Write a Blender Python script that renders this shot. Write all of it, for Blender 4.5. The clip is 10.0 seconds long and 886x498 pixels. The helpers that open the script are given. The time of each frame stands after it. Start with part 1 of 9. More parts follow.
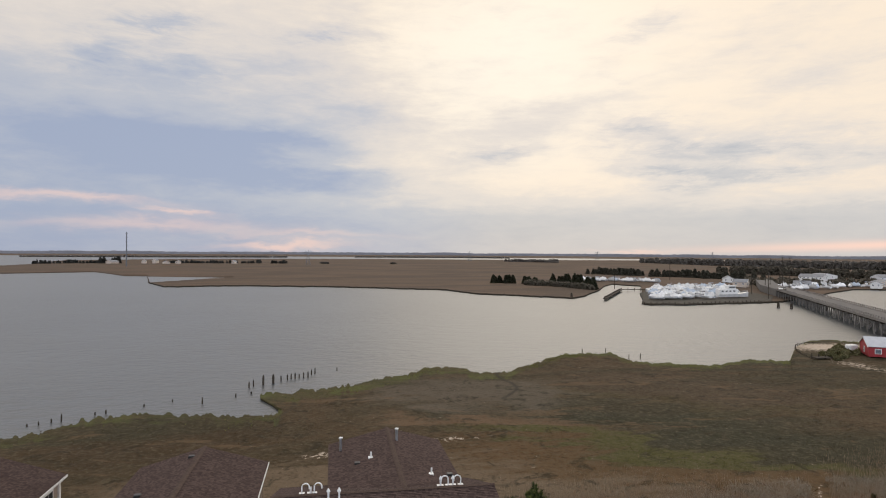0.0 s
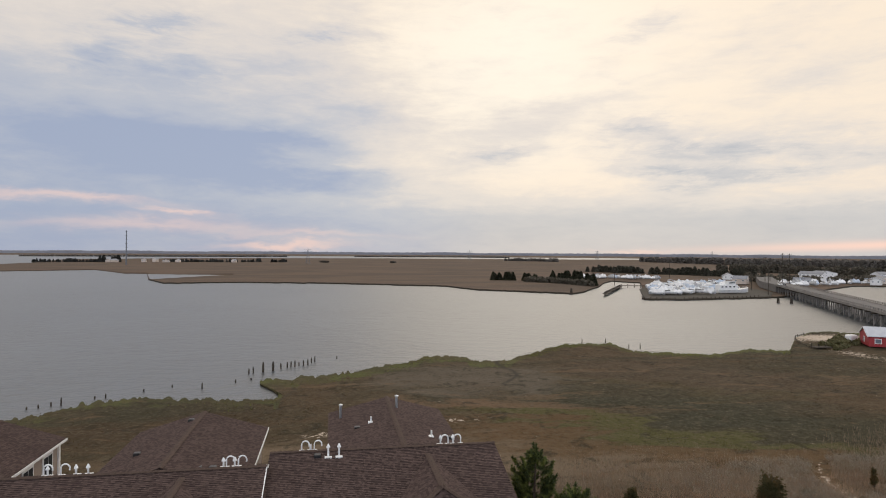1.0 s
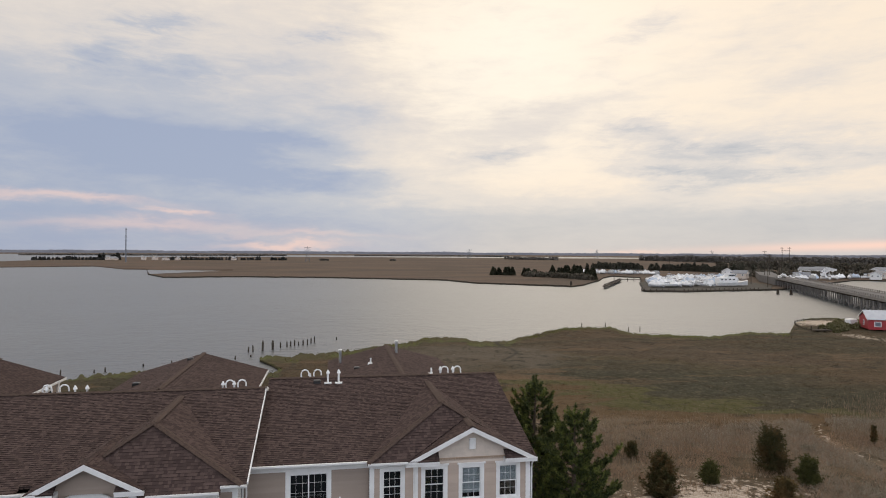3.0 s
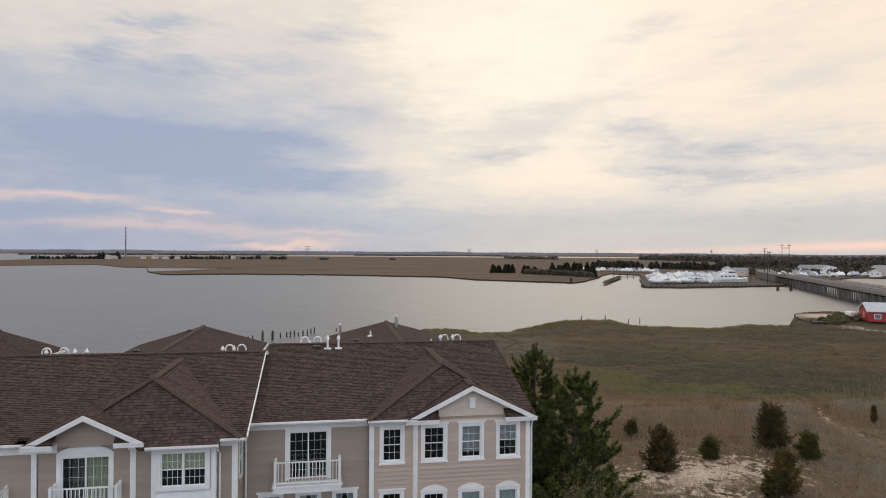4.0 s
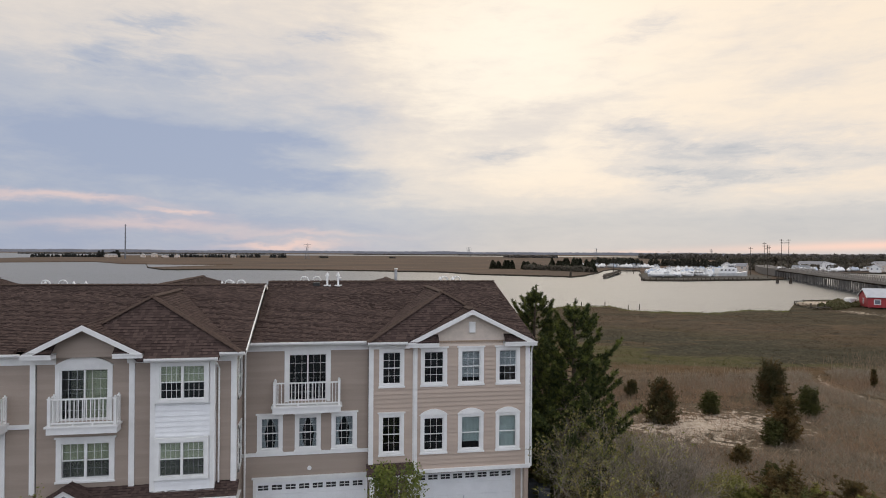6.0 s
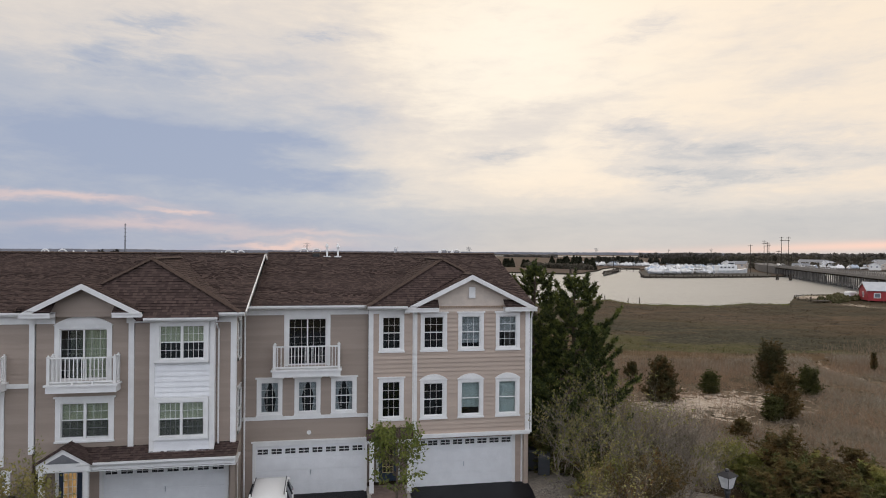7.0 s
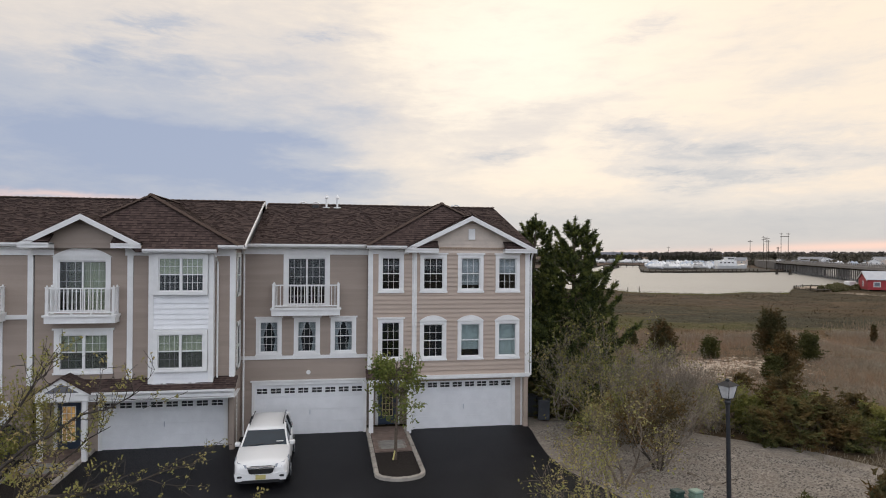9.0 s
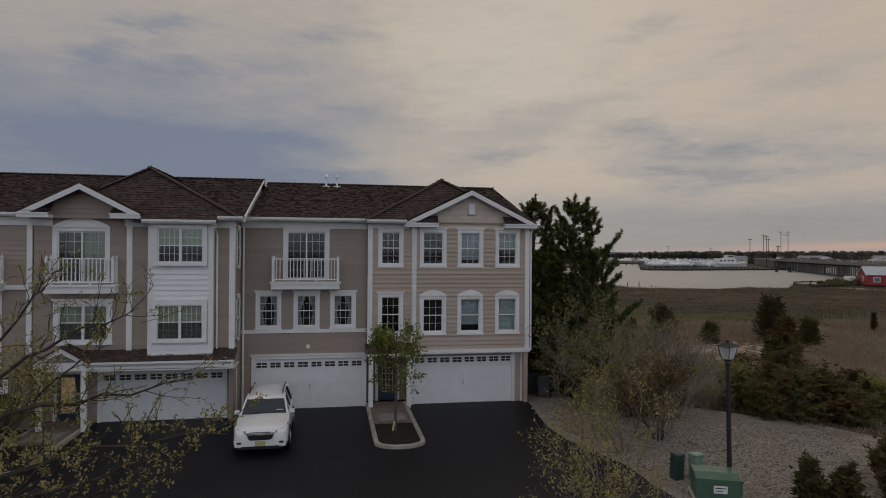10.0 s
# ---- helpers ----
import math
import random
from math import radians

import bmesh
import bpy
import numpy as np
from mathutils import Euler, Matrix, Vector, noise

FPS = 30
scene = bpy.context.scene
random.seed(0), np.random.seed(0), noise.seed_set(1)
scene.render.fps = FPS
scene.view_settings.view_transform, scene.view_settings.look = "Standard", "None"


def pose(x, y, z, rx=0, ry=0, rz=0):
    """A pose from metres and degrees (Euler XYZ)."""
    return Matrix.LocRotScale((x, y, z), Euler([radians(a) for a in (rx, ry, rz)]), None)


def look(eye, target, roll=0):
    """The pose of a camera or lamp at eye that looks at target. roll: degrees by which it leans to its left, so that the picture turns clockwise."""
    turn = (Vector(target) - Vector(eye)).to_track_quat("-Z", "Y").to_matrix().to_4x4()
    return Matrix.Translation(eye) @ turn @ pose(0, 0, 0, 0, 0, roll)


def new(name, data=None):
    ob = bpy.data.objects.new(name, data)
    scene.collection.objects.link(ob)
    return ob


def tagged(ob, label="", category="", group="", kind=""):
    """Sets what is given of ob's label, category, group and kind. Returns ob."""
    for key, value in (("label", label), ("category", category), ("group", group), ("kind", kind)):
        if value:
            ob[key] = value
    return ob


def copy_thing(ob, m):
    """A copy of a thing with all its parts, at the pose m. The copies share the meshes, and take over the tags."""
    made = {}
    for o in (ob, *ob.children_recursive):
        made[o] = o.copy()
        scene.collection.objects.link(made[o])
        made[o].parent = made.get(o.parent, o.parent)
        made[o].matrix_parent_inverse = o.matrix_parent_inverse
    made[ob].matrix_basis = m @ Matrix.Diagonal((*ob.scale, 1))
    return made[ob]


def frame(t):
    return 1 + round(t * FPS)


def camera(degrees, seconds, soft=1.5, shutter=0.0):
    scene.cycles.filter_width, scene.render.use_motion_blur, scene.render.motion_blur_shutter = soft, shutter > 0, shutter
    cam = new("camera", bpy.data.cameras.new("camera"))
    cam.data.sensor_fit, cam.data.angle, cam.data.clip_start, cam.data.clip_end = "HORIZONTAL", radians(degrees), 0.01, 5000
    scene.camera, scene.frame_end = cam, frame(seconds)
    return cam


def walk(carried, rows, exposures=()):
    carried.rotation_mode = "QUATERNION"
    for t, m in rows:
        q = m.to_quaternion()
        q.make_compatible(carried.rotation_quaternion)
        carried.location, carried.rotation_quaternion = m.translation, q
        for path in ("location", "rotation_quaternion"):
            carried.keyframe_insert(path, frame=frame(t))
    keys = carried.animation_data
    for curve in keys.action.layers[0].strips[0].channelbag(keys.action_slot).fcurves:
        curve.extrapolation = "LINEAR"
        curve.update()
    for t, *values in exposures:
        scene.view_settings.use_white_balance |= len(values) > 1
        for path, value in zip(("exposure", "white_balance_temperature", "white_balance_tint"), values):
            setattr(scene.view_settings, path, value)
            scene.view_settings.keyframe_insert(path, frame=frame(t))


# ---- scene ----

FOV = 70.24
cam = camera(FOV, 10.0, soft=1.0)
ROLL = 0.376
# seconds, x, y, height, heading to the right of +y, pitch up
PATH = [
    (0, 0.0, 0.0, 25.324, 9.934, 0.248),
    (0.5, 0.008, 0.017, 23.987, 9.941, 0.252),
    (1, 0.016, 0.035, 22.757, 9.948, 0.255),
    (1.5, 0.024, 0.052, 21.607, 9.955, 0.258),
    (2, 0.032, 0.069, 20.516, 9.962, 0.262),
    (2.5, 0.04, 0.087, 19.469, 9.969, 0.265),
    (3.25, 0.052, 0.113, 17.955, 9.980, 0.270),
    (4, 0.064, 0.139, 16.494, 9.990, 0.275),
    (4.5, 0.072, 0.156, 15.546, 9.997, 0.279),
    (5, 0.08, 0.173, 14.621, 10.004, 0.282),
    (5.5, 0.088, 0.191, 13.720, 10.012, 0.286),
    (6.25, 0.1, 0.217, 12.426, 10.022, 0.291),
    (7, 0.112, 0.243, 11.212, 10.033, 0.296),
    (7.5, 0.12, 0.26, 10.452, 10.040, 0.299),
    (8, 0.128, 0.277, 9.734, 10.047, 0.302),
    (8.5, 0.136, 0.295, 9.057, 10.054, 0.306),
    (9, 0.144, 0.312, 8.417, 10.061, 0.309),
    (9.5, 0.152, 0.329, 7.808, 10.068, 0.313),
    (10, 0.161, 0.347, 7.218, 10.075, 0.316),
]


def aimed(x, y, z, heading, pitch):
    a, p = radians(heading), radians(pitch)
    return look((x, y, z), (x + math.sin(a) * math.cos(p), y + math.cos(a) * math.cos(p), z + math.sin(p)), ROLL)


walk(cam, [(t, aimed(x, y, z, a, p)) for t, x, y, z, a, p in PATH],
     exposures=[(0, 0.0), (5.5, 0.0), (7.5, -0.02), (8.5, 0.03), (9.3, 0.09), (9.6, 0.07), (9.7, -0.08), (9.8, -0.32), (9.9, -0.68), (10.0, -1.0)])

# ---------------------------------------------------------------- sky and light
SUN_HEADING, SUN_HEIGHT = 24.0, 34.0


def tree_of(owner):
    owner.use_nodes = True
    nt = owner.node_tree
    nt.nodes.clear()
    return nt


def nd(nt, kind, values=None, operation=None, data_type=None, blend_type=None, interpolation_type=None):
    n = nt.nodes.new(kind)
    if operation:
        n.operation = operation
    if data_type:
        n.data_type = data_type
    if blend_type:
        n.blend_type = blend_type
    if interpolation_type:
        n.interpolation_type = interpolation_type
    for k, v in (values or {}).items():
        if hasattr(v, "is_output"):
            nt.links.new(v, n.inputs[k])
        else:
            n.inputs[k].default_value = v
    return n


def mth(nt, op, a, b=0.0, c=0.0):
    return nd(nt, "ShaderNodeMath", {0: a, 1: b, 2: c}, operation=op).outputs[0]


def smooth(nt, v, lo, hi, a=0.0, b=1.0):
    return nd(nt, "ShaderNodeMapRange", {0: v, 1: lo, 2: hi, 3: a, 4: b}, interpolation_type="SMOOTHSTEP").outputs[0]


def mixc(nt, f, a, b, blend="MIX"):
    n = nd(nt, "ShaderNodeMix", data_type="RGBA", blend_type=blend)
    for k, v in ((0, f), (6, a), (7, b)):
        if hasattr(v, "is_output"):
            nt.links.new(v, n.inputs[k])
        else:
            n.inputs[k].default_value = v if k == 0 else (*v[:3], 1.0)
    return n.outputs[2]


def noise_at(nt, vec, scale, detail=4.0, rough=0.55, distort=0.0):
    return nd(nt, "ShaderNodeTexNoise", {"Vector": vec, "Scale": scale, "Detail": detail, "Roughness": rough, "Distortion": distort}).outputs[0]


def build_world():
    w = bpy.data.worlds.new("evening_sky")
    scene.world = w
    nt = tree_of(w)
    d = nd(nt, "ShaderNodeTexCoord").outputs["Generated"]
    s = nd(nt, "ShaderNodeSeparateXYZ", {0: d})
    x, y, z = s.outputs
    az = mth(nt, "MULTIPLY", mth(nt, "ARCTAN2", x, y), 57.2958)
    el = mth(nt, "MULTIPLY", mth(nt, "ARCSINE", z), 57.2958)
    # the air stirs the cloud: every bank is bent and torn by drifting noise, drawn out sideways
    def stirred(sa, se, seed, detail=5, rough=0.58):
        v = nd(nt, "ShaderNodeCombineXYZ", {0: mth(nt, "MULTIPLY", az, sa), 1: mth(nt, "MULTIPLY", el, se), 2: seed}).outputs[0]
        return mth(nt, "SUBTRACT", noise_at(nt, v, 1.0, detail, rough, 0.4), 0.5)

    slow_a, slow_e = stirred(0.10, 0.28, 1.0), stirred(0.09, 0.30, 5.0)
    quick_a, quick_e = stirred(0.42, 1.3, 9.0), stirred(0.36, 1.2, 13.0)
    wa_ = mth(nt, "ADD", az, mth(nt, "ADD", mth(nt, "MULTIPLY", slow_a, 9.0), mth(nt, "MULTIPLY", quick_a, 4.0)))
    we_ = mth(nt, "ADD", el, mth(nt, "ADD", mth(nt, "MULTIPLY", slow_e, 2.6), mth(nt, "MULTIPLY", quick_e, 1.3)))

    def bank(a0, e0, wa, we, tilt=0.0, plain=False):
        """A soft bank of cloud about a heading and a height, in degrees."""
        da = mth(nt, "SUBTRACT", az if plain else wa_, a0)
        de = mth(nt, "SUBTRACT", mth(nt, "SUBTRACT", el if plain else we_, e0), mth(nt, "MULTIPLY", da, tilt))
        q = mth(nt, "ADD", mth(nt, "POWER", mth(nt, "DIVIDE", da, wa), 2.0), mth(nt, "POWER", mth(nt, "DIVIDE", de, we), 2.0))
        return mth(nt, "EXPONENT", mth(nt, "MULTIPLY", q, -1.0))

    wisp = stirred(0.30, 1.15, 21.0, 7, 0.66)
    curd = stirred(0.11, 0.36, 27.0, 7, 0.62)
    veil = mth(nt, "MULTIPLY", smooth(nt, wa_, 9.0, -5.0), 0.20)
    cover = veil
    for a0, e0, wa, we, tilt, k in THICK_BANKS:
        cover = mth(nt, "ADD", cover, mth(nt, "MULTIPLY", bank(a0, e0, wa, we, tilt), k))
    # thin scraps show only where the wisps are dense
    scraps = 0.0
    for a0, e0, wa, we, tilt, k in SCRAPS:
        scraps = mth(nt, "ADD", scraps, mth(nt, "MULTIPLY", bank(a0, e0, wa, we, tilt), k))
    cover = mth(nt, "ADD", cover, mth(nt, "MULTIPLY", scraps, mth(nt, "ADD", 0.74, mth(nt, "MULTIPLY", wisp, 2.4))))
    # towards the horizon the sheet closes
    low = smooth(nt, mth(nt, "ADD", el, mth(nt, "MULTIPLY", quick_e, 1.4)), 6.2, 2.2)
    cover = mth(nt, "ADD", mth(nt, "MULTIPLY", cover, mth(nt, "SUBTRACT", 1.0, mth(nt, "MULTIPLY", low, 0.85))), mth(nt, "MULTIPLY", low, mth(nt, "ADD", smooth(nt, el, 3.2, 0.3, 0.71, 0.66), smooth(nt, wa_, 6.0, -14.0, 0.0, 0.13))))
    cover = mth(nt, "ADD", cover, mth(nt, "ADD", mth(nt, "ADD", mth(nt, "MULTIPLY", curd, 0.40), 0.05), mth(nt, "MULTIPLY", wisp, 0.30)))
    cover = mth(nt, "MINIMUM", mth(nt, "MAXIMUM", cover, 0.0), 1.0)
    light = mixc(nt, smooth(nt, el, 0.0, 14.0), (0.89, 0.740, 0.60), (0.930, 0.785, 0.620))
    light = mixc(nt, bank(15.0, 17.0, 14.0, 10.0), light, (0.99, 0.885, 0.735))
    light = mixc(nt, smooth(nt, az, 2.0, -24.0), light, (0.88, 0.79, 0.70))
    col = mixc(nt, smooth(nt, cover, 0.0, 0.36), light, (0.720, 0.655, 0.598))
    sunward = smooth(nt, az, 2.0, 18.0)
    col = mixc(nt, smooth(nt, cover, 0.30, 0.68), col, mixc(nt, sunward, (0.482, 0.498, 0.552), (0.565, 0.548, 0.545)))
    col = mixc(nt, smooth(nt, cover, 0.60, 1.06), col, mixc(nt, sunward, (0.328, 0.380, 0.512), (0.43, 0.445, 0.48)))
    # the last pink of the evening in gaps low over the horizon
    pink = bank(47.0, 0.80, 14.0, 0.36, 0.035, True)
    for a0, e0, wa, we, tilt, k in GLEAMS:
        pink = mth(nt, "ADD", pink, mth(nt, "MULTIPLY", bank(a0, e0, wa, we, tilt), k))
    col = mixc(nt, mth(nt, "MINIMUM", pink, 1.0), col, (0.90, 0.63, 0.54))
    haze = smooth(nt, el, -0.2, -6.0)
    col = mixc(nt, haze, col, (0.22, 0.20, 0.18))
    # high above and behind, the thin cloud is bright and even
    col = mixc(nt, smooth(nt, el, 24.0, 60.0), col, SKY_TOP)
    col = mixc(nt, mth(nt, "MULTIPLY", smooth(nt, y, 0.35, -0.4), smooth(nt, el, -2.0, 4.0)), col, mixc(nt, smooth(nt, el, 35.0, 75.0), SKY_BACK, SKY_TOP))
    clouds = nd(nt, "ShaderNodeBackground", {"Color": col, "Strength": SKY_STRENGTH})
    air = nd(nt, "ShaderNodeTexSky")
    air.sky_type, air.sun_disc = "NISHITA", False
    air.sun_elevation, air.sun_rotation = radians(SUN_HEIGHT), radians(SUN_HEADING)
    clear = nd(nt, "ShaderNodeBackground", {"Color": air.outputs[0], "Strength": 0.006})
    both = nd(nt, "ShaderNodeAddShader", {0: clouds.outputs[0], 1: clear.outputs[0]})
    nd(nt, "ShaderNodeOutputWorld", {0: both.outputs[0]})


# heading, height, width, depth in degrees, tilt, weight
THICK_BANKS = [
    (-21.5, 7.6, 25.0, 7.4, -0.03, 0.66),
    (-13.0, 8.6, 10.0, 2.0, -0.02, 0.34),
    (-4.6, 9.7, 6.0, 1.0, -0.03, 0.30),
    (-1.4, 6.3, 9.5, 1.0, -0.05, 0.42),
    (3.7, 11.9, 4.5, 1.4, -0.05, 0.26),
    (-1.9, 15.6, 6.0, 2.8, 0.0, 0.16),
    (18.5, 11.6, 7.5, 1.5, 0.18, 0.24),
    (37.0, 8.0, 10.0, 2.6, 0.05, 0.16),
    (30.0, 8.4, 5.5, 3.0, 0.0, 0.10),
    (40.1, 13.7, 5.0, 1.3, 0.20, 0.18),
    (37.0, 17.0, 6.0, 1.8, 0.20, 0.12),
]
SCRAPS = [
    (0.1, 18.6, 4.0, 0.8, 0.0, 0.30),
    (-18.8, 15.2, 2.4, 1.3, 0.1, 0.30),
    (-13.9, 18.2, 3.6, 1.1, 0.05, 0.30),
    (-13.9, 14.6, 3.4, 1.0, 0.0, 0.26),
    (14.4, 8.7, 3.0, 0.45, 0.10, 0.55),
    (27.5, 10.8, 2.6, 0.8, 0.15, 0.55),
    (28.2, 8.9, 3.0, 0.7, 0.0, 0.40),
    (31.4, 9.4, 2.4, 0.7, -0.15, 0.42),
    (36.1, 8.3, 5.5, 0.9, 0.10, 0.50),
    (29.1, 6.9, 3.6, 0.55, -0.08, 0.60),
    (30.4, 5.7, 3.4, 0.4, 0.0, 0.45),
    (36.5, 6.4, 5.0, 0.6, -0.02, 0.52),
    (42.7, 7.6, 4.5, 0.8, 0.0, 0.36),
    (27.2, 18.8, 2.2, 1.0, 0.3, 0.18),
    (42.0, 3.4, 6.0, 0.5, 0.0, 0.20),
]
GLEAMS = [
    (-21.5, 4.2, 7.0, 0.36, -0.05, 0.55),
    (-12.5, 3.0, 2.4, 0.30, -0.05, 0.60),
    (-15.5, 1.9, 8.0, 0.50, 0.0, 0.42),
    (-2.3, 1.4, 6.0, 0.32, -0.02, 0.36),
    (-4.0, 0.4, 5.0, 0.40, 0.0, 0.70),
    (26.3, 0.2, 2.5, 0.20, 0.0, 0.40),
]
SKY_BACK = (1.03, 1.09, 1.24)
SKY_TOP = (0.92, 0.86, 0.80)
SKY_STRENGTH = 1.0
build_world()

sun = new("sun", bpy.data.lights.new("sun", "SUN"))
sun.data.energy, sun.data.angle, sun.data.color = 0.4, radians(35), (1.0, 0.9, 0.78)
sun.matrix_world = look((0, 0, 60), (-math.sin(radians(SUN_HEADING)) * math.cos(radians(SUN_HEIGHT)) * 10,
                                     -math.cos(radians(SUN_HEADING)) * math.cos(radians(SUN_HEIGHT)) * 10,
                                     60 - math.sin(radians(SUN_HEIGHT)) * 10))

# ---------------------------------------------------------------- materials
def material(name, base, other=None, scale=3.0, rough=0.7, bump=0.0, bump_scale=40.0, metal=0.0, spots=None, spot_scale=0.6, stretch=(1, 1, 1), spread=0.12, coat=0.0, spec=0.5):
    """A painted, weathered or grown surface: two tones at one scale, a finer grain, stains at a third."""
    m = bpy.data.materials.new(name)
    nt = tree_of(m)
    pos = nd(nt, "ShaderNodeMapping", {"Vector": nd(nt, "ShaderNodeNewGeometry").outputs["Position"], "Scale": stretch}).outputs[0]
    other = other or tuple(c * 0.8 for c in base)
    f = smooth(nt, noise_at(nt, pos, scale, 6, 0.6), 0.35, 0.65)
    col = mixc(nt, f, base, other)
    if spots:
        col = mixc(nt, smooth(nt, noise_at(nt, pos, spot_scale, 5, 0.6), 0.52, 0.68), col, spots)
    rnd = nd(nt, "ShaderNodeObjectInfo").outputs["Random"]
    val = mth(nt, "ADD", mth(nt, "MULTIPLY", rnd, spread), 1.0 - spread / 2)
    grain = mth(nt, "ADD", mth(nt, "MULTIPLY", noise_at(nt, pos, bump_scale, 3, 0.6), 0.3), 0.85)
    col = nd(nt, "ShaderNodeHueSaturation", {"Value": mth(nt, "MULTIPLY", val, grain), "Color": col}).outputs[0]
    spec = min(spec, 0.18) if rough > 0.8 else spec
    b = nd(nt, "ShaderNodeBsdfPrincipled", {"Base Color": col, "Roughness": rough, "Metallic": metal, "Coat Weight": coat, "Specular IOR Level": spec})
    if bump:
        h = noise_at(nt, pos, bump_scale, 4, 0.6)
        nt.links.new(nd(nt, "ShaderNodeBump", {"Strength": bump, "Distance": 0.02, "Height": h}).outputs[0], b.inputs["Normal"])
    nd(nt, "ShaderNodeOutputMaterial", {0: b.outputs[0]})
    return m


def leaf_material(name, a, b_, c, rough=0.6, clump=0.9):
    m = bpy.data.materials.new(name)
    nt = tree_of(m)
    isl = nd(nt, "ShaderNodeNewGeometry")
    r = isl.outputs["Random Per Island"]
    col = mixc(nt, smooth(nt, r, 0.1, 0.9), a, b_)
    col = mixc(nt, smooth(nt, noise_at(nt, isl.outputs["Position"], clump, 3), 0.45, 0.7), col, c)
    bs = nd(nt, "ShaderNodeBsdfPrincipled", {"Base Color": col, "Roughness": rough, "Specular IOR Level": 0.2})
    tr = nd(nt, "ShaderNodeBsdfTranslucent", {"Color": col})
    nd(nt, "ShaderNodeOutputMaterial", {0: nd(nt, "ShaderNodeMixShader", {0: 0.25, 1: bs.outputs[0], 2: tr.outputs[0]}).outputs[0]})
    return m


def shingle_material(name, a, b_, joint_shade):
    """Asphalt shingles: courses and tabs from the roof's own coordinates in metres."""
    m = bpy.data.materials.new(name)
    nt = tree_of(m)
    uv = nd(nt, "ShaderNodeUVMap").outputs[0]
    # the dark joint colour also paints the shadow line along each course
    br = nd(nt, "ShaderNodeTexBrick", {"Vector": uv, "Color1": (*a, 1), "Color2": (*b_, 1), "Mortar": (*joint_shade, 1), "Scale": 1.0, "Mortar Size": 0.020,
                                       "Mortar Smooth": 0.5, "Bias": 0.0, "Brick Width": 0.24, "Row Height": 0.19})
    br.offset, br.squash = 0.5, 1.0
    pos = nd(nt, "ShaderNodeNewGeometry").outputs["Position"]
    col = mixc(nt, 0.34, br.outputs[0], mixc(nt, smooth(nt, noise_at(nt, uv, 14.0, 3), 0.35, 0.65), a, b_))
    streaks = noise_at(nt, nd(nt, "ShaderNodeMapping", {"Vector": uv, "Scale": (1.2, 0.15, 1)}).outputs[0], 1.5, 4)
    col = mixc(nt, mth(nt, "MULTIPLY", smooth(nt, streaks, 0.45, 0.75), 0.14), col, tuple(c * 1.5 for c in b_))
    col = mixc(nt, mth(nt, "MULTIPLY", smooth(nt, noise_at(nt, pos, 0.5, 4), 0.45, 0.7), 0.12), col, tuple(c * 0.6 for c in a))
    fine = noise_at(nt, uv, 160.0, 2)
    col = nd(nt, "ShaderNodeHueSaturation", {"Value": mth(nt, "ADD", 0.75, mth(nt, "MULTIPLY", fine, 0.5)), "Color": col}).outputs[0]
    bs = nd(nt, "ShaderNodeBsdfPrincipled", {"Base Color": col, "Roughness": 0.95, "Specular IOR Level": 0.1})
    # each course rises towards its lower edge
    v = nd(nt, "ShaderNodeSeparateXYZ", {0: uv}).outputs[1]
    saw = mth(nt, "SUBTRACT", 1.0, mth(nt, "FRACT", mth(nt, "DIVIDE", v, 0.19)))
    h = mth(nt, "ADD", mth(nt, "MULTIPLY", saw, 0.03), mth(nt, "MULTIPLY", br.outputs[1], -0.008))
    nt.links.new(nd(nt, "ShaderNodeBump", {"Strength": 0.8, "Distance": 1.0, "Height": h}).outputs[0], bs.inputs["Normal"])
    nd(nt, "ShaderNodeOutputMaterial", {0: bs.outputs[0]})
    return m


def tab_material(name, a, b_):
    """Mineral-coated shingle tabs, each of its own shade, with weather streaks over the whole roof."""
    m = bpy.data.materials.new(name)
    nt = tree_of(m)
    g = nd(nt, "ShaderNodeNewGeometry")
    pos = g.outputs["Position"]
    col = mixc(nt, smooth(nt, g.outputs["Random Per Island"], 0.0, 1.0), a, b_)
    col = mixc(nt, mth(nt, "MULTIPLY", smooth(nt, noise_at(nt, pos, 0.5, 5, 0.6), 0.45, 0.7), 0.22), col, tuple(c * 0.6 for c in a))
    col = mixc(nt, mth(nt, "MULTIPLY", smooth(nt, noise_at(nt, pos, 1.7, 4, 0.6), 0.5, 0.75), 0.18), col, tuple(c * 1.3 for c in b_))
    grain = noise_at(nt, pos, 70.0, 2)
    col = nd(nt, "ShaderNodeHueSaturation", {"Value": mth(nt, "ADD", 0.78, mth(nt, "MULTIPLY", grain, 0.44)), "Color": col}).outputs[0]
    bs = nd(nt, "ShaderNodeBsdfPrincipled", {"Base Color": col, "Roughness": 0.95, "Specular IOR Level": 0.1})
    nt.links.new(nd(nt, "ShaderNodeBump", {"Strength": 0.4, "Distance": 0.004, "Height": grain}).outputs[0], bs.inputs["Normal"])
    nd(nt, "ShaderNodeOutputMaterial", {0: bs.outputs[0]})
    return m


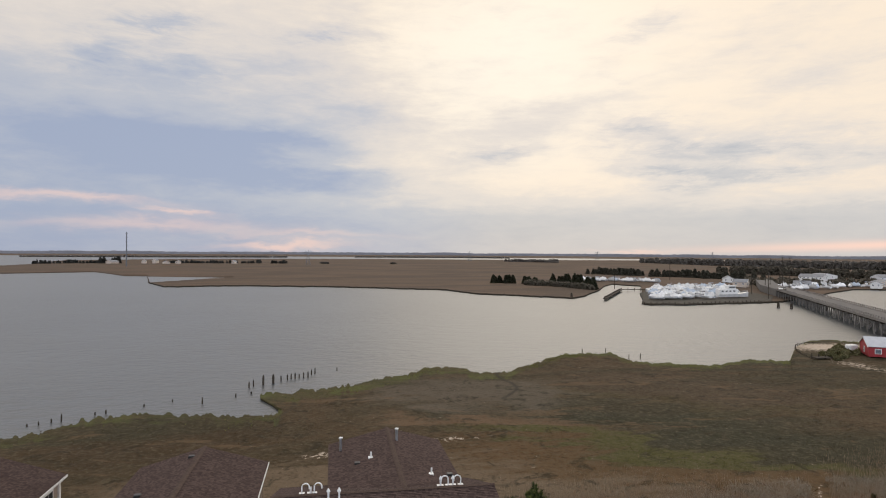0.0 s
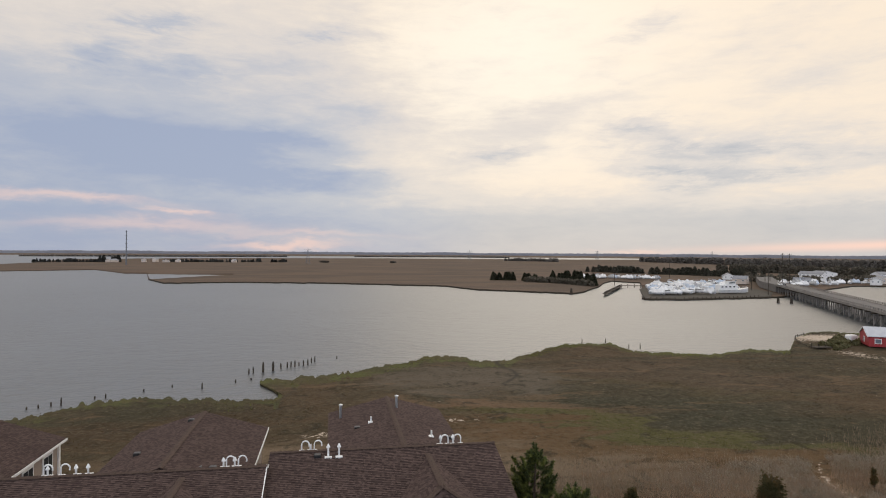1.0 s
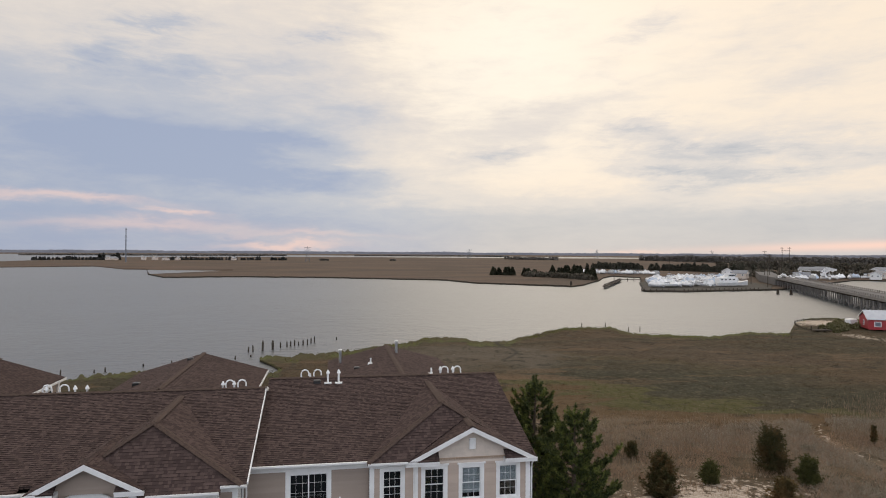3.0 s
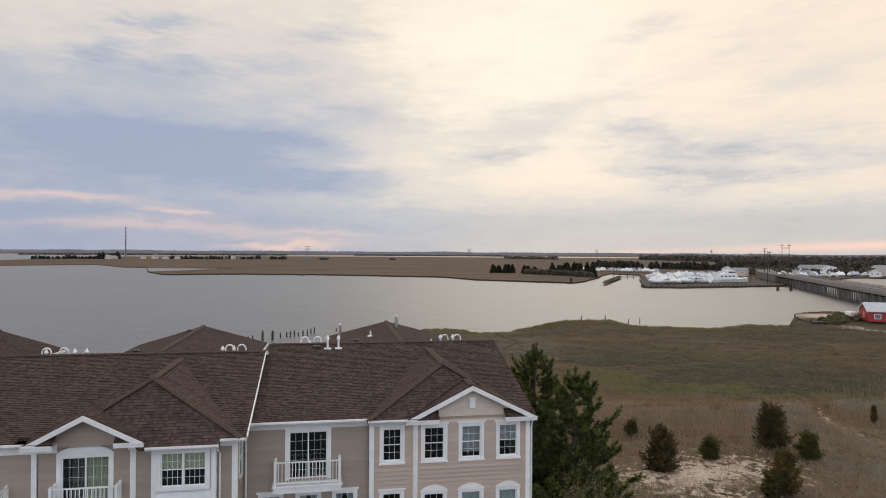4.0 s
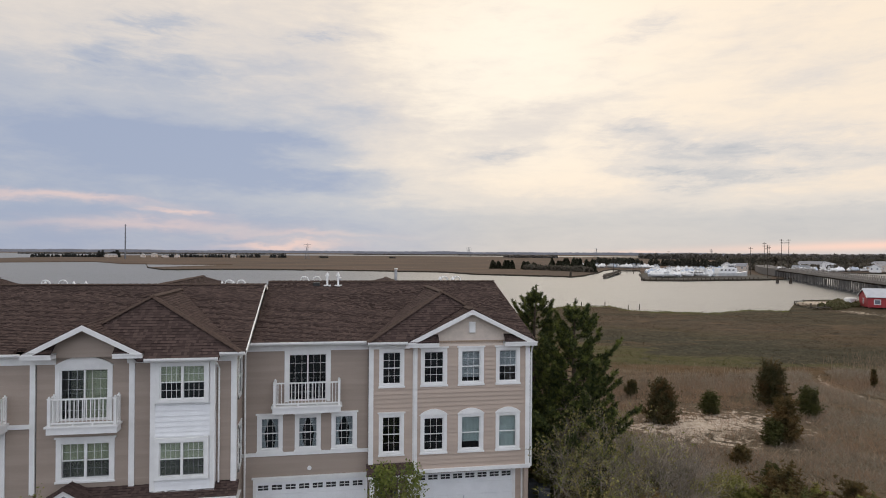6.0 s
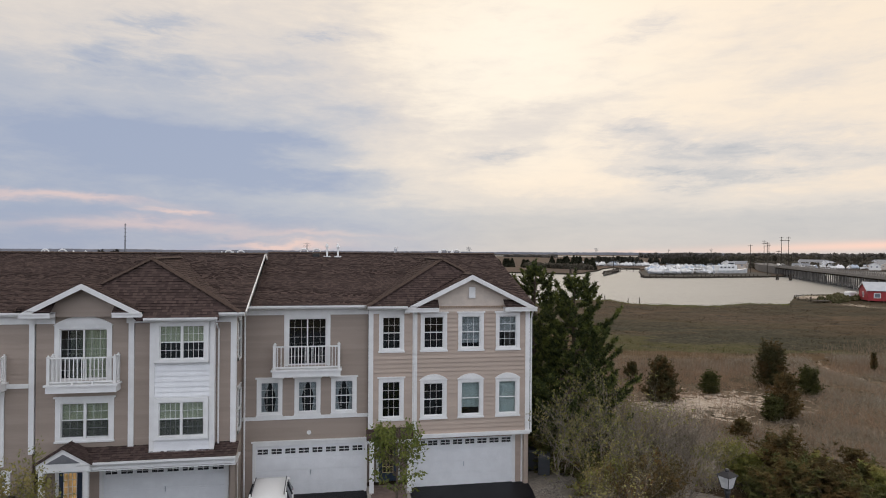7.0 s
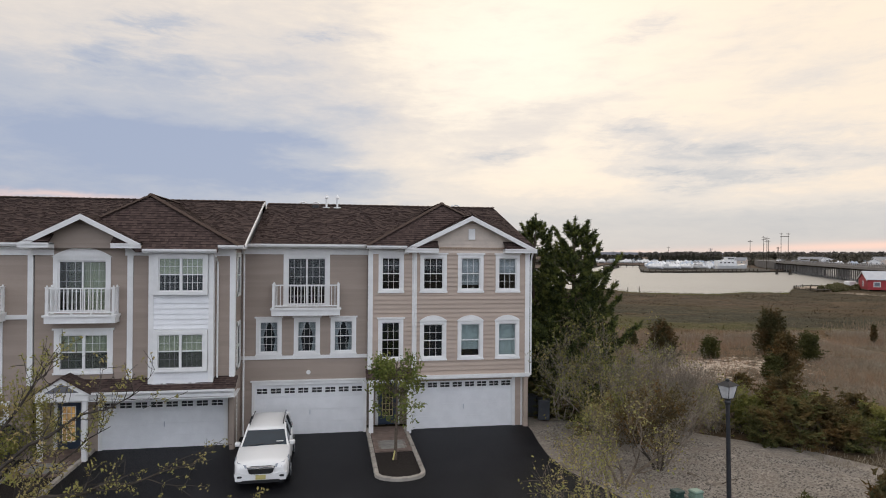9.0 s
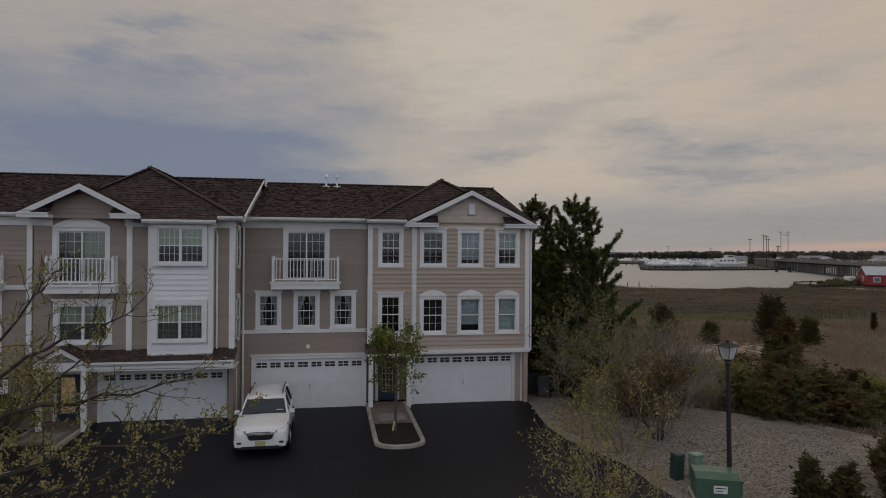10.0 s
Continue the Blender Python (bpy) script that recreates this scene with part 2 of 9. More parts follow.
def glass_material(name, tint=(0.02, 0.024, 0.028)):
    m = bpy.data.materials.new(name)
    nt = tree_of(m)
    tr = nd(nt, "ShaderNodeBsdfTransparent", {"Color": (0.72, 0.76, 0.76, 1)})
    gl = nd(nt, "ShaderNodeBsdfGlossy", {"Color": (0.95, 0.97, 1, 1), "Roughness": 0.03})
    f = mth(nt, "ADD", mth(nt, "MULTIPLY", nd(nt, "ShaderNodeFresnel", {"IOR": 1.5}).outputs[0], 1.15), 0.02)
    nd(nt, "ShaderNodeOutputMaterial", {0: nd(nt, "ShaderNodeMixShader", {0: f, 1: tr.outputs[0], 2: gl.outputs[0]}).outputs[0]})
    return m


def screen_material():
    """A dark screen that lets half of the light through, added to grey and dim panes."""
    m = bpy.data.materials.new("dimming_screen")
    nt = tree_of(m)
    thread = nd(nt, "ShaderNodeBsdfPrincipled", {"Base Color": (0.035, 0.038, 0.042, 1), "Roughness": 0.6})
    gap = nd(nt, "ShaderNodeBsdfTransparent")
    nd(nt, "ShaderNodeOutputMaterial", {0: nd(nt, "ShaderNodeMixShader", {0: 0.36, 1: gap.outputs[0], 2: thread.outputs[0]}).outputs[0]})
    return m


def water_material():
    m = bpy.data.materials.new("water")
    nt = tree_of(m)
    pos = nd(nt, "ShaderNodeNewGeometry").outputs["Position"]
    wind = nd(nt, "ShaderNodeMapping", {"Vector": pos, "Rotation": (0, 0, 0.5), "Scale": (0.7, 1.15, 1)}).outputs[0]
    chop = noise_at(nt, wind, 0.62, 5, 0.62, 0.4)
    swell = noise_at(nt, wind, 0.26, 4, 0.55, 0.3)
    gust = smooth(nt, noise_at(nt, pos, 0.018, 4, 0.55, 0.5), 0.35, 0.7)
    h = mth(nt, "ADD", mth(nt, "MULTIPLY", chop, mth(nt, "ADD", 0.16, mth(nt, "MULTIPLY", gust, 0.14))), mth(nt, "MULTIPLY", swell, 0.34))
    col = mixc(nt, smooth(nt, noise_at(nt, pos, 0.01, 3), 0.4, 0.65), (0.055, 0.062, 0.067), (0.043, 0.050, 0.055))
    bs = nd(nt, "ShaderNodeBsdfPrincipled", {"Base Color": col, "Roughness": 0.33, "IOR": 1.88})
    nt.links.new(nd(nt, "ShaderNodeBump", {"Strength": 0.9, "Distance": 1.0, "Height": h}).outputs[0], bs.inputs["Normal"])
    nd(nt, "ShaderNodeOutputMaterial", {0: bs.outputs[0]})
    return m


def marsh_colour(nt, pos):
    """Brown, olive, rust and straw growth that follows the wet and dry belts of the marsh."""
    sx, sy, _ = nd(nt, "ShaderNodeSeparateXYZ", {0: pos}).outputs
    reach = mth(nt, "SQRT", mth(nt, "ADD", mth(nt, "MULTIPLY", sx, sx), mth(nt, "MULTIPLY", sy, sy)))
    way = mth(nt, "MULTIPLY", mth(nt, "ARCTAN2", sx, sy), 57.2958)
    wide = nd(nt, "ShaderNodeMapping", {"Vector": pos, "Rotation": (0, 0, -0.15), "Scale": (0.35, 1.0, 1)}).outputs[0]
    n1 = noise_at(nt, wide, 0.045, 6, 0.62, 1.0)
    n2 = noise_at(nt, wide, 0.13, 6, 0.66, 1.2)
    n3 = noise_at(nt, pos, 0.28, 6, 0.68, 0.8)
    n4 = noise_at(nt, pos, 1.3, 5, 0.70, 0.4)
    bent = mth(nt, "ADD", reach, mth(nt, "ADD", mth(nt, "MULTIPLY", mth(nt, "SUBTRACT", n1, 0.5), 46.0), mth(nt, "MULTIPLY", mth(nt, "SUBTRACT", n2, 0.5), 22.0)))
    turned = mth(nt, "ADD", way, mth(nt, "MULTIPLY", mth(nt, "SUBTRACT", n2, 0.5), 16.0))

    def belt_of(r0, wr, a0, wa):
        q = mth(nt, "ADD", mth(nt, "POWER", mth(nt, "DIVIDE", mth(nt, "SUBTRACT", bent, r0), wr), 2.0), mth(nt, "POWER", mth(nt, "DIVIDE", mth(nt, "SUBTRACT", turned, a0), wa), 4.0))
        return mth(nt, "EXPONENT", mth(nt, "MULTIPLY", q, -1.0))

    col = mixc(nt, smooth(nt, n1, 0.38, 0.62), (0.086, 0.060, 0.036), (0.048, 0.042, 0.024))
    for r0, wr, a0, wa, k, tone in MARSH_BELTS:
        col = mixc(nt, mth(nt, "MULTIPLY", smooth(nt, belt_of(r0, wr, a0, wa), 0.12, 0.75), k), col, tone)
    col = mixc(nt, mth(nt, "MULTIPLY", smooth(nt, n2, 0.57, 0.66), 0.60), col, (0.165, 0.112, 0.070))
    col = mixc(nt, mth(nt, "MULTIPLY", smooth(nt, n3, 0.56, 0.70), 0.50), col, (0.115, 0.090, 0.062))
    col = mixc(nt, mth(nt, "MULTIPLY", smooth(nt, n3, 0.47, 0.34), 0.70), col, (0.026, 0.023, 0.013))
    col = mixc(nt, mth(nt, "MULTIPLY", smooth(nt, n4, 0.50, 0.64), 0.50), col, (0.125, 0.104, 0.072))
    col = mixc(nt, mth(nt, "MULTIPLY", smooth(nt, n4, 0.48, 0.32), 0.55), col, (0.026, 0.022, 0.013))
    return nd(nt, "ShaderNodeHueSaturation", {"Saturation": 1.14, "Value": 0.80, "Color": col}).outputs[0]


# reach and width, heading and width, strength, colour of each belt of growth
MARSH_BELTS = [
    (46, 13, 36, 34, 0.75, (0.170, 0.132, 0.096)),
    (70, 7, 20, 45, 0.85, (0.185, 0.140, 0.098)),
    (81, 7, 28, 20, 0.80, (0.126, 0.080, 0.044)),
    (91, 4.0, 28, 18, 0.85, (0.088, 0.082, 0.032)),
    (97, 4, 14, 11, 0.80, (0.170, 0.114, 0.074)),
    (105, 8, 28, 14, 0.65, (0.040, 0.040, 0.024)),
    (119, 6, 30, 13, 0.70, (0.070, 0.058, 0.028)),
    (116, 13, 13, 9, 0.85, (0.122, 0.102, 0.078)),
    (130, 14, 32, 12, 0.80, (0.086, 0.062, 0.041)),
    (92, 8, -14, 10, 0.75, (0.062, 0.042, 0.024)),
]


def marsh_grass_material():
    m = bpy.data.materials.new("marsh_grass")
    nt = tree_of(m)
    g = nd(nt, "ShaderNodeNewGeometry")
    v = mth(nt, "ADD", 0.95, mth(nt, "MULTIPLY", g.outputs["Random Per Island"], 0.35))
    col = nd(nt, "ShaderNodeHueSaturation", {"Value": v, "Color": marsh_colour(nt, g.outputs["Position"])}).outputs[0]
    bs = nd(nt, "ShaderNodeBsdfPrincipled", {"Base Color": col, "Roughness": 0.8, "Specular IOR Level": 0.1})
    tr = nd(nt, "ShaderNodeBsdfTranslucent", {"Color": col})
    nd(nt, "ShaderNodeOutputMaterial", {0: nd(nt, "ShaderNodeMixShader", {0: 0.35, 1: bs.outputs[0], 2: tr.outputs[0]}).outputs[0]})
    return m


def ground_material():
    """Salt marsh, shore grass, dry reeds, sand and yard; the zones come from the sheet's own layers."""
    m = bpy.data.materials.new("marsh_ground")
    nt = tree_of(m)
    pos = nd(nt, "ShaderNodeNewGeometry").outputs["Position"]
    wide = nd(nt, "ShaderNodeMapping", {"Vector": pos, "Rotation": (0, 0, -0.2), "Scale": (0.45, 1.0, 1)}).outputs[0]
    n2 = noise_at(nt, wide, 0.35, 6, 0.62, 0.5)
    n3 = noise_at(nt, pos, 3.0, 4, 0.65)
    col = marsh_colour(nt, pos)

    def zone(n):
        a = nd(nt, "ShaderNodeAttribute")
        a.attribute_name = n
        return a.outputs["Fac"]

    ragged = mth(nt, "MULTIPLY", mth(nt, "SUBTRACT", n2, 0.5), 0.9)
    fringe = smooth(nt, mth(nt, "ADD", zone("fringe"), ragged), 0.35, 0.65)
    lush = smooth(nt, noise_at(nt, pos, 0.07, 4, 0.6, 0.6), 0.40, 0.58)
    col = mixc(nt, mth(nt, "MULTIPLY", fringe, mth(nt, "ADD", 0.30, mth(nt, "MULTIPLY", lush, 0.6))), col, mixc(nt, smooth(nt, n3, 0.3, 0.7), (0.098, 0.104, 0.028), (0.056, 0.062, 0.022)))
    far = zone("far")
    fcol = mixc(nt, smooth(nt, noise_at(nt, wide, 0.02, 6, 0.6, 0.6), 0.4, 0.6), (0.114, 0.078, 0.054), (0.082, 0.060, 0.044))
    col = mixc(nt, far, col, fcol)
    sand = smooth(nt, mth(nt, "ADD", zone("sand"), mth(nt, "MULTIPLY", mth(nt, "SUBTRACT", noise_at(nt, pos, 1.3, 6, 0.70), 0.5), 3.0)), 0.50, 0.72)
    col = mixc(nt, sand, col, mixc(nt, smooth(nt, n3, 0.3, 0.7), (0.52, 0.44, 0.36), (0.36, 0.29, 0.22)))
    mud = zone("mud")
    col = mixc(nt, mud, col, (0.035, 0.03, 0.022))
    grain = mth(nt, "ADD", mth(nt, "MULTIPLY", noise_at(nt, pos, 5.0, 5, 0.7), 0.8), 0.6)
    col = nd(nt, "ShaderNodeHueSaturation", {"Value": grain, "Color": col}).outputs[0]
    bs = nd(nt, "ShaderNodeBsdfPrincipled", {"Base Color": col, "Roughness": 0.95, "Specular IOR Level": 0.15})
    nt.links.new(nd(nt, "ShaderNodeBump", {"Strength": 0.9, "Distance": 0.10, "Height": noise_at(nt, pos, 1.6, 6, 0.7)}).outputs[0], bs.inputs["Normal"])
    nd(nt, "ShaderNodeOutputMaterial", {0: bs.outputs[0]})
    return m


WHITE = material("white_trim", (0.80, 0.79, 0.77), (0.74, 0.73, 0.71), 2.0, 0.5, 0.03, 60, spread=0.05)
WHITE_PANEL = material("white_siding", (0.80, 0.80, 0.80), (0.75, 0.75, 0.75), 2.0, 0.45, 0.03, 50, spread=0.05)
TAN = material("tan_siding", (0.338, 0.268, 0.218), (0.308, 0.244, 0.198), 0.8, 0.6, 0.08, 45, stretch=(0.4, 0.4, 3), spread=0.10)
TAN_END = material("pale_tan_siding", (0.460, 0.363, 0.293), (0.420, 0.331, 0.267), 0.8, 0.6, 0.08, 45, stretch=(0.4, 0.4, 3), spread=0.10)
BLIND_PALE = material("pale_teal_blind", (0.84, 0.90, 0.87), (0.80, 0.86, 0.83), 1.0, 0.8)
BLIND_GREY = material("pale_grey_blind", (0.80, 0.80, 0.82), (0.74, 0.74, 0.76), 1.0, 0.8)
TAN_LIGHT = material("pale_gable_shakes", (0.60, 0.51, 0.43), (0.54, 0.46, 0.39), 3.0, 0.7, 0.1, 50)
# dark grey paint stands in for shade inside the pediment
PEDIMENT_SHADE = material("painted_pediment_shade", (0.17, 0.17, 0.18), (0.13, 0.13, 0.14), 3.0, 0.7)
ORANGE = material("tan_scallop_trim", (0.40, 0.29, 0.20), (0.35, 0.25, 0.175), 5.0, 0.7)
SHINGLE = shingle_material("brown_shingles", (0.042, 0.0295, 0.0262), (0.122, 0.0865, 0.0765), (0.015, 0.0105, 0.010))
TAB = tab_material("shingle_tabs", (0.056, 0.0390, 0.0345), (0.098, 0.0680, 0.0600))
# dark cut asphalt; the tone also stands in for shadow at the tab edges
TAB_EDGE = material("cut_shingle_edge", (0.036, 0.026, 0.0235), (0.046, 0.033, 0.030), 6.0, 0.95)
CAP = material("shingle_cap", (0.085, 0.058, 0.046), (0.062, 0.043, 0.035), 9.0, 0.9, 0.3, 60)
GLASS = glass_material("window_glass")
# near-black colour stands in for the dimness of unlit rooms
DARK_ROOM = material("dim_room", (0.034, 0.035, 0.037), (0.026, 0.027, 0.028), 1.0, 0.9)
BLIND = material("window_blind", (0.84, 0.86, 0.76), (0.78, 0.80, 0.70), 1.0, 0.8)
SCREEN_MESH = screen_material()
BLIND_GREEN = material("green_blind", (0.86, 0.85, 0.62), (0.80, 0.79, 0.57), 1.0, 0.8)
CURTAIN = material("pale_curtain", (0.72, 0.73, 0.75), (0.62, 0.63, 0.66), 2.0, 0.9)
BLACK = material("black_plastic", (0.012, 0.012, 0.014), (0.02, 0.02, 0.02), 4.0, 0.4)
METAL = material("galvanised_metal", (0.55, 0.57, 0.6), (0.45, 0.47, 0.5), 6.0, 0.35, metal=0.9)
PVC = material("white_pvc", (0.8, 0.8, 0.79), (0.72, 0.72, 0.70), 6.0, 0.4)
ASPHALT = material("fresh_asphalt", (0.0065, 0.0065, 0.008), (0.009, 0.009, 0.011), 0.5, 0.55, 0.35, 120, spots=(0.013, 0.013, 0.015), spot_scale=0.35, spec=0.16)
CONCRETE = material("pale_concrete", (0.40, 0.36, 0.31), (0.33, 0.30, 0.26), 1.5, 0.85, 0.2, 50, spots=(0.25, 0.22, 0.19))
PAVER = material("brick_paver", (0.20, 0.145, 0.12), (0.165, 0.125, 0.105), 3.0, 0.85, 0.2, 40, spread=0.3)
PAVER_GREY = material("grey_paver", (0.27, 0.26, 0.23), (0.22, 0.21, 0.19), 3.0, 0.85, 0.2, 40, spread=0.2)
MULCH = material("black_mulch", (0.018, 0.014, 0.012), (0.03, 0.024, 0.02), 12.0, 0.95, 0.8, 30)
GRAVEL = material("pale_gravel", (0.275, 0.240, 0.20), (0.185, 0.160, 0.135), 9.0, 0.95, 0.9, 22, spots=(0.32, 0.28, 0.235), spot_scale=1.6)
BARK = material("grey_bark", (0.13, 0.10, 0.075), (0.09, 0.07, 0.055), 12.0, 0.95, 0.5, 30)
DARKBARK = material("dark_limb_bark", (0.070, 0.058, 0.048), (0.045, 0.038, 0.032), 12.0, 0.95, 0.5, 30)
THICKTWIG = material("grey_thicket_twig", (0.330, 0.280, 0.222), (0.150, 0.126, 0.100), 1.2, 0.95)
TWIG = material("bare_twig", (0.26, 0.21, 0.16), (0.12, 0.096, 0.074), 2.0, 0.95)
WOOD_OLD = material("weathered_timber", (0.085, 0.07, 0.055), (0.045, 0.038, 0.03), 5.0, 0.95, 0.4, 20)
PINE = leaf_material("pine_needles", (0.028, 0.040, 0.015), (0.080, 0.098, 0.032), (0.200, 0.220, 0.058), clump=2.6)
CEDAR = leaf_material("cedar_leaves", (0.056, 0.058, 0.024), (0.098, 0.080, 0.033), (0.135, 0.085, 0.036))
SHRUB = leaf_material("dark_shrub_leaves", (0.085, 0.096, 0.034), (0.160, 0.150, 0.054), (0.200, 0.125, 0.050))
SPRING = leaf_material("young_spring_leaves", (0.36, 0.32, 0.105), (0.25, 0.25, 0.08), (0.38, 0.30, 0.13))
STREETLEAF = leaf_material("fresh_green_leaves", (0.15, 0.18, 0.04), (0.22, 0.23, 0.055), (0.12, 0.155, 0.04))
THICKET = leaf_material("thicket_leaves", (0.270, 0.255, 0.072), (0.170, 0.180, 0.050), (0.320, 0.255, 0.092))
REED = leaf_material("dry_reeds", (0.30, 0.235, 0.170), (0.20, 0.155, 0.115), (0.27, 0.175, 0.108))
FARTREE = leaf_material("far_woods", (0.095, 0.088, 0.066), (0.150, 0.126, 0.098), (0.115, 0.106, 0.080))
WATER = water_material()
GROUND = ground_material()
RED = material("red_siding", (0.36, 0.03, 0.035), (0.31, 0.028, 0.032), 1.5, 0.6)
BLUE_DOOR = material("navy_door", (0.03, 0.045, 0.075), (0.025, 0.04, 0.065), 2.0, 0.45)
CAR_WHITE = material("white_car_paint", (0.80, 0.79, 0.77), (0.79, 0.78, 0.76), 1.0, 0.3, spread=0.02, coat=0.6)
CHROME = material("chrome", (0.7, 0.7, 0.72), (0.65, 0.65, 0.67), 2.0, 0.2, metal=1.0)
RUBBER = material("tyre_rubber", (0.015, 0.015, 0.015), (0.022, 0.022, 0.022), 8.0, 0.85)
SHRINK = material("white_shrink_wrap", (0.80, 0.79, 0.77), (0.66, 0.66, 0.66), 0.6, 0.45, 0.2, 3.0, spread=0.3)
HULL = material("grey_hull", (0.45, 0.46, 0.48), (0.30, 0.31, 0.33), 0.8, 0.5)
ROADTOP = material("worn_road", (0.17, 0.16, 0.15), (0.14, 0.132, 0.125), 0.4, 0.9)
UTIL_GREEN = material("green_cabinet_paint", (0.06, 0.13, 0.085), (0.05, 0.105, 0.07), 3.0, 0.5)
UTIL_DARK = material("dark_green_pedestal", (0.02, 0.05, 0.04), (0.03, 0.06, 0.05), 3.0, 0.5)
UTIL_PALE = material("pale_green_pedestal", (0.20, 0.29, 0.23), (0.17, 0.25, 0.2), 3.0, 0.5)
LAMP_BLACK = material("black_lamp_post", (0.018, 0.019, 0.023), (0.026, 0.027, 0.03), 5.0, 0.4)
LAMP_GLASS = material("frosted_lamp_glass", (0.60, 0.60, 0.60), (0.48, 0.48, 0.49), 5.0, 0.25)
GREY_ROOF = material("grey_metal_roof", (0.50, 0.52, 0.55), (0.44, 0.46, 0.5), 1.0, 0.5)

# ---------------------------------------------------------------- mesh tools
def link_mesh(name, bm, mat, parent=None, label=""):
    me = bpy.data.meshes.new(name)
    bm.to_mesh(me)
    bm.free()
    me.materials.append(mat)
    ob = new(name, me)
    if parent:
        ob.parent = parent
    if label:
        ob["label"] = label
    return ob


def part(name, bm, mat, parent, label=""):
    return link_mesh(name, bm, mat, parent, label)


def empty(name, x=0, y=0, z=0, turn=0):
    ob = new(name)
    ob.matrix_basis = pose(x, y, z, 0, 0, turn)
    return ob


def box(bm, x0, x1, y0, y1, z0, z1, bevel=0.0):
    vs = [bm.verts.new((x, y, z)) for z in (z0, z1) for y in (y0, y1) for x in (x0, x1)]
    fs = [bm.faces.new([vs[i] for i in q]) for q in ((0, 2, 3, 1), (4, 5, 7, 6), (0, 1, 5, 4), (2, 6, 7, 3), (0, 4, 6, 2), (1, 3, 7, 5))]
    if bevel:
        es = list({e for f in fs for e in f.edges})
        bmesh.ops.bevel(bm, geom=es, offset=bevel, segments=1, affect="EDGES")
    return bm


def boxed(*a, bevel=0.0):
    return box(bmesh.new(), *a, bevel=bevel)


def tube(bm, path, radii, sides=6, cap=True):
    """A round bar along a path with a radius at each point."""
    pts = [Vector(p) for p in path]
    rings = []
    for i, p in enumerate(pts):
        d = (pts[min(i + 1, len(pts) - 1)] - pts[max(i - 1, 0)]).normalized()
        a = d.orthogonal().normalized()
        if abs(d.z) < 0.95:
            a = d.cross(Vector((0, 0, 1))).normalized()
        b = d.cross(a)
        r = radii[i] if isinstance(radii, (list, tuple)) else radii
        rings.append([bm.verts.new(p + (a * math.cos(t) + b * math.sin(t)) * r) for t in (2 * math.pi * k / sides for k in range(sides))])
    for u, v in zip(rings, rings[1:]):
        for k in range(sides):
            bm.faces.new((u[k], u[(k + 1) % sides], v[(k + 1) % sides], v[k]))
    if cap:
        bm.faces.new(rings[0][::-1])
        bm.faces.new(rings[-1])
    return bm


def prism(bm, outline, depth0, depth1, axis="y"):
    """A flat outline pushed through from depth0 to depth1 along an axis. The outline is in the two other axes, in order."""
    def at(p, d):
        return {"y": (p[0], d, p[1]), "x": (d, p[0], p[1]), "z": (p[0], p[1], d)}[axis]
    a = [bm.verts.new(at(p, depth0)) for p in outline]
    b = [bm.verts.new(at(p, depth1)) for p in outline]
    n = len(a)
    bm.faces.new(a)
    bm.faces.new(b[::-1])
    for i in range(n):
        bm.faces.new((a[i], b[i], b[(i + 1) % n], a[(i + 1) % n]))
    bmesh.ops.recalc_face_normals(bm, faces=bm.faces[:])
    return bm


def blades(name, quads, mat, parent=None, label=""):
    """Many small loose faces as one mesh; quads is an array n x k x 3."""
    q = np.asarray(quads, dtype=float)
    n, k = q.shape[:2]
    me = bpy.data.meshes.new(name)
    me.vertices.add(n * k)
    me.vertices.foreach_set("co", q.reshape(-1))
    me.loops.add(n * k)
    me.loops.foreach_set("vertex_index", np.arange(n * k))
    me.polygons.add(n)
    me.polygons.foreach_set("loop_start", np.arange(n) * k)
    me.update(calc_edges=True)
    me.materials.append(mat)
    ob = new(name, me)
    if parent:
        ob.parent = parent
    if label:
        ob["label"] = label
    return ob

# ---------------------------------------------------------------- ground and water
WATER_Z = -1.2


def curve_of(*pairs):
    """A smooth line through (heading, reach) pairs, heading in degrees."""
    a, r = zip(*pairs)
    return lambda az: np.interp(az, a, r)


near_shore = curve_of((-180, 105), (-25, 105), (-22, 108), (-18.3, 113), (-13, 110), (-7.4, 104), (-5.4, 104.5), (-4.5, 108), (-4.0, 119), (-3.2, 122), (-1.3, 122), (2.7, 127), (7.4, 137),
                      (8.2, 143), (11.8, 144), (13.4, 137), (15.9, 139), (18.5, 153), (21, 167), (24.8, 171), (26.8, 160), (31.3, 160), (33.8, 163), (35.6, 174), (38.8, 177),
                      (39.2, 205), (40.2, 224), (43.4, 229), (45.5, 236), (60, 250), (180, 250))
tongue_front = curve_of((-180, 815), (-25, 815), (-19, 839), (-16.9, 706), (-15.2, 690), (-15.1, 549), (-13.9, 487), (-8.6, 490), (0.6, 465), (5.6, 444), (10, 433), (13.3, 391), (21.5, 369),
                        (22.6, 385), (23.9, 452), (24.3, 506), (25, 540), (27.4, 520), (27.6, 338), (30.9, 342), (36.9, 378), (38.3, 392), (39.5, 420), (41, 470), (43, 560), (60, 640), (180, 640))
tongue_back = curve_of((-180, 815), (-25, 815), (-19, 839), (-16.9, 706), (-15.2, 690), (-15.0, 551), (-13.5, 572), (-8.4, 640), (0, 700), (180, 700))
inner_shore = curve_of((-180, 815), (-25, 815), (-19, 839), (-16.9, 706), (-15.1, 692), (-13.9, 682), (-8.4, 641), (0, 700), (180, 700))
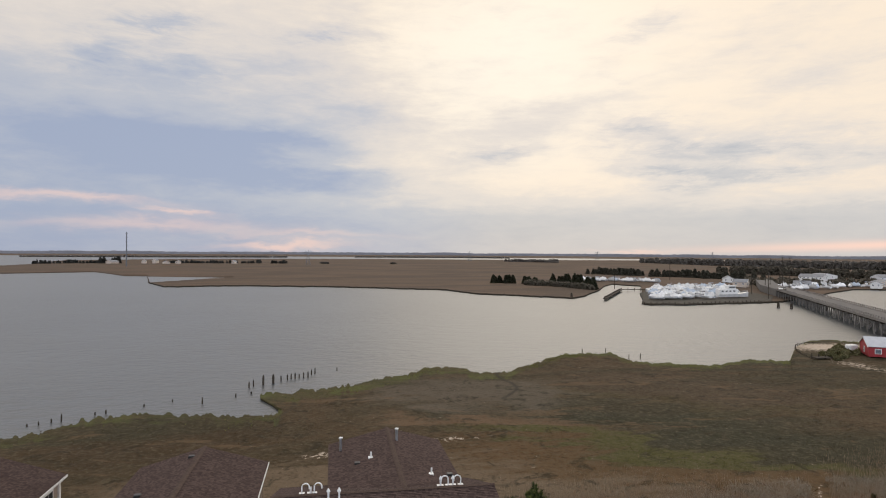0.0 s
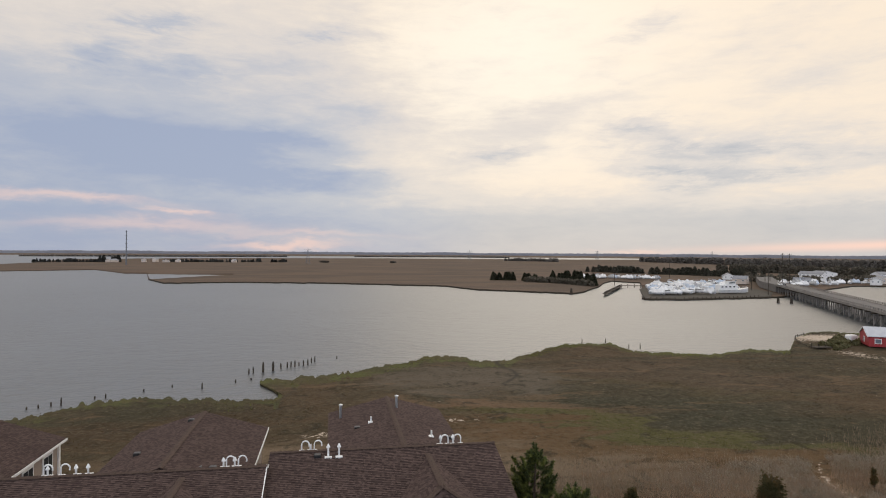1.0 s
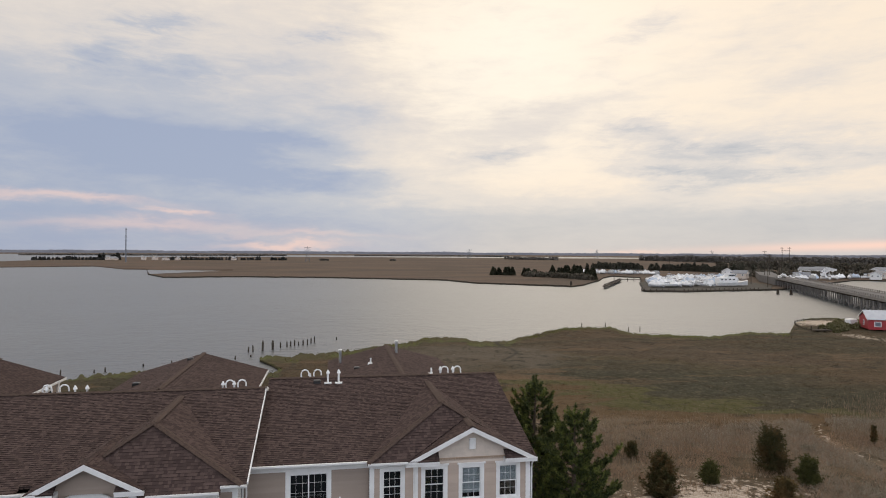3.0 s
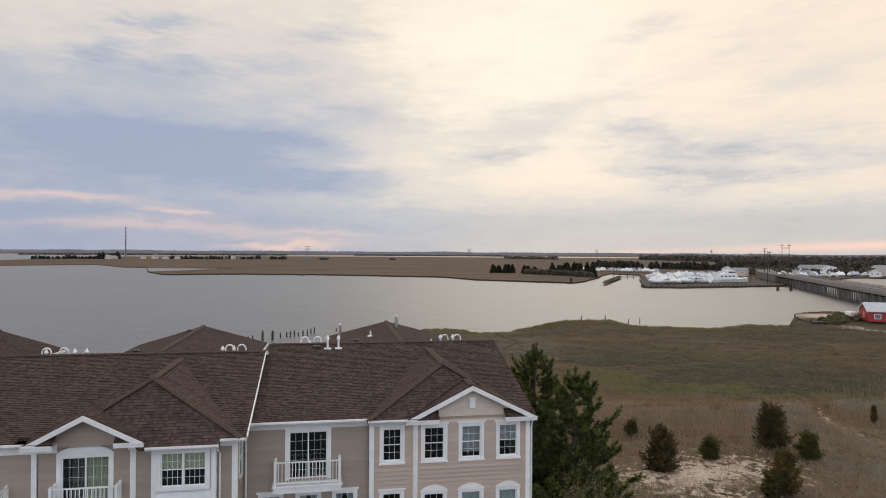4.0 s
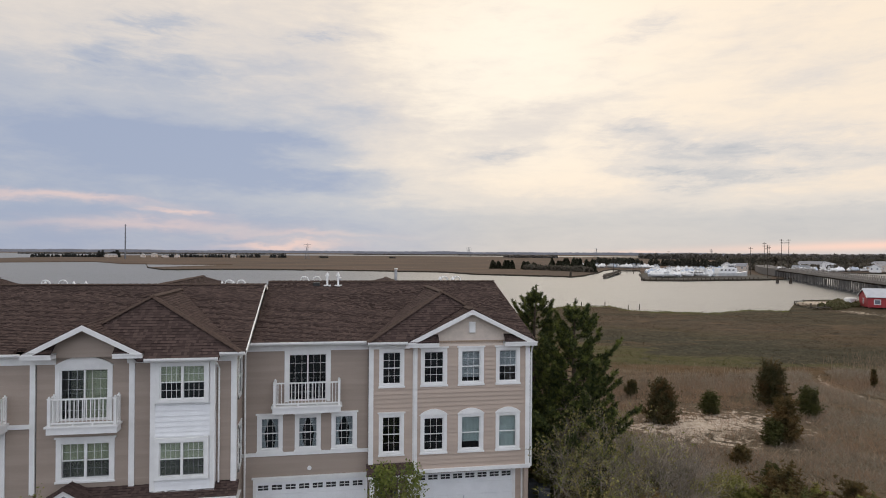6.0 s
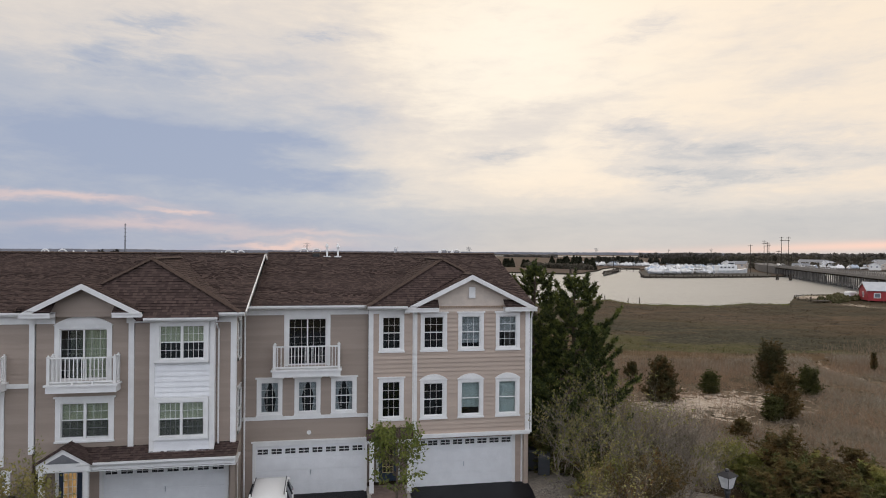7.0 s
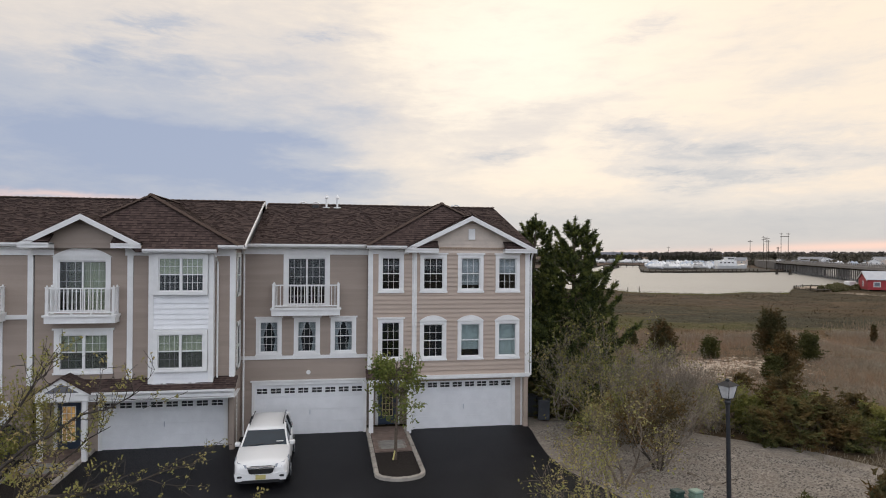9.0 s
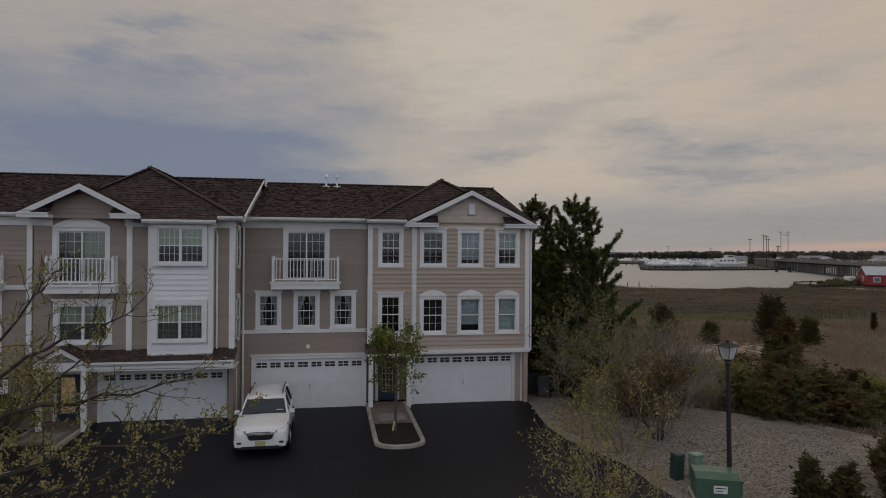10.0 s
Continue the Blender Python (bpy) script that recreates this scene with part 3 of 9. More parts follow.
lagoon_near = curve_of((-180, 1150), (-25, 1191), (-23, 1309), (-21, 1750), (-9, 2050), (2.6, 2110), (19, 2134), (33.5, 2450), (36, 2700), (180, 2700))
lagoon_far = curve_of((-180, 3200), (-25, 3200), (-9, 3000), (10, 2900), (25, 2900), (33.5, 2700), (36, 2701), (180, 2701))


def hooked(az, reach):
    """The headings of the sheet bend back on themselves at the hooked point of the shore."""
    return az - 2.3 * np.exp(-((az + 3.7) / 1.2) ** 2) * np.clip((reach - 107) / 9, 0, 1) * np.clip((150 - reach) / 20, 0, 1)


def make_ground():
    az = np.concatenate([np.linspace(-180, -34, 40)[:-1], np.linspace(-34, 54, 1100), np.linspace(54, 180, 36)[1:]])
    rows, layers = [], []
    n = len(az)
    rough = np.array([noise.fractal(Vector((a * 0.9, 3.1, 0)), 1.0, 2.0, 4) for a in az])
    jag = np.array([noise.fractal(Vector((a * 3.0, 7.7, 0)), 1.0, 2.0, 3) for a in az])
    nick = np.array([max(0.0, noise.fractal(Vector((a * 1.7, 1.2, 4)), 1.0, 2.2, 4)) for a in az])
    lobe = np.array([noise.fractal(Vector((a * 5.5, 2.4, 8.0)), 1.0, 2.1, 4) for a in az])
    b0 = near_shore(az) + jag * 2.0 + rough * 2.2 + nick * 1.6 + (lobe * 1.1 - np.maximum(0, lobe - 0.3) * 5.0) * np.where(az < -6, 0.2, 1.0)
    b1 = tongue_front(az) + jag * 2.0 + rough * 5.0
    b2 = np.maximum(tongue_back(az) + rough * 5.0, b1 + 0.5)
    b3 = np.maximum(inner_shore(az) + rough * 5.0, b2 + 0.5)
    b4 = lagoon_near(az) + rough * 30
    b5 = np.maximum(lagoon_far(az), b4 + 1)
    has_inlet = (b3 - b2) > 3
    thin = ((b2 - b1) < 3.5) & (az < -13.5)
    # rings: reach, level, kind
    def ring(r, z, fringe=0.0, far=0.0, mud=0.0):
        rows.append((r, np.broadcast_to(z, r.shape), np.broadcast_to(fringe, r.shape), np.broadcast_to(far, r.shape), np.broadcast_to(mud, r.shape)))
    for k in np.linspace(0, 1, 150):
        r = 2.0 + (b0 - 2.5) * k ** 1.15
        gap = b0 - r
        lvl = np.interp(r, [0, 44, 62, 400], [-0.04, -0.06, -0.6, -0.62])
        lvl = lvl - 0.32 * np.clip(1.0 - gap / 25.0, 0, 1)
        ring(r, lvl, np.clip(1.0 - gap / (16.0 - 6.0 * np.clip((az - 10) / 20, 0, 1)), 0, 1) * np.where(az < -5, 0.62, 1.0))
    ring(b0, np.full(n, -1.02), 0.9, 0, 0.75)
    ring(b0 + 0.15, np.full(n, -1.5), 0, 0, 1.0)
    ring(b0 + 8, np.full(n, -3.0), 0, 0, 1.0)
    ring(b1 - 8, np.full(n, -3.0), 0, 1.0, 1.0)
    ring(b1 - 0.5, np.full(n, -1.5), 0, 1.0, 1.0)
    ring(b1, np.where(thin, -2.0, -0.35), 0, 1.0, 1.0)
    ring(b1 + 0.3, np.where(thin, -2.0, -0.3), 0, 1.0, 0.8)
    for k in (0.02, 0.1, 0.25, 0.5, 0.75, 0.95, 0.999):
        ring(b1 + (b2 - b1) * k, np.where(thin, -2.0, -0.6), 0.0, 1.0)
    ring(b2 + (b3 - b2) * 0.1, np.where(has_inlet | thin, -2.0, -0.6), 0, 1.0, has_inlet * 1.0)
    ring(b2 + (b3 - b2) * 0.9, np.where(has_inlet | thin, -2.0, -0.6), 0, 1.0, has_inlet * 1.0)
    for k in np.linspace(0.0, 1, 30):
        ring(b3 + (b4 - b3) * k, np.full(n, -0.6), 0.0, 1.0)
    wet = (b5 - b4) > 20
    ring(b4 + (b5 - b4) * 0.02, np.where(wet, -3.0, -0.6), 0, 1.0)
    ring(b4 + (b5 - b4) * 0.98, np.where(wet, -3.0, -0.6), 0, 1.0)
    for r in (0, 300, 900, 1500, 2600):
        ring(b5 + r, np.full(n, -0.6), 0, 1.0)
    m = len(rows)
    R = np.array([q[0] for q in rows])
    A = np.radians(hooked(np.broadcast_to(az, R.shape), R))
    X, Y, Z = R * np.sin(A), R * np.cos(A), np.array([q[1] for q in rows], dtype=float).copy()
    # hummocks in the near marsh and the dune
    for i in range(8, 149):
        for j in range(39, 1139, 1):
            if R[i, j] > 48 or (X[i, j] > 12 and Y[i, j] > 27):
                Z[i, j] += noise.fractal(Vector((X[i, j] * 0.22, Y[i, j] * 0.22, 0)), 1.0, 2.0, 3) * 0.16
    # a low sandy rise beside the houses
    Z += 0.55 * np.exp(-(((X - 33) / 16) ** 2 + ((Y - 50) / 9) ** 2))
    verts = np.stack([X, Y, Z], -1).reshape(-1, 3)
    verts = np.vstack([verts, [[0, 0, -0.04]]])
    i, j = np.meshgrid(np.arange(m - 1), np.arange(n - 1), indexing="ij")
    a = (i * n + j).reshape(-1)
    faces = np.stack([a, a + 1, a + n + 1, a + n], -1)[:, ::-1]
    me = bpy.data.meshes.new("ground")
    me.from_pydata(verts.tolist(), [], faces.tolist() + [(j + 1, j, m * n) for j in range(n - 1)])
    sand = np.exp(-(((X - 27) / 9) ** 2 + ((Y - 43 - (X - 27) * 0.15) / 5.0) ** 2)) * 0.85
    path = np.exp(-((X - (46.3 + (Y - 46) * 0.47 + 1.2 * np.sin(Y * 0.3))) / 0.8) ** 2) * ((Y > 40) & (Y < 62)) * 0.42
    creek = np.exp(-((np.degrees(A) - 15.8 - 0.9 * np.sin(R * 0.22)) / 0.22) ** 2) * ((R > 112) & (R < 140)) + np.exp(-((np.degrees(A) + 4.0 - 0.8 * np.sin(R * 0.3)) / 0.2) ** 2) * ((R > 96) & (R < 112)) * 0.6
    spit = np.exp(-(((X - 137) / 14) ** 2 + ((Y - 155) / 9) ** 2)) * 1.1 + np.exp(-(((X - 121) / 4) ** 2 + ((Y - 128) / 10) ** 2)) * 0.62
    wrack = np.exp(-(((X - 16) / 7) ** 2 + ((Y - 86) / 1.1) ** 2)) * 0.55 + np.exp(-(((X + 0) / 5) ** 2 + ((Y - 82 - X * 0.3) / 1.2) ** 2)) * 0.7
    zones = {"fringe": [q[2] for q in rows], "far": [q[3] for q in rows], "mud": np.clip(np.array([q[4] for q in rows], dtype=float) + creek * 0.85, 0, 1), "sand": np.clip(sand + path + spit + wrack, 0, 1)}
    for key, val in zones.items():
        at = me.attributes.new(key, "FLOAT", "POINT")
        at.data.foreach_set("value", np.append(np.array(val, dtype=float).reshape(-1), 0.0))
    me.materials.append(GROUND)
    for p in me.polygons:
        p.use_smooth = True
    return tagged(new("ground", me), "brown salt marsh with green shore grass and sandy dune", "ground", kind="structure")


make_ground()
bm = bmesh.new()
prism(bm, [(5200 * math.cos(t * math.pi / 24), 5200 * math.sin(t * math.pi / 24)) for t in range(48)], WATER_Z - 0.5, WATER_Z, "z")
tagged(link_mesh("water", bm, WATER), "calm grey bay water with small wind ripples", "water", kind="structure")

# ---------------------------------------------------------------- the row of townhouses
def wpart(name, bm, mat, parent, label=""):
    """A part whose mesh is given in the world's own coordinates."""
    ob = link_mesh(name, bm, mat, parent, label)
    if parent and parent.parent is None:
        ob.matrix_parent_inverse = parent.matrix_basis.inverted()
    return ob


def cells(x0, x1, z0, z1, holes):
    """The rectangle less its holes, as (x0, x1, z0, z1) cells."""
    xs = sorted({x0, x1, *[min(max(h[i], x0), x1) for h in holes for i in (0, 1)]})
    zs = sorted({z0, z1, *[min(max(h[i], z0), z1) for h in holes for i in (2, 3)]})
    out = []
    for c, d in zip(zs, zs[1:]):
        run = None
        for a, b in zip(xs, xs[1:]):
            solid = not any(h[0] <= (a + b) / 2 <= h[1] and h[2] <= (c + d) / 2 <= h[3] for h in holes)
            if solid:
                run = (run[0], b) if run else (a, b)
            if run and (not solid or b == x1):
                out.append((*run, c, d))
                run = None
    return out


def siding(parent, x0, x1, z0, z1, y, holes, lap, mat=None, side=0, proud=0.018):
    """A lapped wall: a solid core and one plank object a course. side 0 faces -y; side 1 faces +x, with y for x."""
    mat = mat or TAN
    def put(a, b, c):
        return (a, b, c) if side == 0 else (-b, a, c)
    core = bmesh.new()
    for a, b, c, d in cells(x0, x1, z0, z1, holes):
        if side == 0:
            box(core, a, b, y + 0.004, y + 0.2, c, d)
        else:
            box(core, -y - 0.2, -y - 0.004, a, b, c, d)
    wall = wpart("wall", core, mat, parent)
    z = z0
    while z < z1 - 0.01:
        top = min(z + lap, z1)
        for a, b, c, d in cells(x0, x1, z, top, holes):
            bm = bmesh.new()
            lo, hi = y - proud * (top - c) / lap, y - proud * (top - d) / lap
            p = [bm.verts.new(put(*q)) for q in ((a, lo, c), (b, lo, c), (b, hi, d), (a, hi, d), (a, y + 0.003, c), (b, y + 0.003, c))]
            bm.faces.new(p[:4])
            bm.faces.new((p[4], p[5], p[1], p[0]))
            wpart("plank", bm, mat, wall)
        z += lap
    return wall


def roof_face(parent, pts, thick=0.1, name="roof"):
    """A shingled roof plane; its coordinates run along the eave and up the slope."""
    P = [Vector(p) for p in pts]
    n = (P[1] - P[0]).cross(P[2] - P[0]).normalized()
    if n.z < 0:
        P.reverse()
        n = -n
    u = Vector((0, 0, 1)).cross(n).normalized()
    v = n.cross(u)
    bm = bmesh.new()
    top = [bm.verts.new(p) for p in P]
    low = [bm.verts.new(p - Vector((0, 0, thick))) for p in P]
    bm.faces.new(top)
    bm.faces.new(low[::-1])
    k = len(P)
    for i in range(k):
        bm.faces.new((top[i], low[i], low[(i + 1) % k], top[(i + 1) % k]))
    uv = bm.loops.layers.uv.new("UVMap")
    for f in bm.faces:
        for l in f.loops:
            l[uv].uv = (l.vert.co.dot(u), l.vert.co.dot(v))
    roof = wpart(name, bm, SHINGLE, parent)
    if n.y < 0.1:
        shingle_tabs(roof, P, u, v, n)
    return roof


def clipped(poly, axis, limit, keep_less):
    """The part of a flat outline on one side of a line across an axis."""
    out = []
    for p, q in zip(poly, poly[1:] + poly[:1]):
        pin, qin = (p[axis] <= limit) == keep_less, (q[axis] <= limit) == keep_less
        if pin:
            out.append(p)
        if pin != qin:
            t = (limit - p[axis]) / (q[axis] - p[axis])
            out.append((p[0] + (q[0] - p[0]) * t, p[1] + (q[1] - p[1]) * t))
    return out


TAB_RNG = random.Random(19)
COURSE = 0.15


def shingle_tabs(roof, P, u, v, n):
    """Laminated shingles in courses: tabs of uneven width and thickness, each lifted at its lower edge."""
    flat = [(p.dot(u), p.dot(v)) for p in P]
    level = P[0].dot(n)
    verts, faces, cut = [], [], []
    k, last = math.floor(min(p[1] for p in flat) / COURSE), max(p[1] for p in flat)
    while k * COURSE < last:
        v0, v1 = k * COURSE, (k + 1) * COURSE
        strip = clipped(clipped(flat, 1, v0, False), 1, v1, True)
        k += 1
        if len(strip) < 3:
            continue
        x, end = min(p[0] for p in strip) - TAB_RNG.uniform(0, 0.2), max(p[0] for p in strip)
        while x < end:
            w = TAB_RNG.uniform(0.09, 0.20)
            tab = clipped(clipped(strip, 0, x, False), 0, x + w, True)
            x += w
            if len(tab) < 3:
                continue
            lift = TAB_RNG.choice((0.009, 0.012, 0.024, 0.029))
            base = len(verts)
            for a, b in tab:
                verts.append(u * a + v * b + n * (level + 0.003 + lift * (1.0 - (b - v0) / COURSE)))
            faces.append(tuple(range(base, base + len(tab))))
            cut.append(0)
            foot = [i for i, p in enumerate(tab) if abs(p[1] - v0) < 1e-5]
            if len(foot) == 2:
                i, j = foot
                for m in (i, j):
                    verts.append(u * tab[m][0] + v * tab[m][1] + n * (level - 0.002))
                faces.append((base + i, base + j, base + len(tab) + 1, base + len(tab)))
                cut.append(1)
    me = bpy.data.meshes.new("shingles")
    me.from_pydata([tuple(p) for p in verts], [], faces)
    me.materials.append(TAB)
    me.materials.append(TAB_EDGE)
    me.polygons.foreach_set("material_index", cut)
    ob = new("shingles", me)
    ob.parent = roof
    ob.matrix_parent_inverse = roof.matrix_basis.inverted()
    return tagged(ob, "brown laminated asphalt shingles in courses", kind="stuff")


def cap(parent, a, b, w=0.18):
    """A row of ridge shingles folded over a ridge or hip."""
    a, b = Vector(a), Vector(b)
    d = (b - a).normalized()
    s = d.cross(Vector((0, 0, 1))).normalized() * w
    n = max(2, int((b - a).length / 0.3))
    for i in range(n):
        bm = bmesh.new()
        p, q = a + (b - a) * (i / n), a + (b - a) * ((i + 1.1) / n)
        lift, low = Vector((0, 0, 0.075)), Vector((0, 0, 0.05))
        vs = [bm.verts.new(c) for c in (p - s - low * 0.2, p + low, p + s - low * 0.2, q - s + low * 0.3, q + lift, q + s + low * 0.3)]
        bm.faces.new((vs[0], vs[1], vs[4], vs[3]))
        bm.faces.new((vs[1], vs[2], vs[5], vs[4]))
        bm.faces.new((vs[3], vs[4], vs[5]))
        wpart("cap_shingle", bm, CAP, parent)


def bar(parent, a, b, w, h, name="trim", mat=None):
    """A straight board from a to b, w wide and h high, upright."""
    a, b = Vector(a), Vector(b)
    d = (b - a).normalized()
    s = d.cross(Vector((0, 0, 1)))
    s = (s.normalized() if s.length > 0.01 else Vector((1, 0, 0))) * (w / 2)
    u = s.cross(d).normalized() * (h / 2)
    bm = bmesh.new()
    vs = [bm.verts.new(p + i * s + j * u) for p in (a, b) for i, j in ((-1, -1), (1, -1), (1, 1), (-1, 1))]
    for q in ((0, 1, 2, 3), (7, 6, 5, 4), (0, 4, 5, 1), (1, 5, 6, 2), (2, 6, 7, 3), (3, 7, 4, 0)):
        bm.faces.new([vs[i] for i in q])
    bmesh.ops.recalc_face_normals(bm, faces=bm.faces[:])
    return wpart(name, bm, mat or WHITE, parent)


def trim_box(parent, x0, x1, y0, y1, z0, z1, name="trim", mat=None, bevel=0.0):
    return wpart(name, boxed(x0, x1, y0, y1, z0, z1, bevel=bevel), mat or WHITE, parent)


def arch_points(x0, x1, z0, rise, n=12):
    w = (x1 - x0) / 2
    r = (w * w + rise * rise) / (2 * rise)
    t = math.asin(min(1, w / r))
    return [((x0 + x1) / 2 + r * math.sin(-t + 2 * t * i / n), z0 + rise - r + r * math.cos(-t + 2 * t * i / n)) for i in range(n + 1)]


def window(parent, x0, x1, z0, z1, y, cols=3, rows=(2, 2), head="flat", cover=None, drop=1.0, casing=0.16, units=1, deep=0.17, screen=False):
    """A double-hung window in its casing; x0..z1 is the casing's outside. head: flat, arch. cover: a blind or curtain's material."""
    grp = bmesh.new()
    c = casing
    zt = z1 - c
    box(grp, x0, x0 + c, y - 0.045, y + 0.1, z0, z1)
    box(grp, x1 - c, x1, y - 0.045, y + 0.1, z0, z1)
    box(grp, x0 + c, x1 - c, y - 0.045, y + 0.1, zt, z1)
    box(grp, x0 + c, x1 - c, y - 0.045, y + 0.1, z0, z0 + c * 0.8)
    if head == "flat":
        box(grp, x0 - 0.06, x1 + 0.06, y - 0.09, y, z1, z1 + 0.07)
    win = wpart("window", grp, WHITE, parent, "white cased double-hung window with muntins")
    if head:
        wpart("sill", boxed(x0 - 0.03, x1 + 0.03, y - 0.08, y - 0.047, z0 - 0.03, z0 + 0.05), WHITE, win)
    if head == "arch":
        bm = bmesh.new()
        prism(bm, arch_points(x0 - 0.05, x1 + 0.05, z1 - 0.02, (x1 - x0) * 0.22), y - 0.085, y - 0.005, "y")
        wpart("arched_head", bm, WHITE, win, "white segmental arch panel over the window")
    gx0, gx1, gz0, gz1 = x0 + c, x1 - c, z0 + c * 0.8, zt
    wide = (gx1 - gx0) / units
    for k in range(units):
        a, b = gx0 + k * wide, gx0 + (k + 1) * wide
        mid = (gz0 + gz1) / 2
        for lower, (s0, s1, yy) in enumerate(((mid - 0.02, gz1, y + 0.03), (gz0, mid + 0.02, y + 0.06))):
            bm = bmesh.new()
            f = 0.045
            box(bm, a, a + f, yy, yy + 0.03, s0, s1)
            box(bm, b - f, b, yy, yy + 0.03, s0, s1)
            box(bm, a + f, b - f, yy, yy + 0.03, s1 - f, s1)
            box(bm, a + f, b - f, yy, yy + 0.03, s0, s0 + f)
            n, m = cols, rows[lower]
            for i in range(1, n):
                xx = a + f + (b - a - 2 * f) * i / n
                box(bm, xx - 0.007, xx + 0.007, yy + 0.006, yy + 0.024, s0 + f, s1 - f)
            for j in range(1, m):
                zz = s0 + f + (s1 - s0 - 2 * f) * j / m
                box(bm, a + f, b - f, yy + 0.007, yy + 0.023, zz - 0.007, zz + 0.007)
            wpart("sash", bm, WHITE, win)
            pane = wpart("pane", boxed(a + f, b - f, yy + 0.012, yy + 0.018, s0 + f, s1 - f), GLASS, win)
            pane.visible_shadow = False
        if units > 1 and k:
            wpart("mullion", boxed(a - 0.05, a + 0.05, y - 0.03, y + 0.09, gz0, gz1), WHITE, win)
    # added screen stands in for the grey reflection on the lower sash
    if screen:
        wpart("dimming_screen", boxed(gx0 + 0.03, gx1 - 0.03, y + 0.022, y + 0.027, gz0 + 0.03, (gz0 + gz1) / 2 - 0.03), SCREEN_MESH, win)
    if cover:
        bm = bmesh.new()
        zb = gz1 - (gz1 - gz0) * drop
        n = 28
        pts = [(gx0 + (gx1 - gx0) * i / n, y + deep + 0.012 * (i % 2)) for i in range(n + 1)]
        for p, q in zip(pts, pts[1:]):
            bm.faces.new([bm.verts.new(v) for v in ((*p, zb), (*q, zb), (*q, gz1), (*p, gz1))])
        wpart("blind", bm, cover, win)
    return win


def tied_curtains(win, x0, x1, z0, z1, y):
    """Two curtains drawn apart and tied back."""
    for s in (0, 1):
        bm = bmesh.new()
        edge = x0 if s == 0 else x1
        sign = 1 if s == 0 else -1
        w = (x1 - x0) * 0.5
        prev = None
        for i in range(11):
            t = i / 10
            reach = w * (1.0 - 0.62 * math.sin(min(1, t / 0.62) * math.pi / 2) if t < 0.62 else 0.38 + 0.2 * (t - 0.62) / 0.38)
            z = z1 - (z1 - z0) * t
            cur = (bm.verts.new((edge, y + 0.2, z)), bm.verts.new((edge + sign * reach * 0.5, y + 0.17, z)), bm.verts.new((edge + sign * reach, y + 0.2, z)))
            if prev:
                bm.faces.new((prev[0], prev[1], cur[1], cur[0]))
                bm.faces.new((prev[1], prev[2], cur[2], cur[1]))
            prev = cur
        wpart("curtain", bm, CURTAIN, win)


def sliding_door(parent, x0, x1, z0, z1, y, cover=None, open_part=0.0, screened=False):
    bm = bmesh.new()
    c = 0.17
    box(bm, x0, x0 + c, y - 0.05, y + 0.1, z0, z1)
    box(bm, x1 - c, x1, y - 0.05, y + 0.1, z0, z1)
    box(bm, x0 + c, x1 - c, y - 0.05, y + 0.1, z1 - c, z1)
    door = wpart("sliding_door", bm, WHITE, parent, "white framed sliding glass balcony door with muntins")
    a0, b0 = x0 + c, x1 - c
    mid = (a0 + b0) / 2
    for k, (a, b) in enumerate(((a0, mid + 0.03), (mid - 0.03, b0))):
        bm = bmesh.new()
        yy = y + 0.02 + 0.04 * k
        f = 0.06
        box(bm, a, a + f, yy, yy + 0.035, z0, z1 - c)
        box(bm, b - f, b, yy, yy + 0.035, z0, z1 - c)
        box(bm, a + f, b - f, yy, yy + 0.035, z1 - c - f, z1 - c)
        box(bm, a + f, b - f, yy, yy + 0.035, z0, z0 + 0.1)
        for i in range(1, 3):
            xx = a + (b - a) * i / 3
            box(bm, xx - 0.005, xx + 0.005, yy + 0.01, yy + 0.025, z0 + 0.1, z1 - c - f)
        for j in range(1, 5):
            zz = z0 + (z1 - c - z0) * j / 5
            box(bm, a + f, b - f, yy + 0.011, yy + 0.024, zz - 0.005, zz + 0.005)
        wpart("door_leaf", bm, WHITE, door)
        p = wpart("pane", boxed(a + f, b - f, yy + 0.014, yy + 0.02, z0 + 0.1, z1 - c - f), GLASS, door)
        p.visible_shadow = False
    # added dark sheet that dims the left leaf
    if screened:
        wpart("screen_leaf", boxed(a0 + 0.32, mid - 0.02, y + 0.10, y + 0.105, z0 + 0.05, z1 - c), SCREEN_MESH, door, "dark screen leaf added to dim the left door leaf")
    if cover:
        bm = bmesh.new()
        n = 40
        x_from = a0 + (b0 - a0) * open_part
        pts = [(x_from + (b0 - x_from) * i / n, y + 0.2 + 0.03 * (i % 2)) for i in range(n + 1)]
        for p, q in zip(pts, pts[1:]):
            bm.faces.new([bm.verts.new(v) for v in ((*p, z0), (*q, z0), (*q, z1 - c), (*p, z1 - c))])
        wpart("vertical_blind", bm, cover, door)
    return door


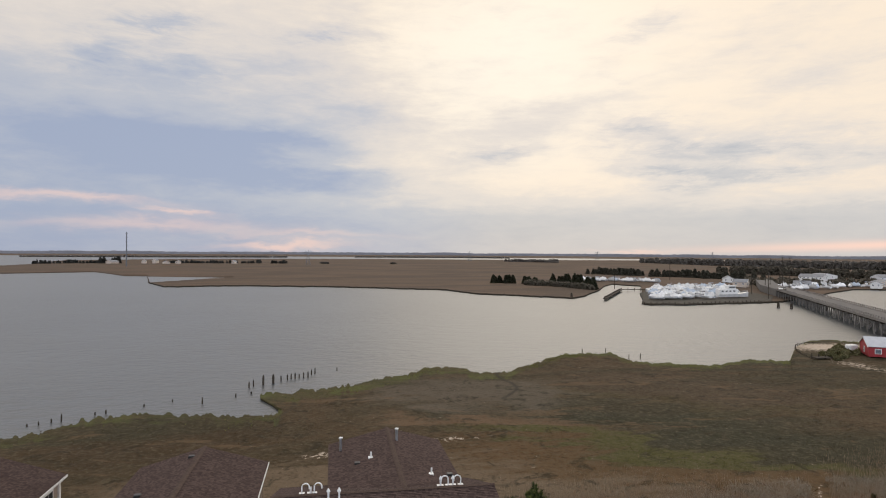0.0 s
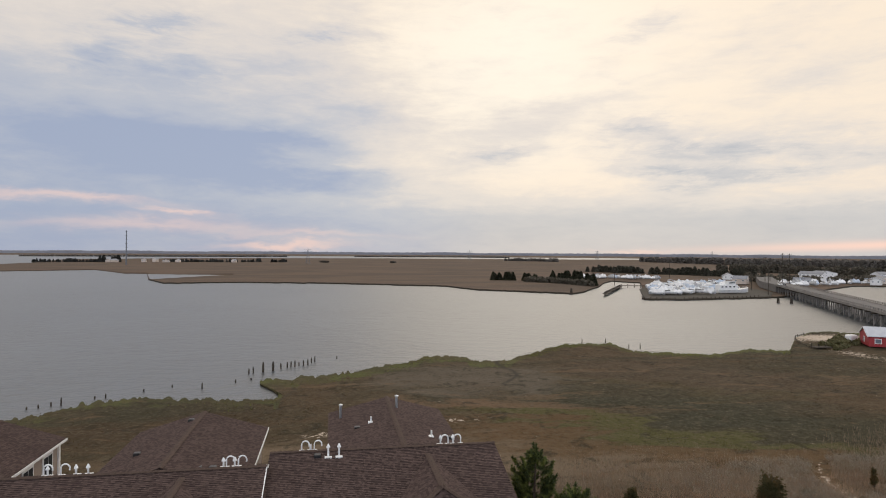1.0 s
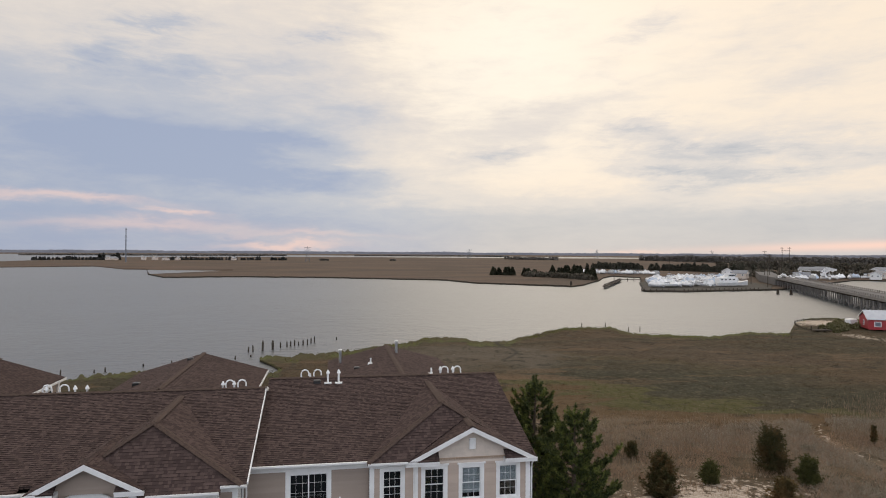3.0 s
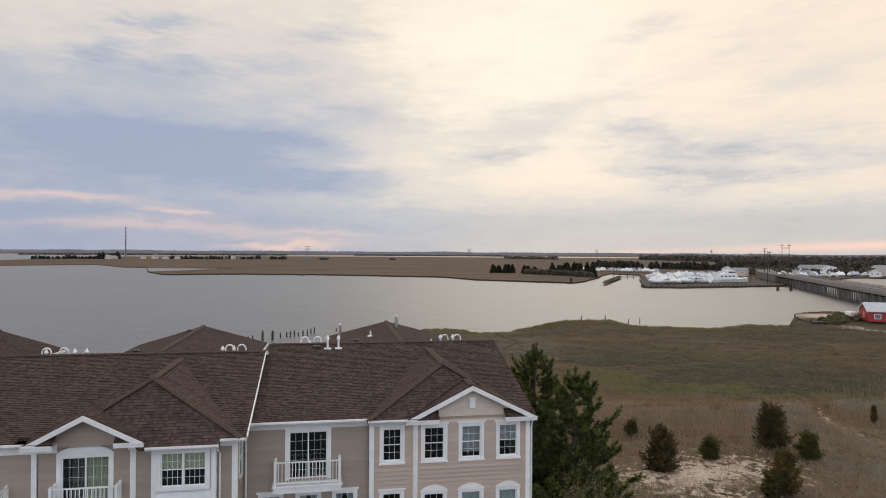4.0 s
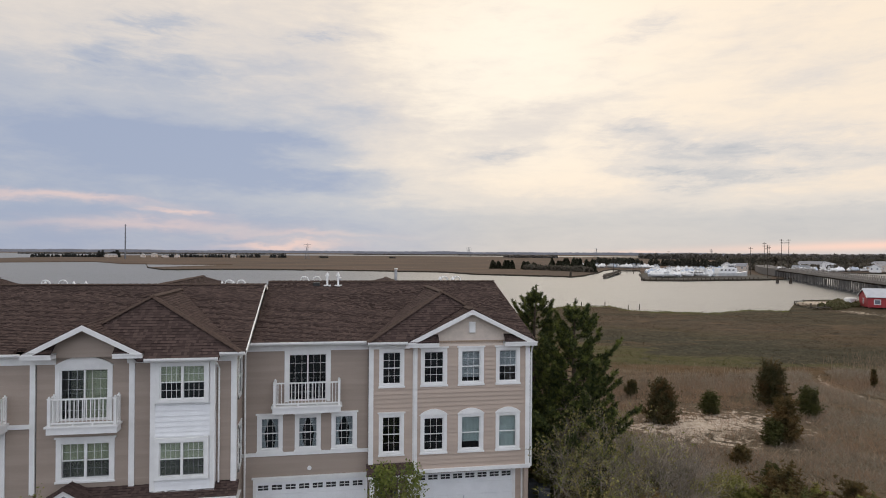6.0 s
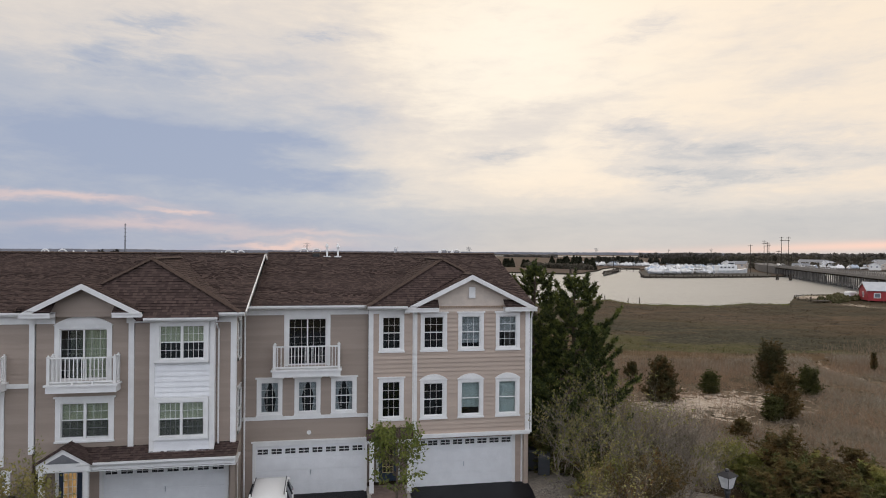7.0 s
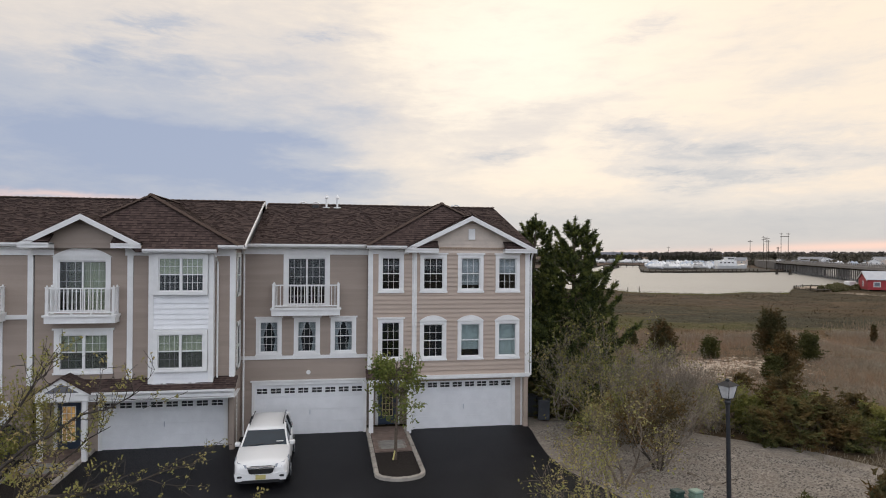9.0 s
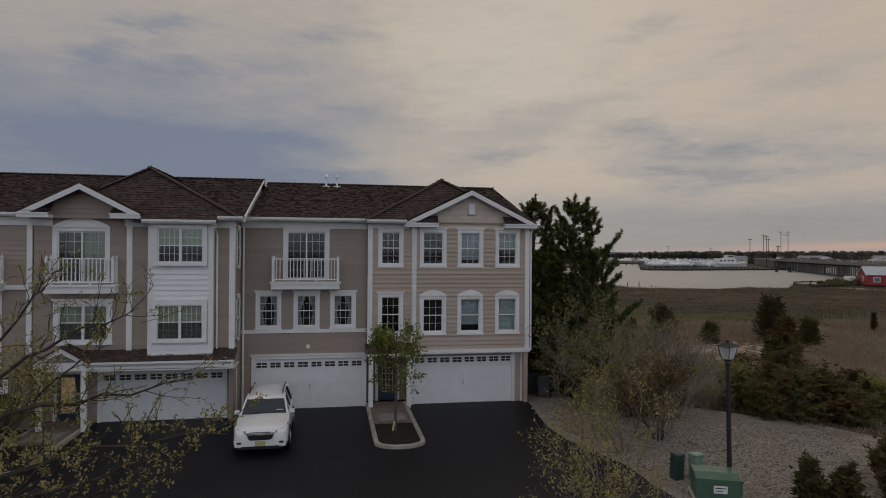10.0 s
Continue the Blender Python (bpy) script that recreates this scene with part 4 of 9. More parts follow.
def balcony(parent, x0, x1, y0, y1, floor, top):
    """A railed balcony: a slab with a fascia, corner posts with balls, rails and balusters."""
    bm = boxed(x0 - 0.08, x1 + 0.08, y0 - 0.08, y1, floor - 0.34, floor - 0.08)
    box(bm, x0 - 0.14, x1 + 0.14, y0 - 0.14, y1, floor - 0.08, floor)
    bal = wpart("balcony", bm, WHITE, parent, "white railed balcony on a boxed slab")
    for px, py in ((x0, y0), (x1, y0), (x0, y1 - 0.06), (x1, y1 - 0.06)):
        bm = boxed(px - 0.055, px + 0.055, py - 0.055, py + 0.055, floor, top + 0.005)
        box(bm, px - 0.07, px + 0.07, py - 0.07, py + 0.07, top + 0.005, top + 0.025)
        bmesh.ops.create_uvsphere(bm, u_segments=8, v_segments=6, radius=0.042, matrix=Matrix.Translation((px, py, top + 0.06)))
        wpart("post", bm, WHITE, bal)
    runs = [((x0, y0), (x1, y0)), ((x0, y0), (x0, y1)), ((x1, y0), (x1, y1))]
    for (ax, ay), (bx, by) in runs:
        for zz, h in ((top - 0.025, 0.055), (floor + 0.1, 0.05)):
            bar(bal, (ax, ay, zz), (bx, by, zz), 0.06, h, "rail")
        n = max(2, round(math.hypot(bx - ax, by - ay) / 0.155))
        for i in range(1, n):
            px, py = ax + (bx - ax) * i / n, ay + (by - ay) * i / n
            wpart("baluster", boxed(px - 0.017, px + 0.017, py - 0.017, py + 0.017, floor + 0.12, top - 0.04), WHITE, bal)
    for px in (x0 + (x1 - x0) * 0.36, x0 + (x1 - x0) * 0.66):
        wpart("rail_foot", boxed(px - 0.03, px + 0.03, y0 - 0.03, y0 + 0.03, floor, floor + 0.08), WHITE, bal)
    return bal


def garage_door(parent, x0, x1, z1, y, lights=8):
    bm = bmesh.new()
    n = 4
    for k in range(n):
        a, b = z1 * k / n + 0.006, z1 * (k + 1) / n - 0.006
        box(bm, x0, x1, y + 0.03, y + 0.08, a, b)
        if k < 3:
            for i in range(4):
                xa, xb = x0 + (x1 - x0) * i / 4 + 0.1, x0 + (x1 - x0) * (i + 1) / 4 - 0.1
                box(bm, xa, xb, y + 0.022, y + 0.03, a + 0.08, b - 0.08)
    box(bm, x0, x1, y + 0.05, y + 0.06, 0, z1)
    door = wpart("garage_door", bm, WHITE_PANEL, parent, "white panelled garage door with a row of small lights")
    w = (x1 - x0) / lights
    for i in range(lights):
        a, b = x0 + i * w + 0.08, x0 + (i + 1) * w - 0.08
        lt = wpart("door_light", boxed(a, b, y + 0.012, y + 0.024, z1 - 0.36, z1 - 0.14), BLACK, door, "dark garage door light")
        bm = bmesh.new()
        box(bm, (a + b) / 2 - 0.014, (a + b) / 2 + 0.014, y + 0.004, y + 0.014, z1 - 0.36, z1 - 0.14)
        box(bm, a, b, y + 0.003, y + 0.015, z1 - 0.262, z1 - 0.238)
        wpart("muntin", bm, WHITE, lt)
    wpart("door_handle", boxed((x0 + x1) / 2 - 0.02, (x0 + x1) / 2 + 0.02, y - 0.005, y + 0.022, 0.9, 1.12), METAL, door)
    bm = boxed(x0 - 0.14, x0, y - 0.05, y + 0.1, 0, z1 + 0.02)
    box(bm, x1, x1 + 0.14, y - 0.05, y + 0.1, 0, z1 + 0.02)
    box(bm, x0 - 0.14, x1 + 0.14, y - 0.05, y + 0.1, z1 + 0.02, z1 + 0.18)
    box(bm, x0 - 0.2, x1 + 0.2, y - 0.1, y + 0.1, z1 + 0.18, z1 + 0.25)
    wpart("door_casing", bm, WHITE, door)
    return door


def gutter(parent, x0, x1, y, z):
    """A box gutter on its fascia along an eave."""
    bm = bmesh.new()
    prism(bm, [(y - 0.12, z + 0.04), (y - 0.12, z - 0.03), (y - 0.07, z - 0.10), (y, z - 0.10), (y, z + 0.03)], x0, x1, "x")
    return wpart("gutter", bm, WHITE, parent)


def frieze(parent, x0, x1, y, z0, z1):
    bm = boxed(x0, x1, y - 0.07, y - 0.028, z0, z1)
    box(bm, x0, x1, y - 0.12, y - 0.028, z1 - 0.07, z1)
    return wpart("frieze_board", bm, WHITE, parent)


def soffit(parent, x0, x1, y0, y1, z):
    return wpart("soffit", boxed(x0, x1, y0, y1, z - 0.04, z), WHITE, parent)


def front_gable(parent, xa, xl, xr, y, y_wall, z_apex, z_tip, back, back_tip, fill):
    """A pedimented gable: white raking boards, short eave returns and a clad face."""
    for xe in (xl, xr):
        s = 1 if xe > xa else -1
        roof_face(parent, [(xa, y, z_apex), (xe, y, z_tip), (xe, back_tip, z_tip), (xa, back, z_apex)], 0.08)
        d = Vector((xe - xa, 0, z_tip - z_apex)).normalized()
        n = Vector((-d.z, 0, d.x))
        n = n if n.z < 0 else -n
        for off, h, proud in ((0.02, 0.2, 0.0),):
            bm = bmesh.new()
            p, q = Vector((xa, 0, z_apex)) + n * off, Vector((xe, 0, z_tip)) + n * off
            lo_p, lo_q = Vector((xa, 0, p.z - h / abs(n.z))), q + n * h
            p.x = xa
            prism(bm, [(p.x, p.z), (q.x, q.z), (lo_q.x, lo_q.z), (lo_p.x, lo_p.z)], y - 0.03 + proud, y + 0.02 + proud * 2, "y")
            wpart("raking_board", bm, WHITE, parent)
        # eave return with its small dark roof
        w = abs(xr - xl) * 0.25
        x_in = xe - s * w
        a, b = sorted((xe, x_in))
        bm = boxed(a, b, y - 0.02, y_wall, z_tip - 0.2, z_tip - 0.02)
        box(bm, a, b, y - 0.06, y_wall, z_tip - 0.06, z_tip - 0.001)
        wpart("eave_return", bm, WHITE, parent)
        roof_face(parent, [(x_in, y - 0.02, z_tip + 0.01), (xe - s * 0.12, y - 0.02, z_tip + 0.01), (xe - s * 0.3, y_wall - 0.03, z_tip + 0.30), (x_in, y_wall - 0.03, z_tip + 0.36)], 0.02, "return_roof")
    lap = 0.2
    z = z_tip - 0.2
    wall = wpart("gable_wall", prism(bmesh.new(), [(xl + 0.3, z_tip - 0.2), (xr - 0.3, z_tip - 0.2), (xr - 0.3, z_tip), (xa, z_apex - 0.15), (xl + 0.3, z_tip)], y_wall, y_wall + 0.15, "y"), fill, parent)
    while z < z_apex - 0.4:
        top = z + lap
        def span(zz):
            k = (z_apex - 0.15 - zz) / (z_apex - 0.15 - z_tip)
            return xa - (xa - xl - 0.3) * min(k, 1), xa + (xr - 0.3 - xa) * min(k, 1)
        (a, b), (c, d) = span(z), span(top)
        bm = bmesh.new()
        vs = [bm.verts.new(v) for v in ((a, y_wall - 0.026, z), (b, y_wall - 0.026, z), (d, y_wall - 0.002, top), (c, y_wall - 0.002, top), (a, y_wall + 0.002, z), (b, y_wall + 0.002, z))]
        bm.faces.new(vs[:4])
        bm.faces.new((vs[4], vs[5], vs[1], vs[0]))
        wpart("plank", bm, fill, wall)
        z = top


EAVE = 8.71
# ---- the end house, with the pedimented gable
end_house = tagged(empty("townhouse", 5.7, 30, 0), "tan clapboard end townhouse with white trim and brown shingle roof", "townhouse", "row of townhouses")
YA = 29.74
up = [(2.32, 3.50), (4.28, 5.55), (6.09, 7.34), (7.94, 9.14)]
holes_up = [(a + 0.1, b - 0.1, 6.6, 8.25) for a, b in up]
holes_low = [(a + 0.1, b - 0.1, 3.42, 5.15) for a, b in up]
siding(end_house, 1.86, 9.61, 2.62, 8.66, YA, holes_up + holes_low, 0.21, TAN_END, proud=0.042)
for i, (a, b) in enumerate(up):
    window(end_house, a, b, 6.53, 8.32, YA, cover=(None, None, BLIND_GREY, BLIND_GREY)[i], drop=(0, 0, 0.86, 0.5)[i])
    window(end_house, a, b, 3.34, 5.18 if i else 5.30, YA, head="arch" if i else "flat", cols=3 if i < 2 else 1, rows=(2, 2) if i < 2 else (1, 1), cover=(None, None, BLIND_PALE, BLIND_PALE)[i], drop=(0, 0, 0.8, 1.0)[i])
for a, b in ((1.84, 2.06), (3.90, 4.12), (9.42, 9.64)):
    trim_box(end_house, a, b, YA - 0.055, YA + 0.1, 2.55 if a > 2 else 2.95, 8.5, "corner_board")
frieze(end_house, 1.86, 3.75, YA, 8.32, 8.62)
trim_box(end_house, 3.9, 9.66, YA - 0.12, YA + 0.4, 2.45, 2.62, "overhang_trim")
trim_box(end_house, 3.9, 9.66, YA + 0.0, YA + 0.6, 2.40, 2.45, "soffit")
siding(end_house, 8.9, 9.50, 0.0, 2.45, 30.08, [], 0.21, TAN_END)
siding(end_house, 3.75, 4.05, 0.0, 2.45, 30.08, [], 0.21, TAN_END)
trim_box(end_house, 9.32, 9.52, 30.02, 30.1, 0, 2.42, "corner_board")
wpart("wall", boxed(3.9, 9.5, 30.1, 30.25, 2.25, 2.62), TAN, end_house)
garage_door(end_house, 4.05, 8.89, 2.32, 30.08)
siding(end_house, 29.76, 45.4, 0.0, 8.6, -9.6, [], 0.21, TAN_END, side=1)
wpart("wall", boxed(1.9, 9.55, 45.2, 45.4, 0, 8.6), TAN, end_house)
# the recessed entry and its small roof
wpart("wall", boxed(1.86, 3.9, 31.1, 31.25, 0, 2.95), TAN, end_house)
wpart("wall", boxed(3.78, 3.9, 30.2, 31.1, 0, 2.6), TAN, end_house)
roof_face(end_house, [(1.75, 29.2, 2.62), (3.95, 29.2, 2.62), (3.95, 29.74, 2.98), (1.75, 29.74, 2.98)], 0.06, "entry_roof")
trim_box(end_house, 1.8, 3.9, 29.22, 29.3, 2.42, 2.6, "entry_fascia")
trim_box(end_house, 1.9, 2.1, 29.3, 29.5, 0.05, 2.42, "entry_post")
trim_box(end_house, 3.65, 3.85, 29.3, 29.5, 0.05, 2.42, "entry_post")
trim_box(end_house, 1.8, 3.9, 29.3, 31.1, 2.42, 2.48, "entry_ceiling")


def front_door(parent, x0, x1, y, height, lit, label="navy front door with a lit gridded glass", bars=None):
    door = wpart("front_door", boxed(x0, x1, y - 0.05, y, 0.02, height, bevel=0.006), BLUE_DOOR, parent, label)
    wpart("door_glass", boxed(x0 + 0.2, x1 - 0.2, y - 0.064, y - 0.052, 0.45, height - 0.15), lit, door)
    bm = bmesh.new()
    for i in range(4):
        xx = x0 + 0.2 + (x1 - x0 - 0.4) * i / 3
        box(bm, xx - 0.014, xx + 0.014, y - 0.085, y - 0.066, 0.45, height - 0.15)
    for j in range(6):
        zz = 0.45 + (height - 0.6) * j / 5
        box(bm, x0 + 0.2, x1 - 0.2, y - 0.084, y - 0.067, zz - 0.014, zz + 0.014)
    wpart("muntin", bm, bars or WHITE, door)
    bm = boxed(x0 - 0.14, x0, y - 0.07, y + 0.02, 0, height + 0.13)
    box(bm, x1, x1 + 0.14, y - 0.07, y + 0.02, 0, height + 0.13)
    box(bm, x0, x1, y - 0.07, y + 0.02, height, height + 0.13)
    wpart("door_casing", bm, WHITE, door)
    return door


def glow_material(name, col, strength):
    m = bpy.data.materials.new(name)
    nt = tree_of(m)
    pos = nd(nt, "ShaderNodeNewGeometry").outputs["Position"]
    c = mixc(nt, smooth(nt, noise_at(nt, pos, 3.0, 3), 0.35, 0.65), col, tuple(v * 0.35 for v in col))
    b = nd(nt, "ShaderNodeBsdfPrincipled", {"Base Color": (0.25, 0.2, 0.14, 1), "Roughness": 0.15, "Emission Color": c, "Emission Strength": strength})
    nd(nt, "ShaderNodeOutputMaterial", {0: b.outputs[0]})
    return m


LIT = glow_material("lit_door_glass", (0.75, 0.42, 0.12), 0.42)
DIM_LIT = material("dim_door_glass", (0.035, 0.032, 0.03), (0.06, 0.05, 0.04), 3.0, 0.15)
GOLD = material("brass_glazing_bar", (0.62, 0.50, 0.24), (0.52, 0.42, 0.2), 4.0, 0.4)
front_door(end_house, 2.45, 3.35, 31.1, 2.05, DIM_LIT, "navy front door with a gridded glass", GOLD)
# roof of the end house: main slope, cross wing with a hip, gable
RIDGE_Y, RIDGE_Z, FRONT_Y = 37.5, 11.12, 29.55
SLOPE = (RIDGE_Z - EAVE) / (RIDGE_Y - FRONT_Y)
XE, XR = -3.45, 9.83
roof_face(end_house, [(1.86, FRONT_Y, EAVE), (3.5, FRONT_Y, EAVE), (3.5, RIDGE_Y, RIDGE_Z), (1.86, RIDGE_Y, RIDGE_Z)])
roof_face(end_house, [(3.5, 29.82, EAVE + SLOPE * 0.27), (XR, 29.82, EAVE + SLOPE * 0.27), (XR, RIDGE_Y, RIDGE_Z), (3.5, RIDGE_Y, RIDGE_Z)])
roof_face(end_house, [(1.86, 45.45, EAVE), (XR, 45.45, EAVE), (XR, RIDGE_Y, RIDGE_Z), (1.86, RIDGE_Y, RIDGE_Z)])
cap(end_house, (1.86, RIDGE_Y, RIDGE_Z), (XR, RIDGE_Y, RIDGE_Z))
PKX, PKY, PKZ, WL, WR, WF, WZ = 5.62, 31.65, 10.87, 1.72, 9.5, 29.28, 8.69
back_y = RIDGE_Y - (RIDGE_Z - PKZ) / SLOPE
roof_face(end_house, [(WL, WF, WZ), (PKX, PKY, PKZ), (PKX, back_y, PKZ), (WL, FRONT_Y, WZ)])
FS, RS = (PKZ - WZ) / (PKY - WF), (PKZ - WZ) / (WR - PKX)
HIPX, HIPZ = 6.72, PKZ - RS * (6.72 - PKX)
roof_face(end_house, [(PKX, PKY, PKZ), (HIPX, PKY - (PKZ - HIPZ) / FS, HIPZ), (9.45, 29.86, PKZ - RS * (9.45 - PKX)), (PKX, back_y, PKZ)])
roof_face(end_house, [(WL, WF, WZ), (3.56, WF, WZ), (HIPX, PKY - (PKZ - HIPZ) / FS, HIPZ), (PKX, PKY, PKZ)])
cap(end_house, (WL, WF, WZ), (PKX, PKY, PKZ))
cap(end_house, (HIPX, PKY - (PKZ - HIPZ) / FS, HIPZ), (PKX, PKY, PKZ))
cap(end_house, (PKX, PKY, PKZ), (PKX, back_y, PKZ))
front_gable(end_house, 6.70, 3.50, 9.90, 29.37, YA, 10.17, 8.60, 30.98, 29.75, TAN_LIGHT)
cap(end_house, (6.70, 29.4, 10.17), (6.70, 30.9, 10.17))
wpart("gable_vent", boxed(6.59, 6.91, YA - 0.09, YA - 0.02, 9.02, 9.55, bevel=0.02), WHITE, end_house, "white rectangular gable vent")
bm = bmesh.new()
for i in range(34):
    x = 4.75 + 4.1 * i / 33
    prism(bm, [(x - 0.05, 8.62), (x, 8.56), (x + 0.05, 8.62)], YA - 0.06, YA - 0.03, "y")
box(bm, 4.6, 8.95, YA - 0.06, YA - 0.03, 8.62, 8.66)
wpart("scalloped_trim", bm, ORANGE, end_house, "rust-coloured scalloped trim under the gable")
gutter(end_house, 1.75, 3.6, WF, WZ - 0.02)
soffit(end_house, 1.75, 3.6, WF, YA, WZ - 0.1)
wpart("bargeboard", prism(bmesh.new(), [(29.55, EAVE), (RIDGE_Y, RIDGE_Z), (45.4, EAVE), (45.4, EAVE - 0.25), (RIDGE_Y, RIDGE_Z - 0.25), (29.55, EAVE - 0.25)], XR - 0.04, XR + 0.02, "x"), CAP, end_house)
wpart("wall", prism(bmesh.new(), [(29.8, 8.5), (45.3, 8.5), (RIDGE_Y, RIDGE_Z - 0.15)], 9.45, 9.6, "x"), TAN, end_house)
bm = tube(bmesh.new(), [(9.72, 29.35, 8.5), (9.72, 29.6, 8.25), (9.72, 29.72, 8.0), (9.72, 29.72, 2.5)], 0.045)
wpart("downspout", bm, WHITE, end_house)
wpart("downspout", tube(bmesh.new(), [(3.98, 29.6, 8.4), (3.98, 29.66, 8.1), (3.98, 29.66, 2.7), (3.98, 29.9, 2.4)], 0.04), WHITE, end_house)
# backing and floors painted near black, so that panes look into dim rooms
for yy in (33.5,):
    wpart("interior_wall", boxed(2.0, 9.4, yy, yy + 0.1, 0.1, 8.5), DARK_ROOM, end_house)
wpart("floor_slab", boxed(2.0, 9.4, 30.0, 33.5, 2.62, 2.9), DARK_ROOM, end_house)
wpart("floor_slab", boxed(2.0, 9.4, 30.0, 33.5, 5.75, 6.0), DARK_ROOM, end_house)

# ---- the middle house, with the balcony over three windows
mid_house = tagged(empty("townhouse", -0.8, 30, 0), "tan clapboard townhouse with balcony over three windows", "townhouse", "row of townhouses")
YM = 30.05
trio = [(-3.2, -2.06), (-1.52, -0.34), (0.14, 1.32)]
siding(mid_house, -3.84, 1.84, 0.0, 8.66, YM, [(a + 0.1, b - 0.1, 3.7, 5.3) for a, b in trio] + [(-1.9, 0.0, 5.95, 8.3), (-3.26, 1.71, 0, 2.3)], 0.115)
for k, (a, b) in enumerate(trio):
    w = window(mid_house, a, b, 3.66, 5.36, YM, cols=3)
    tied_curtains(w, a + 0.16, b - 0.16, 3.8, 5.2, YM)
sliding_door(mid_house, -2.0, 0.09, 5.92, 8.30, YM, BLIND, 0.97)
balcony(mid_house, -2.40, 0.48, 29.55, YM, 5.85, 6.91)
trim_box(mid_house, -3.84, 1.84, YM - 0.06, YM - 0.02, 3.48, 3.64, "band")
garage_door(mid_house, -3.22, 1.68, 2.27, YM)
frieze(mid_house, -3.84, 1.84, YM, 8.28, 8.64)
roof_face(mid_house, [(XE, FRONT_Y, EAVE), (1.86, FRONT_Y, EAVE), (1.86, RIDGE_Y, RIDGE_Z), (XE, RIDGE_Y, RIDGE_Z)])
roof_face(mid_house, [(XE, 45.45, EAVE), (1.86, 45.45, EAVE), (1.86, RIDGE_Y, RIDGE_Z), (XE, RIDGE_Y, RIDGE_Z)])
cap(mid_house, (XE, RIDGE_Y, RIDGE_Z), (1.86, RIDGE_Y, RIDGE_Z))
gutter(mid_house, -3.8, 1.75, FRONT_Y, EAVE)
soffit(mid_house, -3.84, 1.8, FRONT_Y, YM, EAVE - 0.08)
wpart("vent_cover", tube(bmesh.new(), [(-0.85, YM - 0.05, 2.85), (-0.85, YM + 0.02, 2.85)], 0.1, 10), WHITE, mid_house, "round white wall vent")
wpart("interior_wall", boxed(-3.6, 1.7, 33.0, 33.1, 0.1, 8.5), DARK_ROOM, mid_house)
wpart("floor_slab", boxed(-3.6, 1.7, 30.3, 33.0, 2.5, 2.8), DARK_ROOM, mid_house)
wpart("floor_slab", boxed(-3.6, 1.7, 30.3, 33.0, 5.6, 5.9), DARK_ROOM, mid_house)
wpart("wall", boxed(-3.5, 1.9, 45.2, 45.4, 0, 8.6), TAN, mid_house)
# the rear wing that both share
rear = tagged(empty("rear_wing", 4.4, 45, 0), "rear wing of the townhouses under brown shingle roof", "house wing", "rear wings")


def rear_wing(house, xa, xl, xr, y0, y1, z_ridge, z_eave, white=()):
    for xe in (xl, xr):
        roof_face(house, [(xa, y0, z_ridge), (xe, y0, z_eave), (xe, y1, z_eave), (xa, y1, z_ridge)])
        s = 1 if xe > xa else -1
        wpart("fascia", boxed(min(xe, xe + s * 0.05), max(xe, xe + s * 0.05), y0, y1, z_eave - 0.16, z_eave - 0.01), WHITE if xe in white else CAP, house)
        wpart("wall", boxed(min(xe - s * 0.4, xe - s * 0.6), max(xe - s * 0.4, xe - s * 0.6), y0, y1 - 0.3, 0, z_eave), TAN, house)
    cap(house, (xa, y0, z_ridge), (xa, y1, z_ridge))
    wpart("wall", prism(bmesh.new(), [(xl + 0.4, 0), (xr - 0.4, 0), (xr - 0.4, z_eave), (xa, z_ridge - 0.15), (xl + 0.4, z_eave)], y1 - 0.5, y1 - 0.3, "y"), TAN, house)


rear_wing(rear, 4.48, -0.18, 8.79, 38.0, 52.0, 10.77, 9.62)

# ---- the forward house, with bay, arched balcony door and porch
fore_house = tagged(empty("townhouse", -7.8, 28.5, 0), "tan and white townhouse with bay, arched balcony door and porch", "townhouse", "row of townhouses")
YL = 28.2
siding(fore_house, -11.62, -3.86, 2.4, 8.6, YL, [(-10.8, -8.85, 5.87, 8.1), (-10.78, -8.76, 3.45, 5.12), (-7.2, -4.8, 2.9, 8.3)], 0.2)
sliding_door(fore_house, -10.93, -8.76, 5.87, 8.16, YL, BLIND_GREEN, 0.19, True)
wpart("arched_head", prism(bmesh.new(), arch_points(-10.97, -8.70, 8.14, 0.38), YL - 0.1, YL - 0.03, "y"), WHITE, fore_house, "white segmental arch panel over the balcony door")
balcony(fore_house, -10.96, -8.50, 27.70, YL, 5.82, 6.90)
window(fore_house, -10.88, -8.66, 3.38, 5.16, YL, cols=3, units=2, cover=BLIND_GREEN, drop=1.0, casing=0.2, screen=True)
for a, b in ((-11.86, -11.66), (-8.12, -7.90), (-4.07, -3.86)):
    trim_box(fore_house, a, b, YL - 0.06, YL + 0.05, 2.95, 8.45, "corner_board")
trim_box(fore_house, -3.9, -3.84, YL - 0.05, YL + 0.15, 2.95, 8.45, "corner_board")
frieze(fore_house, -8.2, -7.25, YL, 8.2, 8.5)
frieze(fore_house, -11.715, -10.9, YL, 8.2, 8.5)
frieze(fore_house, -4.7, -3.86, YL, 8.2, 8.52)
YB = 27.8
bay = wpart("bay", boxed(-7.19, -4.67, YB + 0.02, YL + 0.05, 2.86, 8.36), WHITE_PANEL, fore_house, "white two-storey boxed bay")
z = 2.95
